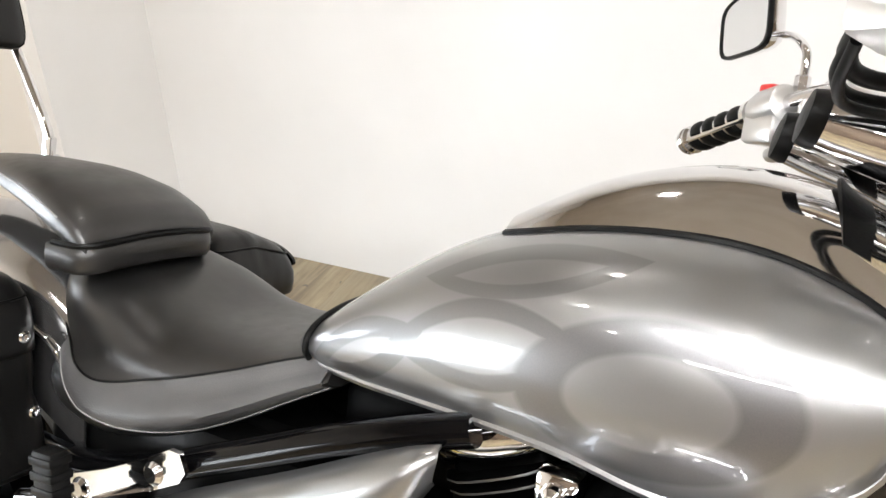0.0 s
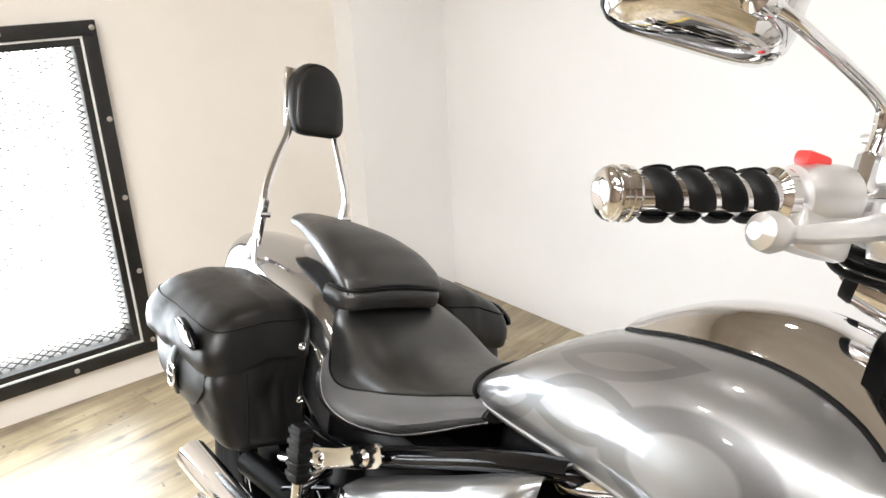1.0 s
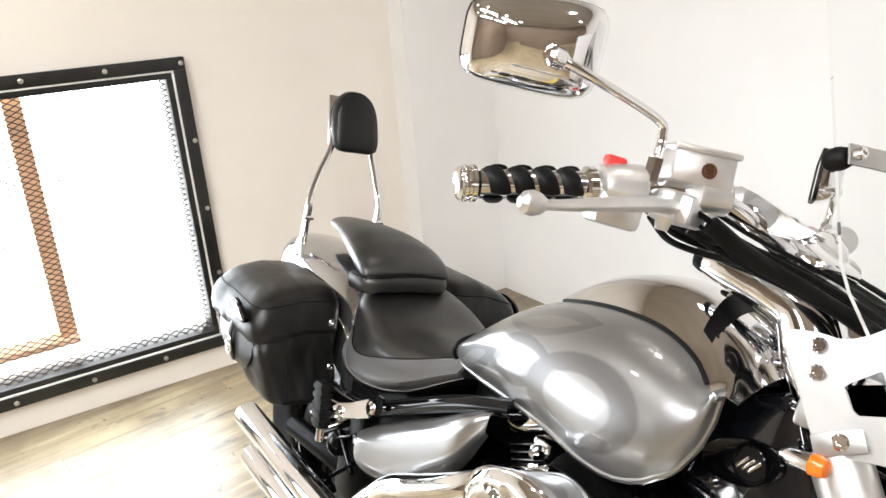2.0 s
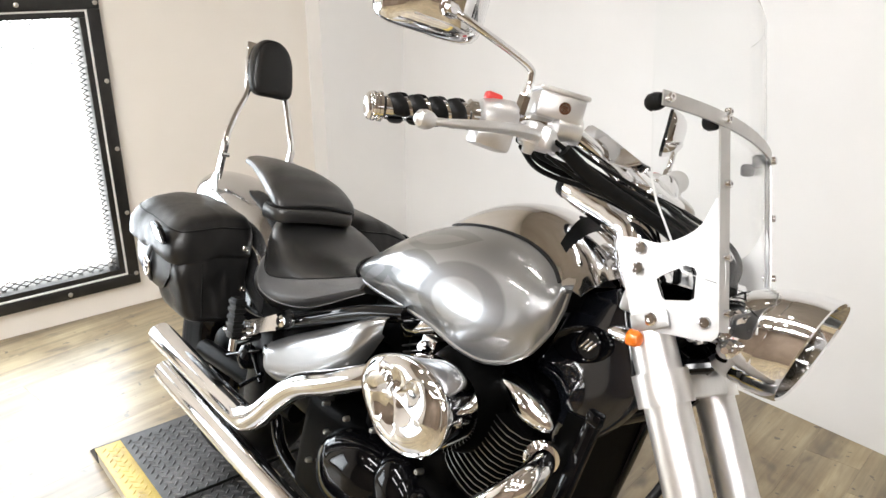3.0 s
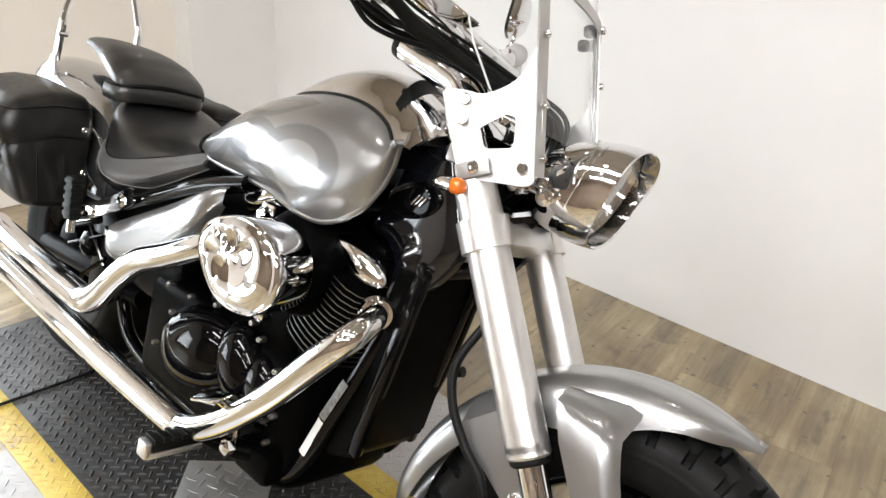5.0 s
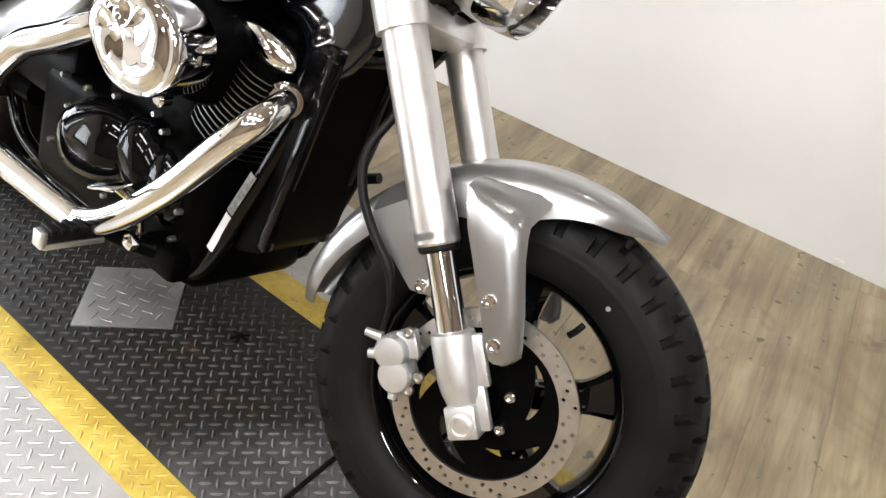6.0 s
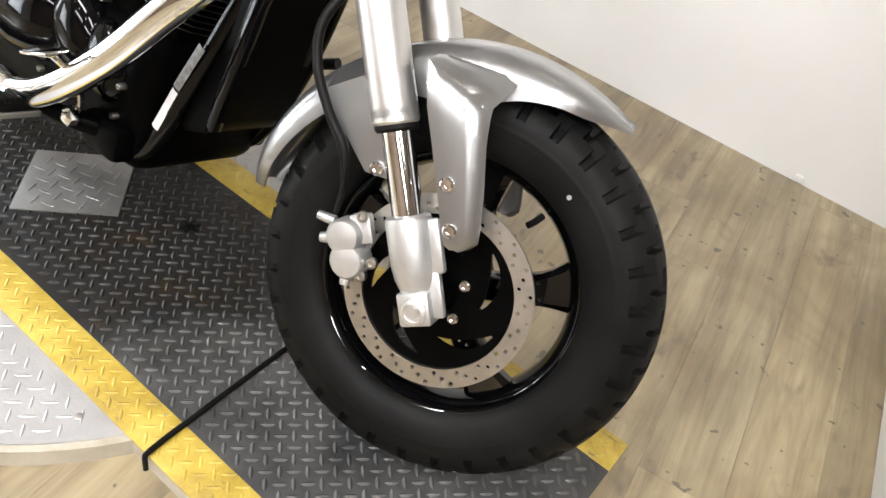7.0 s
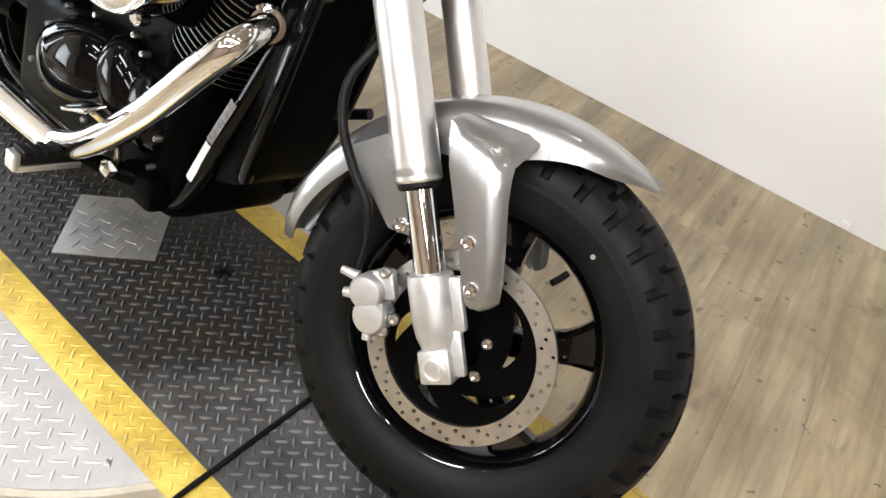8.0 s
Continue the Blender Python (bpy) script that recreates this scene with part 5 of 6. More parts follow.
# chrome console on the tank, with a black gasket
c_half = curve_of([-0.01, 0.02, 0.07, 0.15, 0.24, 0.30, 0.35, 0.385], [0.048, 0.066, 0.078, 0.090, 0.099, 0.118, 0.150, 0.160])
c_top = curve_of([-0.01, 0.02, 0.07, 0.15, 0.20, 0.26, 0.33, 0.385], [0.890, 0.908, 0.934, 0.958, 0.963, 0.956, 0.930, 0.898])


def tank_height(x, y):
    """The tank's upper surface at x, y."""
    half, top, bot = t_half(x), t_top(x), t_bot(x)
    mid = bot + 0.36 * (top - bot)
    s = min(abs(y) / half, 1.0) ** (1 / 0.92)
    return mid + (top - mid) * (math.sqrt(max(1 - s * s, 0))) ** 0.80


def console_section(x, grow=0.0, flat=False):
    h = c_half(x) + grow
    out = []
    for j in range(-12, 13):
        q = j / 12
        base = tank_height(min(x, 0.355), h * q)
        up = 0.0 if flat else max(c_top(x) - t_top(min(x, 0.355)), 0.006) * (1 - abs(q) ** 2.6)
        out.append((x, off_side(h * q), base + 0.002 + up))
    return out


bm = bmesh.new()
sheet(bm, [console_section(x) for x in np.linspace(-0.01, 0.385, 38)], -0.003)
console = part("tank_console", bm, CHROME, bike, "chrome tank console", 60)
bm = bmesh.new()
hose(bm, [Vector(console_section(x, 0.003, True)[0]) for x in np.linspace(-0.01, 0.33, 24)][::-1] + [Vector(console_section(x, 0.003, True)[-1]) for x in np.linspace(-0.01, 0.33, 24)], 0.0042, 8, curve=False)
part("console_gasket", bm, RUBBER, console)
bm = bmesh.new()
g = []
for j in range(2, 23):
    q = (j - 12) / 12
    g.append([(x, y * 1.01, z + 0.003 + 0.010 * (1 - q * q) * (1 - k / 4) ** 2) for k, (x, y, z) in enumerate(console_section(0.268 + 0.016 * q * q + 0.007 * k)[j] for k in range(5))])
sheet(bm, g, 0.004)
part("gauge_hood", bm, BLACK_PLASTIC, console, "black gauge hood")

# -- seats --
s_half = curve_of([-0.70, -0.665, -0.63, -0.60, -0.55, -0.50, -0.39, -0.28, -0.20, -0.16], [0.045, 0.080, 0.106, 0.126, 0.150, 0.162, 0.162, 0.147, 0.130, 0.122])
s_top = curve_of([-0.70, -0.665, -0.60, -0.50, -0.39, -0.28, -0.20, -0.16], [0.715, 0.740, 0.758, 0.746, 0.712, 0.712, 0.732, 0.744])
s_bot = curve_of([-0.70, -0.665, -0.60, -0.50, -0.39, -0.28, -0.20, -0.16], [0.62, 0.590, 0.560, 0.552, 0.574, 0.622, 0.668, 0.690])


def seat_section(x, n=16):
    top, half, bot = s_top(x), s_half(x), s_bot(x)
    crease = bot + 0.52 * (top - bot)
    right = []
    for i in range(n):
        a = 0.5 * math.pi * i / (n - 1)
        sq = 0.85 - 0.25 * min(max((-0.40 - x) / 0.15, 0.0), 1.0)
        right.append((half * math.sin(a) ** sq, crease + (top - crease) * math.cos(a) ** (0.75 - 0.5 * (0.85 - sq)) - 0.010 * math.exp(-((half * math.sin(a)) / 0.09) ** 2) * math.exp(-((x + 0.42) / 0.16) ** 2)))
    for i in range(1, 8):
        u = i / 7
        right.append((half * (1.0 + 0.14 * math.sin(0.5 * math.pi * min(u / 0.6, 1.0)) - 0.9 * max(u - 0.6, 0.0) ** 1.5), crease - (crease - bot) * u))
    return [(x, -y, z) for y, z in reversed(right)] + [(x, 0.76 * y, z) for y, z in right[1:]]


sxs = np.linspace(-0.70, -0.16, 46)
bm = bmesh.new()
loops = [seat_section(x) for x in sxs]
rings(bm, loops)
seat = part("rider_seat", bm, VINYL, bike, "wide black padded vinyl rider seat", 60)


def seat_y(x, z):
    """Half width of the seat's flank at height z."""
    pts = [(u, -w, z) for u, w, z in seat_section(x)[:23]]
    return float(np.interp(z, [p[2] for p in pts], [p[1] for p in pts]))


up_z = curve_of([-0.615, -0.58, -0.55, -0.525, -0.495, -0.43, -0.405, -0.295, -0.20, -0.165], [0.722, 0.690, 0.660, 0.643, 0.634, 0.639, 0.646, 0.681, 0.716, 0.727])
lo_z = curve_of([-0.615, -0.58, -0.55, -0.525, -0.495, -0.435, -0.372, -0.294, -0.216, -0.165], [0.700, 0.657, 0.630, 0.612, 0.598, 0.588, 0.593, 0.615, 0.653, 0.684])
for side in (-1, 1):
    bm = bmesh.new()
    g = []
    for x in np.linspace(-0.612, -0.166, 44):
        a, b = up_z(x), max(lo_z(x), s_bot(x) + 0.004)
        g.append([(x, side * (1.0 if side < 0 else 0.76) * (seat_y(x, a + (b - a) * k / 7) + 0.0012 + 0.002 * math.sin(math.pi * k / 7)), a + (b - a) * k / 7) for k in range(8)])
    sheet(bm, g, -0.001 * side)
    sp = part("side_panel", bm, SIDE_VINYL, seat, "grey textured vinyl side panel", 60)
    for row, mat in ((0, RUBBER), (7, GREY_STITCH)):
        bm = bmesh.new()
        hose(bm, [Vector(r[row]) for r in g], 0.0017 if row == 0 else 0.0011, 6, curve=False)
        part("stitching", bm, mat, sp)

# the pillion pad and all behind it sit a little to the bike's right
REAR_Y, PAD_Y = -0.055, -0.008
px = [-0.880, -0.860, -0.80, -0.72, -0.62, -0.55, -0.522, -0.512]
p_half = curve_of(px, [0.022, 0.036, 0.052, 0.074, 0.098, 0.108, 0.108, 0.104])
p_top = curve_of(px, [0.846, 0.852, 0.860, 0.863, 0.856, 0.835, 0.815, 0.800])
p_bot = curve_of(px, [0.834, 0.832, 0.829, 0.818, 0.798, 0.776, 0.770, 0.772])
bm = bmesh.new()
loops = []
for x in np.linspace(-0.880, -0.512, 40):
    h, t, b = p_half(x), p_top(x), p_bot(x)
    row = []
    for i in range(44):
        a = 2 * math.pi * i / 44
        c, q = math.cos(a), math.sin(a)
        e = (abs(c) ** 3.2 + abs(q) ** 3.2) ** (-1 / 3.2)
        row.append((x + 0.020 * (1 - (e * c) ** 2) * max(0.0, (x + 0.56) / 0.05), REAR_Y + h * e * c, (t + b) / 2 + (t - b) / 2 * e * q - 0.006 * (e * c) ** 2))
    loops.append(row)
rings(bm, loops)
pill = part("pillion_seat", bm, VINYL, bike, "black vinyl pillion pad with a piped front edge", 50)
# padded band under its front, with a thick piping above
bm = bmesh.new()
loops = []
for z, k in ((0.7835, 1.0), (0.782, 1.02), (0.770, 1.035), (0.757, 1.025), (0.750, 0.99), (0.748, 0.90)):
    row = []
    for i in range(49):
        a = math.pi * (i / 48 - 0.5)
        q = math.sin(a)
        e = (abs(math.cos(a)) ** 5 + abs(q) ** 5) ** -0.2
        row.append((-0.575 + 0.075 * k * e * math.cos(a), REAR_Y + 0.108 * k * e * q - 0.002, z + 0.006 - 0.009 * (e * q) ** 2))
    loops.append(row)
rings(bm, loops)
part("front_band", bm, VINYL, pill, "", 50)
bm = bmesh.new()
hose(bm, [Vector(q) + Vector((0.001, 0, 0.0025)) for q in loops[0]][2:-2:2], 0.0042, 8, steps=2)
part("piping", bm, RUBBER, pill)
for side in (-1, 1):
    bm = bmesh.new()
    hose(bm, [(x, REAR_Y + side * (p_half(x) * 0.985 + 0.0008), p_bot(x) + 0.62 * (p_top(x) - p_bot(x)) - 0.004) for x in np.linspace(-0.84, -0.56, 14)], 0.0012, 6, steps=2)
    part("side_seam", bm, GREY_STITCH, pill)

# -- rear fender, wheel and sissy bar --
REAR = Vector((-0.83, 0, 0.31))
fx = [-1.075, -1.068, -1.055, -1.03, -0.97, -0.88, -0.75, -0.62, -0.52]
f_crest = curve_of(fx, [0.745, 0.757, 0.766, 0.772, 0.779, 0.779, 0.766, 0.738, 0.690])
f_half = curve_of(fx, [0.060, 0.066, 0.073, 0.082, 0.096, 0.104, 0.107, 0.104, 0.10])
bm = bmesh.new()
grid = []
for x in np.linspace(-1.075, -0.52, 50):
    row = []
    for j in range(-14, 15):
        a = j / 14 * 1.75
        q = math.sin(min(max(a, -math.pi / 2), math.pi / 2))
        fall = (1 - max(math.cos(a), 0.0) ** 0.75) * 0.078 + 0.10 * max(abs(a) - 1.45, 0.0) / 0.30
        row.append((x - 0.35 * fall * max(0.0, (-0.98 - x) / 0.13), REAR_Y + 0.005 + f_half(x) * q, f_crest(x) - fall))
    grid.append(row)
sheet(bm, grid, -0.003)
rfender = part("rear_fender", bm, LACQUER, bike, "polished silver metallic rear fender", 50)
for side in (-1, 1):
    bm = bmesh.new()
    hose(bm, [(x, REAR_Y + 0.005 + side * (f_half(x) + 0.004), z) for x, z in ((-0.99, 0.690), (-0.93, 0.698), (-0.83, 0.694), (-0.76, 0.688), (-0.65, 0.668), (-0.585, 0.650), (-0.55, 0.615))], 0.0052, 10, flat=0.7)
    part("edge_trim", bm, CHROME, rfender, "chrome trim along the fender edge")
rwheel = part("rear_wheel", rim_mesh(REAR, 0.19, 0.06), BLACK_GLOSS, bike, "black cast rear wheel", 40)
part("tyre", tyre_mesh(REAR, 0.19, 0.322, 0.17, 160, False), TYRE, rwheel)
for k in range(5):
    part("spoke", spoke_mesh(REAR, 30 + 72 * k, 0.045, 0.162), BLACK_GLOSS, rwheel)
bm = bmesh.new()
turned(bm, REAR + Vector((0, -0.09, 0)), (0, 1, 0), [(0, 0.03), (0.01, 0.055), (0.17, 0.055), (0.18, 0.03)], 30)
part("hub", bm, BLACK_SATIN, rwheel)
for side in (-1, 1):
    off = REAR_Y + 0.004
    bm = bmesh.new()
    ys = (-0.149, -0.139, -0.110, -0.074, -0.052) if side < 0 else (0.047, 0.0475, 0.047, 0.045, 0.036)
    hose(bm, [(x, y, z) for x, y, z in zip((-0.873, -0.890, -0.922, -0.956, -0.990), ys, (0.872, 0.905, 0.956, 1.010, 1.070))] + [(-0.998, PAD_Y, 1.095)], 0.0082, 14, flat=0.75)
    sissy = part("sissy_bar", bm, CHROME, bike, "chrome sissy bar upright")
    bm = bmesh.new()
    box(bm, -0.0105, 0.0105, -0.0065, 0.0065, -0.052, 0.052, 0.003, m=Matrix.Translation((-0.880, off + 0.098 * side, 0.826)) @ Matrix.Rotation(0.14, 4, "Y"))
    rod(bm, (-0.869, off + 0.086 * side, 0.842), (-0.869, off + 0.110 * side, 0.842), 0.006, seg=12)
    part("bar_socket", bm, CHROME, sissy, "chrome rectangular socket")
    bm = bmesh.new()
    plate(bm, [(-0.872, 0.790), (-0.890, 0.790), (-0.906, 0.768), (-0.938, 0.748), (-0.944, 0.738), (-0.912, 0.742), (-0.884, 0.762), (-0.868, 0.735), (-0.862, 0.740)], side * 0.1035 + off, side * 0.1085 + off)
    part("bar_bracket", bm, SATIN, sissy, "flat grey bracket at the foot of the upright")
bm = bmesh.new()
loops = []
for d, k in ((-0.026, 0.30), (-0.025, 0.80), (-0.018, 0.96), (-0.006, 1.0), (0.010, 1.0), (0.018, 0.95), (0.023, 0.84), (0.0255, 0.62), (0.0262, 0.25)):
    row = []
    for i in range(48):
        a = 2 * math.pi * i / 48
        c, q = math.cos(a), math.sin(a)
        ex = 2.5 if q > 0 else 5.0
        e = (abs(c) ** ex + abs(q) ** ex) ** (-1 / ex)
        u, w = 0.061 * k * e * c * (1.0 - 0.06 * q), 0.078 * k * e * q
        row.append((-0.972 + d - 0.28 * w, PAD_Y + u, 1.086 + w - 0.004 * (e * c) ** 2))
    loops.append(row)
rings(bm, loops)
pad = part("backrest_pad", bm, LEATHER, bike, "black padded passenger backrest", 60)
bm = bmesh.new()
hose(bm, [Vector(q) for q in loops[5]][::2] + [Vector(loops[5][0])], 0.0014, 6, steps=2)
part("piping", bm, RUBBER, pad)
bm = bmesh.new()
box(bm, -0.006, 0.002, -0.061, 0.052, -0.066, 0.064, 0.003, m=Matrix.Translation((-1.000, PAD_Y, 1.086)) @ Matrix.Rotation(-0.27, 4, "Y"))
part("backrest_plate", bm, CHROME, pad, "chrome plate behind the pad")


# -- saddlebags --
def bag_ring(z, x0, x1, y_in, y_out, side, bulge, ex=8.0):
    """A rounded rectangle at height z, softly uneven like stuffed leather."""
    row = []
    cx, cy, hx, hy = (x0 + x1) / 2, (y_in + y_out) / 2, (x1 - x0) / 2, (y_out - y_in) / 2
    for i in range(112):
        a = 2 * math.pi * (i + 0.5) / 112
        c, q = math.cos(a), math.sin(a)
        e = (abs(c) ** ex + abs(q) ** ex) ** (-1 / ex)
        wob = bulge * noise.noise((c * 2.0 + 5 * side, q * 2.0, z * 15)) + 0.5 * bulge * noise.noise((c * 5.0 + q * 3, q * 5.0 + 9 * side, z * 34 + c * 3))
        x, y = cx + (hx + 0.6 * wob) * e * c, cy + (hy + wob) * e * q
        row.append([x, side * y, z] if side < 0 else [x + 0.025, y - 0.046, z + 0.020])
    return row


for side in (-1, 1):
    bm = bmesh.new()
    loops = []
    for z, k in [(0.484, 0.80), (0.485, 0.93), (0.490, 0.98), (0.498, 1.0)] + [(0.508 + 0.010 * i, 1.0) for i in range(14)]:
        u = (z - 0.484) / 0.15
        x0, x1 = -0.885 - 0.004 * u, -0.556 - 0.030 * u
        cx, cy = (x0 + x1) / 2, 0.24
        yo = 0.314 + 0.030 * min(u * 1.3, 1.0) + 0.008 * math.sin(math.pi * min(u, 1.0))
        loops.append(bag_ring(z, cx - (cx - x0) * k, cx + (x1 - cx) * k, cy - (cy - 0.165) * k, cy + (yo - cy) * k, side, 0.007))
    for lp in loops:
        for v in lp:
            v[2] += max(0.0, -0.70 - v[0]) * 0.55 * max(0.0, 0.62 - v[2]) / 0.14
    rings(bm, loops)
    bag = part("saddlebag", bm, LEATHER, bike, "soft black leather saddlebag with a domed flap lid", 60)
    # front pocket panel with a rounded lower edge on the outer face
    bm = bmesh.new()
    g = []
    for i in range(15):
        u = i / 14
        x = -0.845 + 0.225 * u
        lo = 0.530 + 0.050 * (2 * u - 1) ** 4 + 0.040 * max(0.0, 0.4 - u)
        row = []
        for j in range(9):
            w = j / 8
            z = 0.630 + (lo - 0.630) * w
            y = 0.344 + 0.012 * math.sin(math.pi * min(u * 1.02, 1.0)) ** 0.5 * math.sin(math.pi * (0.25 + 0.70 * w)) - 0.020 * max(0.0, (0.56 - z) / 0.06)
            row.append((x, side * y if side < 0 else y - 0.046, z))
        g.append(row)
    sheet(bm, g, 0.004 * side)
    part("pocket", bm, LEATHER, bag, "", 60)
    bm = bmesh.new()
    loops = []
    for z, k, o in ((0.634, 0.97, 0.0), (0.622, 1.0, 0.010), (0.628, 1.01, 0.016), (0.646, 1.01, 0.019), (0.668, 1.01, 0.018), (0.690, 1.0, 0.010), (0.707, 0.985, 0.002), (0.719, 0.96, -0.008), (0.728, 0.90, -0.020), (0.734, 0.72, -0.045), (0.736, 0.35, -0.080)):
        x0, x1 = -0.898, -0.582 - 0.22 * max(0.0, z - 0.66)
        cx = (x0 + x1) / 2
        loops.append(bag_ring(z, cx - (cx - x0) * k, cx + (x1 - cx) * k, 0.160 + 0.10 * max(0.0, 1 - k), 0.350 + o, side, 0.006, 7.0))
    for lp in loops:
        for v in lp:
            out = max(0.0, (abs(v[1] + (0 if side < 0 else 0.046)) - 0.25) / 0.1)
            v[2] -= 0.010 * out + 0.016 * out * max(0.0, (v[2] - 0.67) / 0.06) - 0.012 * max(0.0, 0.65 - v[2]) / 0.02 * max(0.0, 1 - out)
    rings(bm, loops)
    lid = part("lid", bm, LEATHER, bag, "", 60)
    bm = bmesh.new()
    pts = [Vector(v) + Vector((0.001, 0.0012 * side, 0.0005)) for v in loops[6]]
    hose(bm, pts[::2] + [pts[0]], 0.0019, 6, steps=2)
    part("seam", bm, RUBBER, lid)

    def at(x, y, z):
        return Vector((x, side * y, z) if side < 0 else (x + 0.025, y - 0.046, z + 0.020))
    bm = bmesh.new()
    hose(bm, [at(-0.716, 0.360, 0.632), at(-0.717, 0.366, 0.600), at(-0.716, 0.362, 0.570), at(-0.714, 0.352, 0.540)], [0.013, 0.014, 0.014, 0.010], 10, flat=0.3)
    strap = part("strap", bm, LEATHER, bag, "black leather closing strap")
    bm = bmesh.new()
    c0 = at(-0.717, 0.366, 0.576)
    pts = [c0 + Vector((0.0145 * math.cos(a), 0.003 * side * math.sin(a), 0.022 * math.sin(a))) for a in (2 * math.pi * i / 24 for i in range(25))]
    hose(bm, pts, 0.0030, 8, steps=1)
    rod(bm, c0 + Vector((-0.013, 0.002 * side, 0.0)), c0 + Vector((0.013, 0.002 * side, 0.0)), 0.0022, seg=8)
    part("buckle", bm, CHROME, strap, "round chrome buckle")
    turn = Matrix.Translation(at(-0.652, 0.3745, 0.672)) @ Matrix.Rotation(0.30, 4, "Y") @ Matrix.Rotation(0.12 * -side, 4, "X")
    bm = bmesh.new()
    turned(bm, (0, 0, 0), (0, side, 0), [(-0.006, 0.024), (0.002, 0.024), (0.0035, 0.020), (0.003, 0.010)], 32)
    for v in bm.verts:
        v.co.x *= 1.85
        v.co.z *= 0.62
    bm.transform(turn)
    em = part("emblem", bm, BLACK_GLOSS, lid, "oval black and chrome emblem")
    bm = bmesh.new()
    plate(bm, [(-0.041, 0.003), (-0.018, 0.0075), (-0.009, 0.0125), (0.0, 0.0085), (0.009, 0.0125), (0.018, 0.0075), (0.041, 0.003), (0.020, -0.004), (0.008, -0.011), (0.0, -0.006), (-0.008, -0.011), (-0.020, -0.004)], side * 0.002, side * 0.0060)
    bm.transform(turn)
    part("emblem_shape", bm, CHROME, em, "bright winged bar")
    for x, y, z in ((-0.5855, 0.190, 0.662), (-0.574, 0.185, 0.565)):
        bm = bmesh.new()
        bolt(bm, at(x, y, z), (1, 0, 0), 0.008, 0.006)
        part("stud", bm, CHROME, bag)
    # stitched seams down the front corner and along the bottom
    for pts in ([at(-0.557 - 0.026 * k / 4, 0.283 + 0.006 * k / 4, 0.500 + 0.030 * k) for k in range(5)], [at(-0.5585, 0.19 + 0.03 * k, 0.497) for k in range(4)]):
        bm = bmesh.new()
        hose(bm, pts, 0.0016, 6)
        part("seam", bm, RUBBER, bag)

# -- frame, engine and exhaust --
for side in (-1, 1):
    bm = bmesh.new()
    hose(bm, [(0.02, 0.158 * side, 0.712), (-0.10, 0.172 * side, 0.672), (-0.25, 0.177 * side, 0.605), (-0.40, 0.176 * side, 0.540), (-0.56, 0.158 * side, 0.50), (-0.75, 0.15 * side, 0.50)], 0.021, 16, flat=0.8)
    part("seat_rail", bm, BLACK_GLOSS, bike, "gloss black frame rail")
    bm = bmesh.new()
    hose(bm, [(0.40, 0.05 * side, 0.80), (0.39, 0.085 * side, 0.66), (0.335, 0.115 * side, 0.44), (0.275, 0.12 * side, 0.285), (0.22, 0.12 * side, 0.225), (0.10, 0.12 * side, 0.205), (-0.30, 0.12 * side, 0.22), (-0.42, 0.12 * side, 0.30), (-0.45, 0.13 * side, 0.50)], 0.0150, 16)
    ct = part("cradle_tube", bm, BLACK_GLOSS, bike, "gloss black cradle tube")
    if side < 0:
        for c0, c1, mat, lab in (((0.342, 0.470), (0.309, 0.388), LABEL_GREY, "worn grey printed label"), ((0.307, 0.382), (0.280, 0.305), LABEL_WHITE, "white label strip")):
            bm = bmesh.new()
            a, b = Vector((c0[0], -0.1185, c0[1])), Vector((c1[0], -0.1205, c1[1]))
            d = (b - a).normalized()
            sd = d.cross(Vector((0, 1, 0))).normalized()
            sheet(bm, [[a + (b - a) * i / 6 + 0.0166 * (math.sin(q) * sd - math.cos(q) * Vector((0, 1, 0))) for q in (-0.5, -0.25, 0, 0.25, 0.5)] for i in range(7)], 0.0008)
            part("label", bm, mat, ct, lab)
    # pillion peg bracket
    bm = bmesh.new()
    g = []
    for x, z, w in ((-0.478, 0.503, 0.010), (-0.455, 0.512, 0.0165), (-0.40, 0.538, 0.0145), (-0.34, 0.567, 0.0165), (-0.300, 0.590, 0.0175), (-0.288, 0.597, 0.010)):
        g.append([(x - 0.4 * w * k, (0.2045 + 0.0005 * k) * side, z + w * k) for k in (-1, -0.6, -0.2, 0.2, 0.6, 1)])
    sheet(bm, g, 0.006 * side)
    br = part("peg_bracket", bm, CHROME, bike, "chrome bracket with two round bolts")
    for x, z in ((-0.449, 0.514), (-0.330, 0.572)):
        bm = bmesh.new()
        turned(bm, (x, 0.206 * side, z), (0, side, 0), [(0, 0.0135), (0.006, 0.0135), (0.010, 0.009), (0.010, 0.004)], 22)
        part("bolt", bm, CHROME, br)
    bm = bmesh.new()
    box(bm, -0.017, 0.017, -0.012, 0.012, -0.048, 0.044, 0.005, m=Matrix.Translation((-0.412, 0.272 * side, 0.553)) @ Matrix.Rotation(-0.12, 4, "Y"))
    for k in range(5):
        box(bm, -0.0185, 0.0185, -0.0135, 0.0135, -0.040 + 0.017 * k, -0.030 + 0.017 * k, 0.002, m=Matrix.Translation((-0.412, 0.272 * side, 0.553)) @ Matrix.Rotation(-0.12, 4, "Y"))
    peg = part("pillion_peg", bm, RUBBER, bike, "folded black rubber passenger peg")
    bm = bmesh.new()
    rod(bm, (-0.43, 0.20 * side, 0.50), (-0.405, 0.272 * side, 0.498), 0.010, seg=14)
    rod(bm, (-0.404, 0.272 * side, 0.512), (-0.402, 0.272 * side, 0.480), 0.009, seg=14)
    rod(bm, (-0.47, 0.215 * side, 0.498), (-0.54, 0.225 * side, 0.478), 0.009, seg=14)
    part("peg_mount", bm, CHROME, peg)
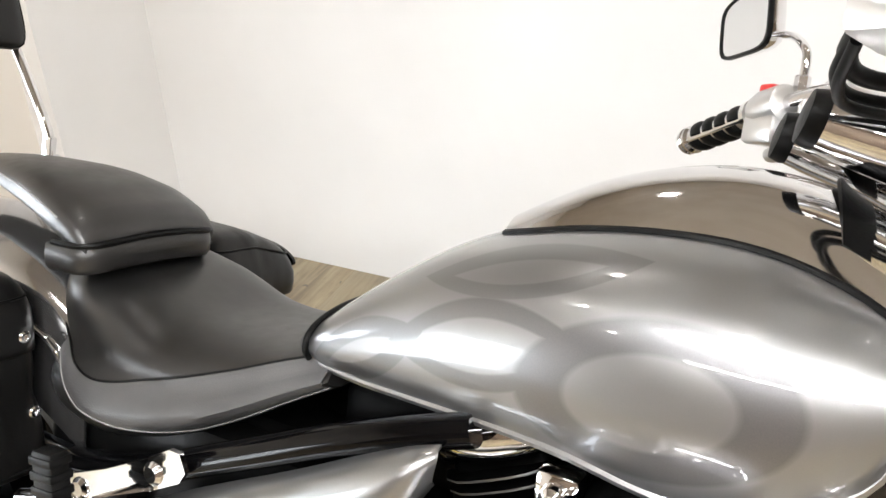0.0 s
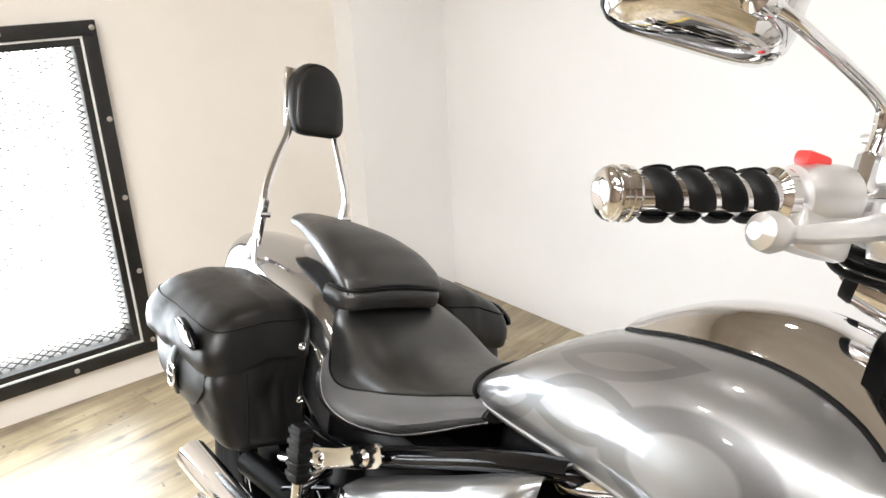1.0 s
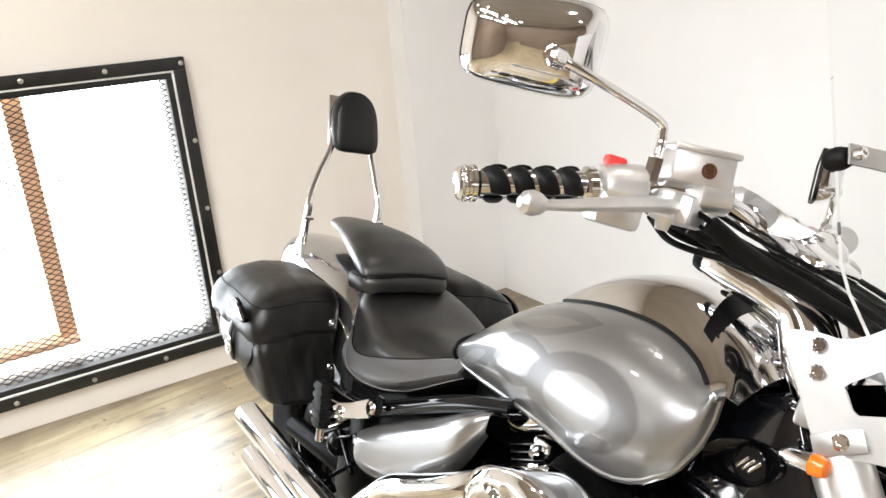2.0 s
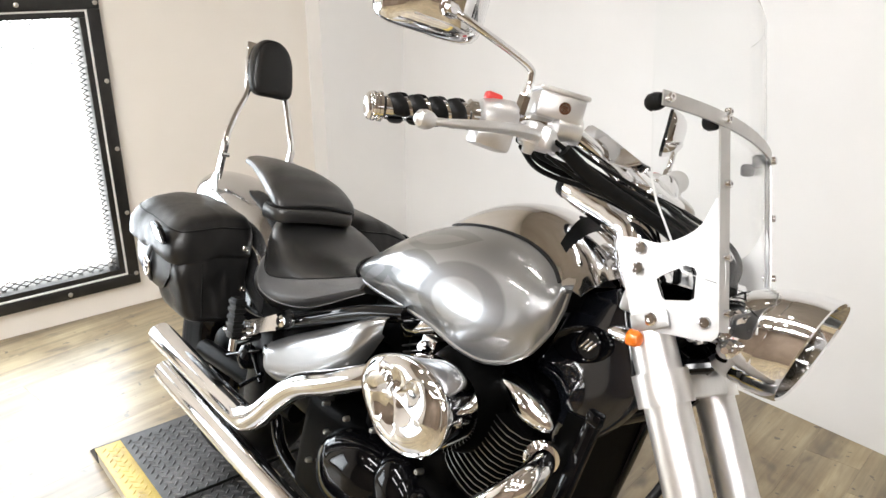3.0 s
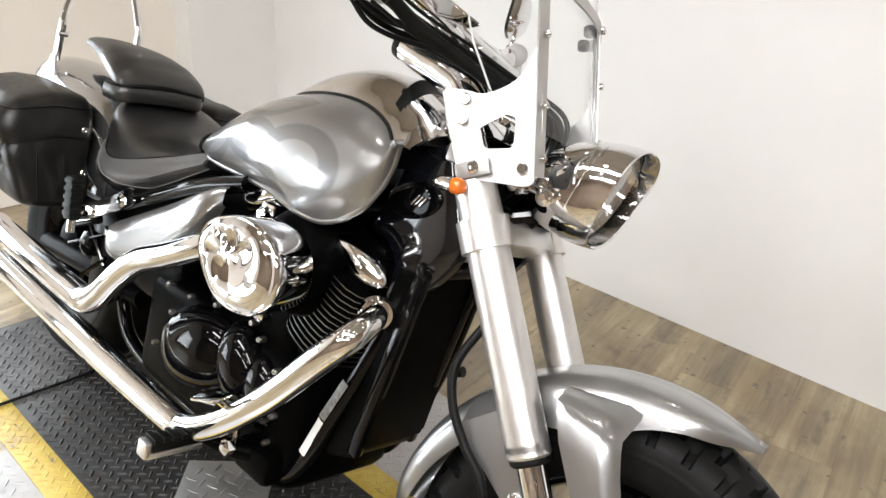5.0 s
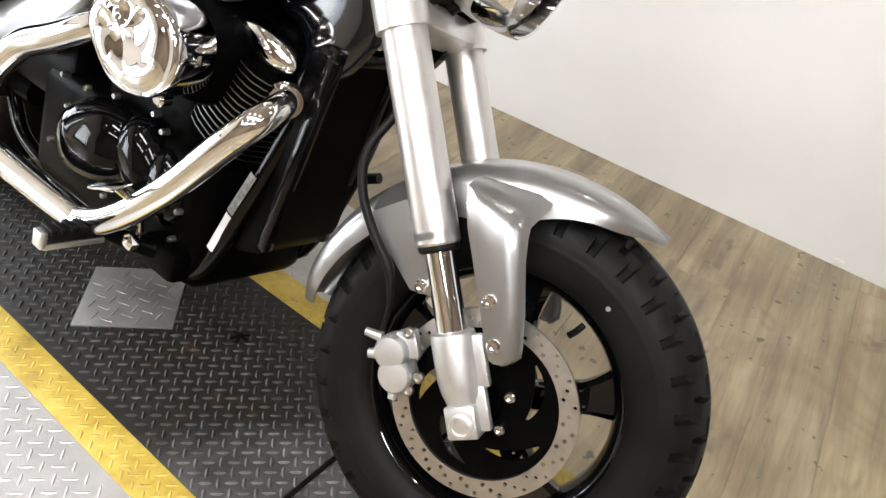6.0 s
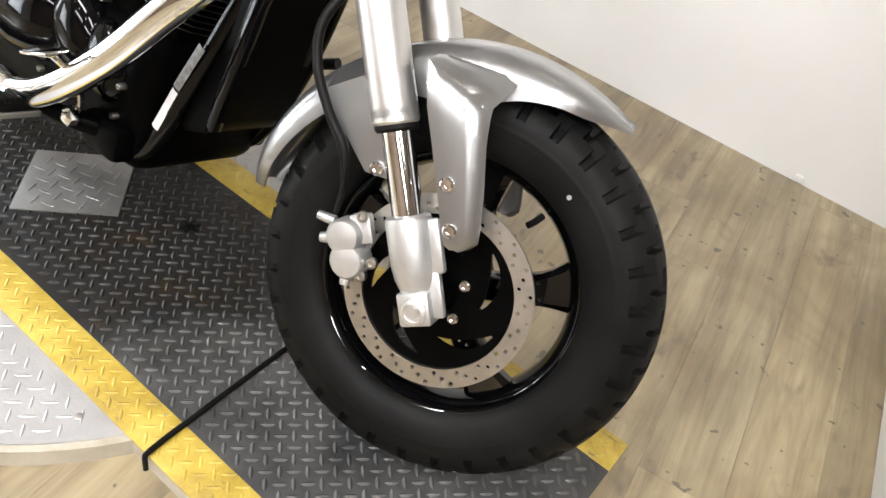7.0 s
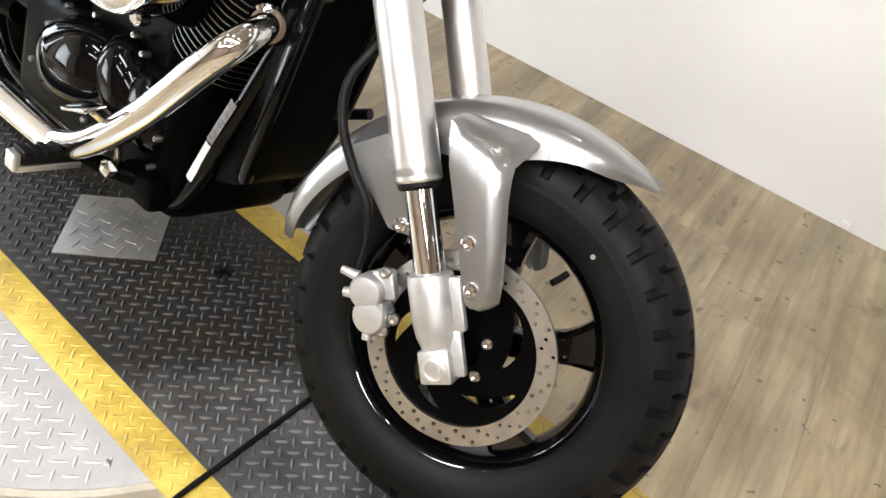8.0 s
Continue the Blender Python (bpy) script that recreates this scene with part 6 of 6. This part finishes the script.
bm = bmesh.new()
hose(bm, [(0.41, 0, 0.80), (0.20, 0, 0.72), (0.0, 0, 0.66), (-0.3, 0, 0.56)], 0.05, 16)
rod(bm, on_fork(0.54, 0) + Vector((-0.06, 0, -0.02)), on_fork(0.72, 0) + Vector((-0.06, 0, -0.02)), 0.045, seg=24)
box(bm, -0.17, 0.33, -0.10, 0.10, 0.60, 0.70, 0.02)
box(bm, -0.45, -0.16, -0.10, 0.10, 0.52, 0.62, 0.02)
part("main_frame", bm, BLACK_SATIN, bike)
bm = bmesh.new()
box(bm, -0.62, -0.18, -0.14, 0.14, 0.36, 0.60, 0.03)
box(bm, -0.52, -0.42, -0.17, 0.17, 0.30, 0.52, 0.02)
part("battery_box", bm, BLACK_PLASTIC, bike)

# shift lever on the far side
bm = bmesh.new()
hose(bm, [(0.14, 0.16, 0.31), (0.22, 0.195, 0.375), (0.290, 0.200, 0.415)], 0.006, 10)
rod(bm, (0.275, 0.200, 0.408), (0.325, 0.205, 0.432), 0.011, seg=14)
part("shift_lever", bm, RUBBER, bike, "black shift lever with a rubber peg")

# silver side cover
for side in (-1, 1):
    bm = bmesh.new()
    top_l = [(-0.386, 0.490), (-0.36, 0.516), (-0.28, 0.560), (-0.16, 0.620), (-0.085, 0.660), (-0.035, 0.685), (0.000, 0.698)]
    bot_l = [(-0.380, 0.474), (-0.350, 0.442), (-0.28, 0.446), (-0.17, 0.490), (-0.095, 0.548), (-0.048, 0.594), (-0.006, 0.662)]
    grid = []
    for (xa, za), (xb, zb) in zip(bent([(x, 0, z) for x, z in top_l], 4) and [(p.x, p.z) for p in bent([(x, 0, z) for x, z in top_l], 4)], [(p.x, p.z) for p in bent([(x, 0, z) for x, z in bot_l], 4)]):
        row = []
        for j in range(13):
            u = j / 12
            b = 0.036 * (1 - (2 * u - 1) ** 4) ** 0.6 * max(0.02, 1 - ((xa + 0.193) / 0.194) ** 10) ** 0.5
            row.append((xa + (xb - xa) * u, side * (0.184 + b), za + (zb - za) * u))
        grid.append(row)
    sheet(bm, grid, 0.003 * side)
    sc = part("side_cover", bm, PLAIN_PAINT, bike, "silver metallic side cover", 60)
    # dark badge plate with pale bars
    mb = Matrix.Translation((-0.322, 0.2165 * side, 0.488)) @ Matrix.Rotation(0.17, 4, "Y")
    bm = bmesh.new()
    box(bm, -0.046, 0.046, -0.0025, 0.0025, -0.011, 0.011, 0.002, m=mb)
    bd = part("badge_plate", bm, BLACK_GLOSS, sc, "dark badge plate with pale bars")
    for x0 in (-0.038, -0.018, 0.002, 0.022):
        bm = bmesh.new()
        box(bm, x0, x0 + 0.012, min(0.0026 * side, 0.0034 * side), max(0.0026 * side, 0.0034 * side), -0.0045, 0.0045, m=mb)
        part("bar", bm, SATIN, bd)

# engine cases
bm = bmesh.new()
box(bm, -0.30, 0.26, -0.145, 0.145, 0.19, 0.46, 0.05, 4)
box(bm, -0.10, 0.20, -0.13, 0.13, 0.40, 0.60, 0.04, 3)
engine = part("crankcase", bm, BLACK_SATIN, bike, "black engine crankcase")
bm = bmesh.new()


def oval_dome(bm, c, rx, rz, depth, tilt, steps=7, seg=44, flat=0.35, sq=2.3):
    """A pressed cover standing out to the right of c."""
    loops = []
    for i in range(steps + 1):
        u = i / steps
        k = math.cos(u * math.pi / 2 * 0.92) if u > 0 else 1.0
        k = max(k, flat * (1 - u) + 0.08)
        row = []
        for j in range(seg):
            a = 2 * math.pi * j / seg
            cc, ss = math.cos(a), math.sin(a)
            e = (abs(cc) ** sq + abs(ss) ** sq) ** (-1 / sq)
            X, Z = rx * k * e * cc, rz * k * e * ss
            row.append((c[0] + X * math.cos(tilt) - Z * math.sin(tilt), c[1] - depth * math.sin(u * math.pi / 2), c[2] + X * math.sin(tilt) + Z * math.cos(tilt)))
        loops.append(row)
    return rings(bm, loops)


oval_dome(bm, (-0.042, -0.145, 0.362), 0.122, 0.084, 0.062, 0.30)
clutch = part("clutch_cover", bm, BLACK_GLOSS, engine, "gloss black clutch cover", 60)
for k in range(9):
    a = 0.5 + 2 * math.pi * k / 9
    bm = bmesh.new()
    bolt(bm, (-0.042 + 0.132 * math.cos(a) - 0.03 * math.sin(a), -0.147, 0.362 + 0.094 * math.sin(a) + 0.03 * math.cos(a)), (0, -1, 0), 0.006, 0.008)
    part("bolt", bm, STEEL, clutch)
bm = bmesh.new()
oval_dome(bm, (0.085, -0.14, 0.385), 0.058, 0.080, 0.048, 0.5)
oval_dome(bm, (0.150, -0.138, 0.36), 0.05, 0.07, 0.035, 0.3)
part("timing_cover", bm, BLACK_GLOSS, engine, "", 60)
# cylinders with fins
for name, base, lean, n in (("front_cylinder", Vector((0.203, 0.0, 0.475)), 0.38, 14), ("rear_cylinder", Vector((0.105, 0.0, 0.495)), -0.43, 15)):
    mt = Matrix.Translation(base) @ Matrix.Rotation(lean, 4, "Y")
    bm = bmesh.new()
    box(bm, -0.060, 0.060, -0.115, 0.115, -0.04, 0.20, 0.02, 3, m=mt)
    cyl = part(name, bm, BLACK_SATIN, bike, "black finned engine cylinder")
    bm = bmesh.new()
    loops = []
    for h, k in ((0.0, 0.98), (0.001, 1.0), (0.0032, 1.0), (0.0042, 0.98)):
        row = []
        for i in range(28):
            c, q = math.cos(2 * math.pi * i / 28), math.sin(2 * math.pi * i / 28)
            e = (abs(c) ** 3 + abs(q) ** 3) ** (-1 / 3)
            row.append(mt @ Vector((0.080 * k * e * c, 0.142 * k * e * q, h)))
        loops.append(row)
    rings(bm, loops)
    fin_mesh = finish(bm, "fin", BLACK_SATIN)
    fin_mesh.materials.append(FIN_EDGE)
    up = mt.to_3x3() @ Vector((0, 0, 1))
    for pg in fin_mesh.polygons:
        if abs(pg.normal.dot(up)) < 0.3:
            pg.material_index = 1
    for k in range(n):
        f = new("fin", fin_mesh)
        f.parent = cyl
        f.location = up * (0.012 + 0.0118 * k)
    bm = bmesh.new()
    box(bm, -0.072, 0.072, -0.122, 0.122, 0.186, 0.235, 0.022, 4, m=mt)
    head = part("cylinder_head", bm, BLACK_GLOSS, cyl)
    bm = bmesh.new()
    oval_dome(bm, (0.310, -0.132, 0.672) if lean > 0 else (0.028, -0.126, 0.700), 0.068, 0.027, 0.022, -0.28 if lean > 0 else 0.40, steps=6, flat=0.55, sq=2.0)
    part("head_badge", bm, CHROME, cyl, "chrome pressed head cover", 60)
rng = random.Random(11)
for x, z in ((-0.19, 0.44), (-0.21, 0.30), (0.075, 0.30), (0.13, 0.455), (0.19, 0.42), (0.205, 0.34), (0.20, 0.285), (0.10, 0.475)):
    bm = bmesh.new()
    bolt(bm, (x, -0.146, z), (0, -1, 0), 0.006, 0.012)
    part("bolt", bm, STEEL, engine)

# air cleaner
bm = bmesh.new()
oval_dome(bm, (0.186, -0.125, 0.625), 0.080, 0.094, 0.100, -0.25, flat=0.9, sq=2.6)
air = part("air_cleaner", bm, BLACK_SATIN, bike, "air cleaner with a chrome sculpted cover", 60)
bm = bmesh.new()
loops = []
egg = smooth_outline([(0.069, 0.627), (0.088, 0.589), (0.148, 0.548), (0.222, 0.549), (0.270, 0.576), (0.291, 0.614), (0.284, 0.660), (0.246, 0.692), (0.174, 0.699), (0.096, 0.670)], 9)
hub_x, hub_z = 0.168, 0.632
for y, k in ((-0.200, 0.93), (-0.215, 0.96), (-0.255, 0.99), (-0.268, 1.0), (-0.274, 0.985), (-0.276, 0.96), (-0.275, 0.93), (-0.280, 0.86), (-0.285, 0.76), (-0.287, 0.66), (-0.287, 0.56), (-0.286, 0.46), (-0.284, 0.36), (-0.282, 0.26), (-0.281, 0.16), (-0.281, 0.06)):
    row = []
    for x, z in egg:
        a = math.atan2(z - hub_z, x - hub_x)
        fall = math.sin(math.pi * min(max((0.74 - k) / 0.68, 0.0), 1.0))
        saw = (a * 7 / (2 * math.pi) + 0.2) % 1.0
        row.append((hub_x + (x - hub_x) * k, y + 0.010 * fall * saw ** 1.3, hub_z + (z - hub_z) * k))
    loops.append(row)
rings(bm, loops)
cover = part("chrome_cover", bm, CHROME, air, "chrome cover pressed with radial flutes", 50)
for x, z in ((0.256, 0.655), (0.236, 0.600), (0.190, 0.536)):
    bm = bmesh.new()
    turned(bm, (x, -0.20, z), (0.2, -1, 0), [(0, 0.012), (0.020, 0.012), (0.024, 0.007)], 16)
    part("cover_stud", bm, CHROME, air)
bm = bmesh.new()
box(bm, 0.085, 0.125, -0.175, -0.14, 0.672, 0.702, 0.006, m=None)
turned(bm, (0.105, -0.165, 0.684), (0, -1, 0), [(0, 0.012), (0.022, 0.011), (0.026, 0.006)], 20)
part("coil_cover", bm, CHROME, air)

# exhaust
bm = bmesh.new()
hose(bm, [(0.352, -0.11, 0.602), (0.388, -0.155, 0.602), (0.392, -0.198, 0.578), (0.356, -0.216, 0.528), (0.265, -0.228, 0.415), (0.160, -0.236, 0.318), (0.085, -0.240, 0.275), (0.02, -0.244, 0.268), (-0.30, -0.258, 0.278), (-0.72, -0.275, 0.298)], [0.019, 0.021, 0.0235, 0.024, 0.024, 0.024, 0.024, 0.026, 0.030, 0.031], 24)
ex = part("lower_exhaust", bm, CHROME, bike, "chrome front header sweeping into a straight silencer", 60)
bm = bmesh.new()
hose(bm, [(0.10, -0.17, 0.640), (0.04, -0.225, 0.605), (-0.06, -0.245, 0.550), (-0.14, -0.255, 0.510), (-0.195, -0.262, 0.460), (-0.245, -0.265, 0.405), (-0.285, -0.267, 0.375), (-0.34, -0.266, 0.362), (-0.55, -0.270, 0.365), (-0.79, -0.275, 0.370)], [0.022, 0.0235, 0.0245, 0.025, 0.0255, 0.0265, 0.028, 0.029, 0.030, 0.031], 24)
part("upper_exhaust", bm, CHROME, bike, "chrome rear header sweeping into a straight silencer", 60)
bm = bmesh.new()
turned(bm, (0.362, -0.122, 0.602), (0.8, -0.8, 0), [(0, 0.027), (0.008, 0.030), (0.014, 0.026)], 24)
part("header_flange", bm, CHROME, ex)
bm = bmesh.new()
box(bm, -0.034, 0.034, -0.019, 0.019, -0.003, 0.003, 0.0025, m=Matrix.Translation((0.196, -0.280, 0.396)) @ Matrix.Rotation(-0.35, 4, "Y") @ Matrix.Rotation(0.25, 4, "X"))
hose(bm, [(0.200, -0.270, 0.392), (0.200, -0.240, 0.365), (0.180, -0.205, 0.320), (0.165, -0.19, 0.280)], 0.006, 10)
part("pedal_pad", bm, CHROME, bike, "small chrome brake pedal pad")

# radiator, side shroud and badge cap
bm = bmesh.new()
ring = smooth_outline([(0.334, 0.856), (0.376, 0.876), (0.416, 0.892), (0.434, 0.862), (0.466, 0.792), (0.478, 0.742), (0.448, 0.686), (0.405, 0.642), (0.350, 0.612), (0.357, 0.668), (0.330, 0.706), (0.285, 0.718), (0.305, 0.770), (0.326, 0.825)], 4)
for side in (-1, 1):
    loops = []
    for k, y in ((1.0, 0.080), (1.0, 0.094), (0.985, 0.1005), (0.94, 0.1045), (0.86, 0.1075), (0.70, 0.1095), (0.50, 0.1105), (0.25, 0.111), (0.05, 0.111)):
        loops.append([(0.392 + (x - 0.392) * k, side * (y - 0.020 * max(0.0, 0.80 - z) * k), 0.772 + (z - 0.772) * k) for x, z in ring])
    rings(bm, loops)
shroud = part("side_shroud", bm, BLUE_BLACK, bike, "glossy black shroud beside the steering head", 60)
for side in (-1, 1):
    bm = bmesh.new()
    loops = []
    for y, k in ((0.100, 1.0), (0.1135, 1.0), (0.1155, 0.95), (0.113, 0.88), (0.1105, 0.5), (0.1100, 0.1)):
        loops.append([(0.374 + k * (0.056 * math.cos(t) * 0.95 - 0.029 * math.sin(t) * 0.32), side * y, 0.792 + k * (0.056 * math.cos(t) * 0.32 + 0.029 * math.sin(t) * 0.95)) for t in (2 * math.pi * i / 44 for i in range(44))])
    rings(bm, loops)
    cap = part("badge_cap", bm, BLACK_GLOSS, shroud, "oval black recess with a round emblem", 40)
    bm = bmesh.new()
    turned(bm, (0.386, side * 0.110, 0.794), (0, side, 0), [(0, 0.0235), (0.004, 0.0235), (0.005, 0.0215), (0.003, 0.020)], 32)
    ring = part("emblem_disc", bm, BLACK_GLOSS, cap)
    for dx in (-0.008, 0.0, 0.008):
        bm = bmesh.new()
        box(bm, -0.0022, 0.0022, -0.0012, 0.0012, -0.011, 0.011, 0.0008, m=Matrix.Translation((0.386 + dx, side * 0.1145, 0.794)) @ Matrix.Rotation(0.7, 4, "Y"))
        part("emblem_bar", bm, CHROME, cap)
bm = bmesh.new()
rad = [(0.375, 0.690), (0.430, 0.695), (0.410, 0.523), (0.392, 0.372), (0.366, 0.336), (0.306, 0.312), (0.335, 0.45), (0.355, 0.56)]
plate(bm, rad, -0.112, 0.042)
bmesh.ops.bevel(bm, geom=[e for e in bm.edges if e.calc_face_angle(0) > 0.5], offset=0.006, segments=2, affect="EDGES")
radiator = part("radiator", bm, BLACK_SATIN, bike, "black radiator box on the downtubes")
bm = bmesh.new()
for y in (-0.106, 0.026):
    box(bm, -0.012, 0.012, y - 0.010, y + 0.010, -0.19, 0.155, 0.005, m=Matrix.Translation((0.402, 0, 0.535)) @ Matrix.Rotation(0.157, 4, "Y"))
box(bm, -0.014, 0.014, -0.116, 0.036, 0.150, 0.172, 0.005, m=Matrix.Translation((0.402, 0, 0.535)) @ Matrix.Rotation(0.157, 4, "Y"))
part("radiator_frame", bm, BLACK_GLOSS, radiator)

# foot peg, brake pedal linkage, stand
for side in (-1, 1):
    bm = bmesh.new()
    box(bm, -0.016, 0.016, -0.052, 0.052, -0.010, 0.014, 0.006, m=Matrix.Translation((0.112, 0.276 * side, 0.272)))
    fp = part("foot_peg", bm, RUBBER, bike, "ribbed black rubber foot peg")
    for k in range(6):
        bm = bmesh.new()
        box(bm, -0.0175, 0.0175, -0.048 + 0.017 * k, -0.038 + 0.017 * k, 0.006, 0.0165, 0.002, m=Matrix.Translation((0.112, 0.276 * side, 0.272)))
        part("rib", bm, RUBBER, fp)
    bm = bmesh.new()
    box(bm, -0.014, 0.014, -0.056, 0.050, -0.022, -0.010, 0.003, m=Matrix.Translation((0.112, 0.276 * side, 0.272)))
    box(bm, -0.014, 0.014, -0.006, 0.006, -0.018, 0.012, 0.003, m=Matrix.Translation((0.112, (0.276 + 0.056) * side, 0.270)))
    part("peg_plate", bm, SATIN, fp)
    bm = bmesh.new()
    hose(bm, [(0.112, 0.225 * side, 0.268), (0.15, 0.19 * side, 0.26), (0.20, 0.13 * side, 0.25)], [0.012, 0.018, 0.02], 14)
    box(bm, 0.14, 0.24, min(0.12 * side, 0.17 * side), max(0.12 * side, 0.17 * side), 0.215, 0.275, 0.012)
    part("peg_mount", bm, BLACK_SATIN, fp)
    bm = bmesh.new()
    turned(bm, (0.165, 0.198 * side, 0.272), (0, side, 0), [(0, 0.017), (0.014, 0.017), (0.018, 0.010)], 6)
    part("peg_bolt", bm, CHROME, fp)
bm = bmesh.new()
hose(bm, [(0.05, 0.14, 0.24), (0.02, 0.20, 0.14), (-0.01, 0.235, 0.075)], 0.012, 12)
box(bm, -0.04, 0.02, 0.215, 0.265, 0.066, 0.076, 0.003)
part("side_stand", bm, BLACK_SATIN, bike, "lowered black side stand")
bm = bmesh.new()
for side in (-1, 1):
    hose(bm, [(-0.35, 0.11 * side, 0.34), (-0.6, 0.125 * side, 0.33), (-0.83, 0.13 * side, 0.31)], 0.026, 14)
part("swingarm", bm, BLACK_SATIN, bike)
bm = bmesh.new()
for p, q in (((-0.44, -0.18, 0.46), (-0.56, -0.2, 0.40)), ((-0.40, -0.19, 0.42), (-0.47, -0.2, 0.36)), ((-0.52, -0.18, 0.47), (-0.40, -0.19, 0.40))):
    rod(bm, p, q, 0.005, seg=10)
turned(bm, (-0.50, -0.17, 0.42), (0, -1, 0), [(0, 0.03), (0.02, 0.028), (0.03, 0.012)], 20)
part("rear_linkage", bm, BLACK_GLOSS, bike)

# ---- floor planks ----
PW, PL = 0.152, 1.22
plank_bm = bmesh.new()
box(plank_bm, 0.0002, PW - 0.0002, 0.0002, PL - 0.0002, -0.0025, 0.0, 0.0004, 1)
plank_mesh = finish(plank_bm, "plank", WOOD)
rng = random.Random(4)
PLANK_TURN = radians(8.6)                # the rows run a little askew to the walls
turned_row = Matrix.Rotation(PLANK_TURN, 4, "Z")
room = ((WALL_X, 0, -1, 0), (EAST_X, 0, 1, 0), (0, SOUTH_Y, 0, -1), (0, WALL_Y, 0, 1))
back = turned_row.inverted()
corners = [back @ Vector((x, y, 0)) for x in (WALL_X, EAST_X) for y in (SOUTH_Y, WALL_Y)]
u = min(c.x for c in corners)
while u < max(c.x for c in corners):
    v = min(c.y for c in corners) - PL * rng.random()
    while v < max(c.y for c in corners):
        m = turned_row @ Matrix.Translation((u, v, 0))
        outside = [[(c - Vector((a, b, 0))).dot(Vector((p, q, 0))) > 0 for c in (m @ Vector((e, f, 0)) for e in (0, PW) for f in (0, PL))] for a, b, p, q in room]
        v += PL
        if any(all(o) for o in outside):
            continue
        mesh = plank_mesh
        if any(any(o) for o in outside):
            cut = bmesh.new()
            cut.from_mesh(plank_mesh)
            for (a, b, p, q), o in zip(room, outside):
                if any(o):
                    bmesh.ops.bisect_plane(cut, geom=cut.verts[:] + cut.edges[:] + cut.faces[:], plane_co=m.inverted() @ Vector((a, b, 0)), plane_no=back @ Vector((p, q, 0)), clear_outer=True)
            if not cut.faces:
                cut.free()
                continue
            mesh = finish(cut, "plank", WOOD)
        ob = new("plank", mesh)
        ob.parent = floor
        ob.matrix_world = Matrix.Translation((0, 0, FLOOR_Z)) @ m
    u += PW
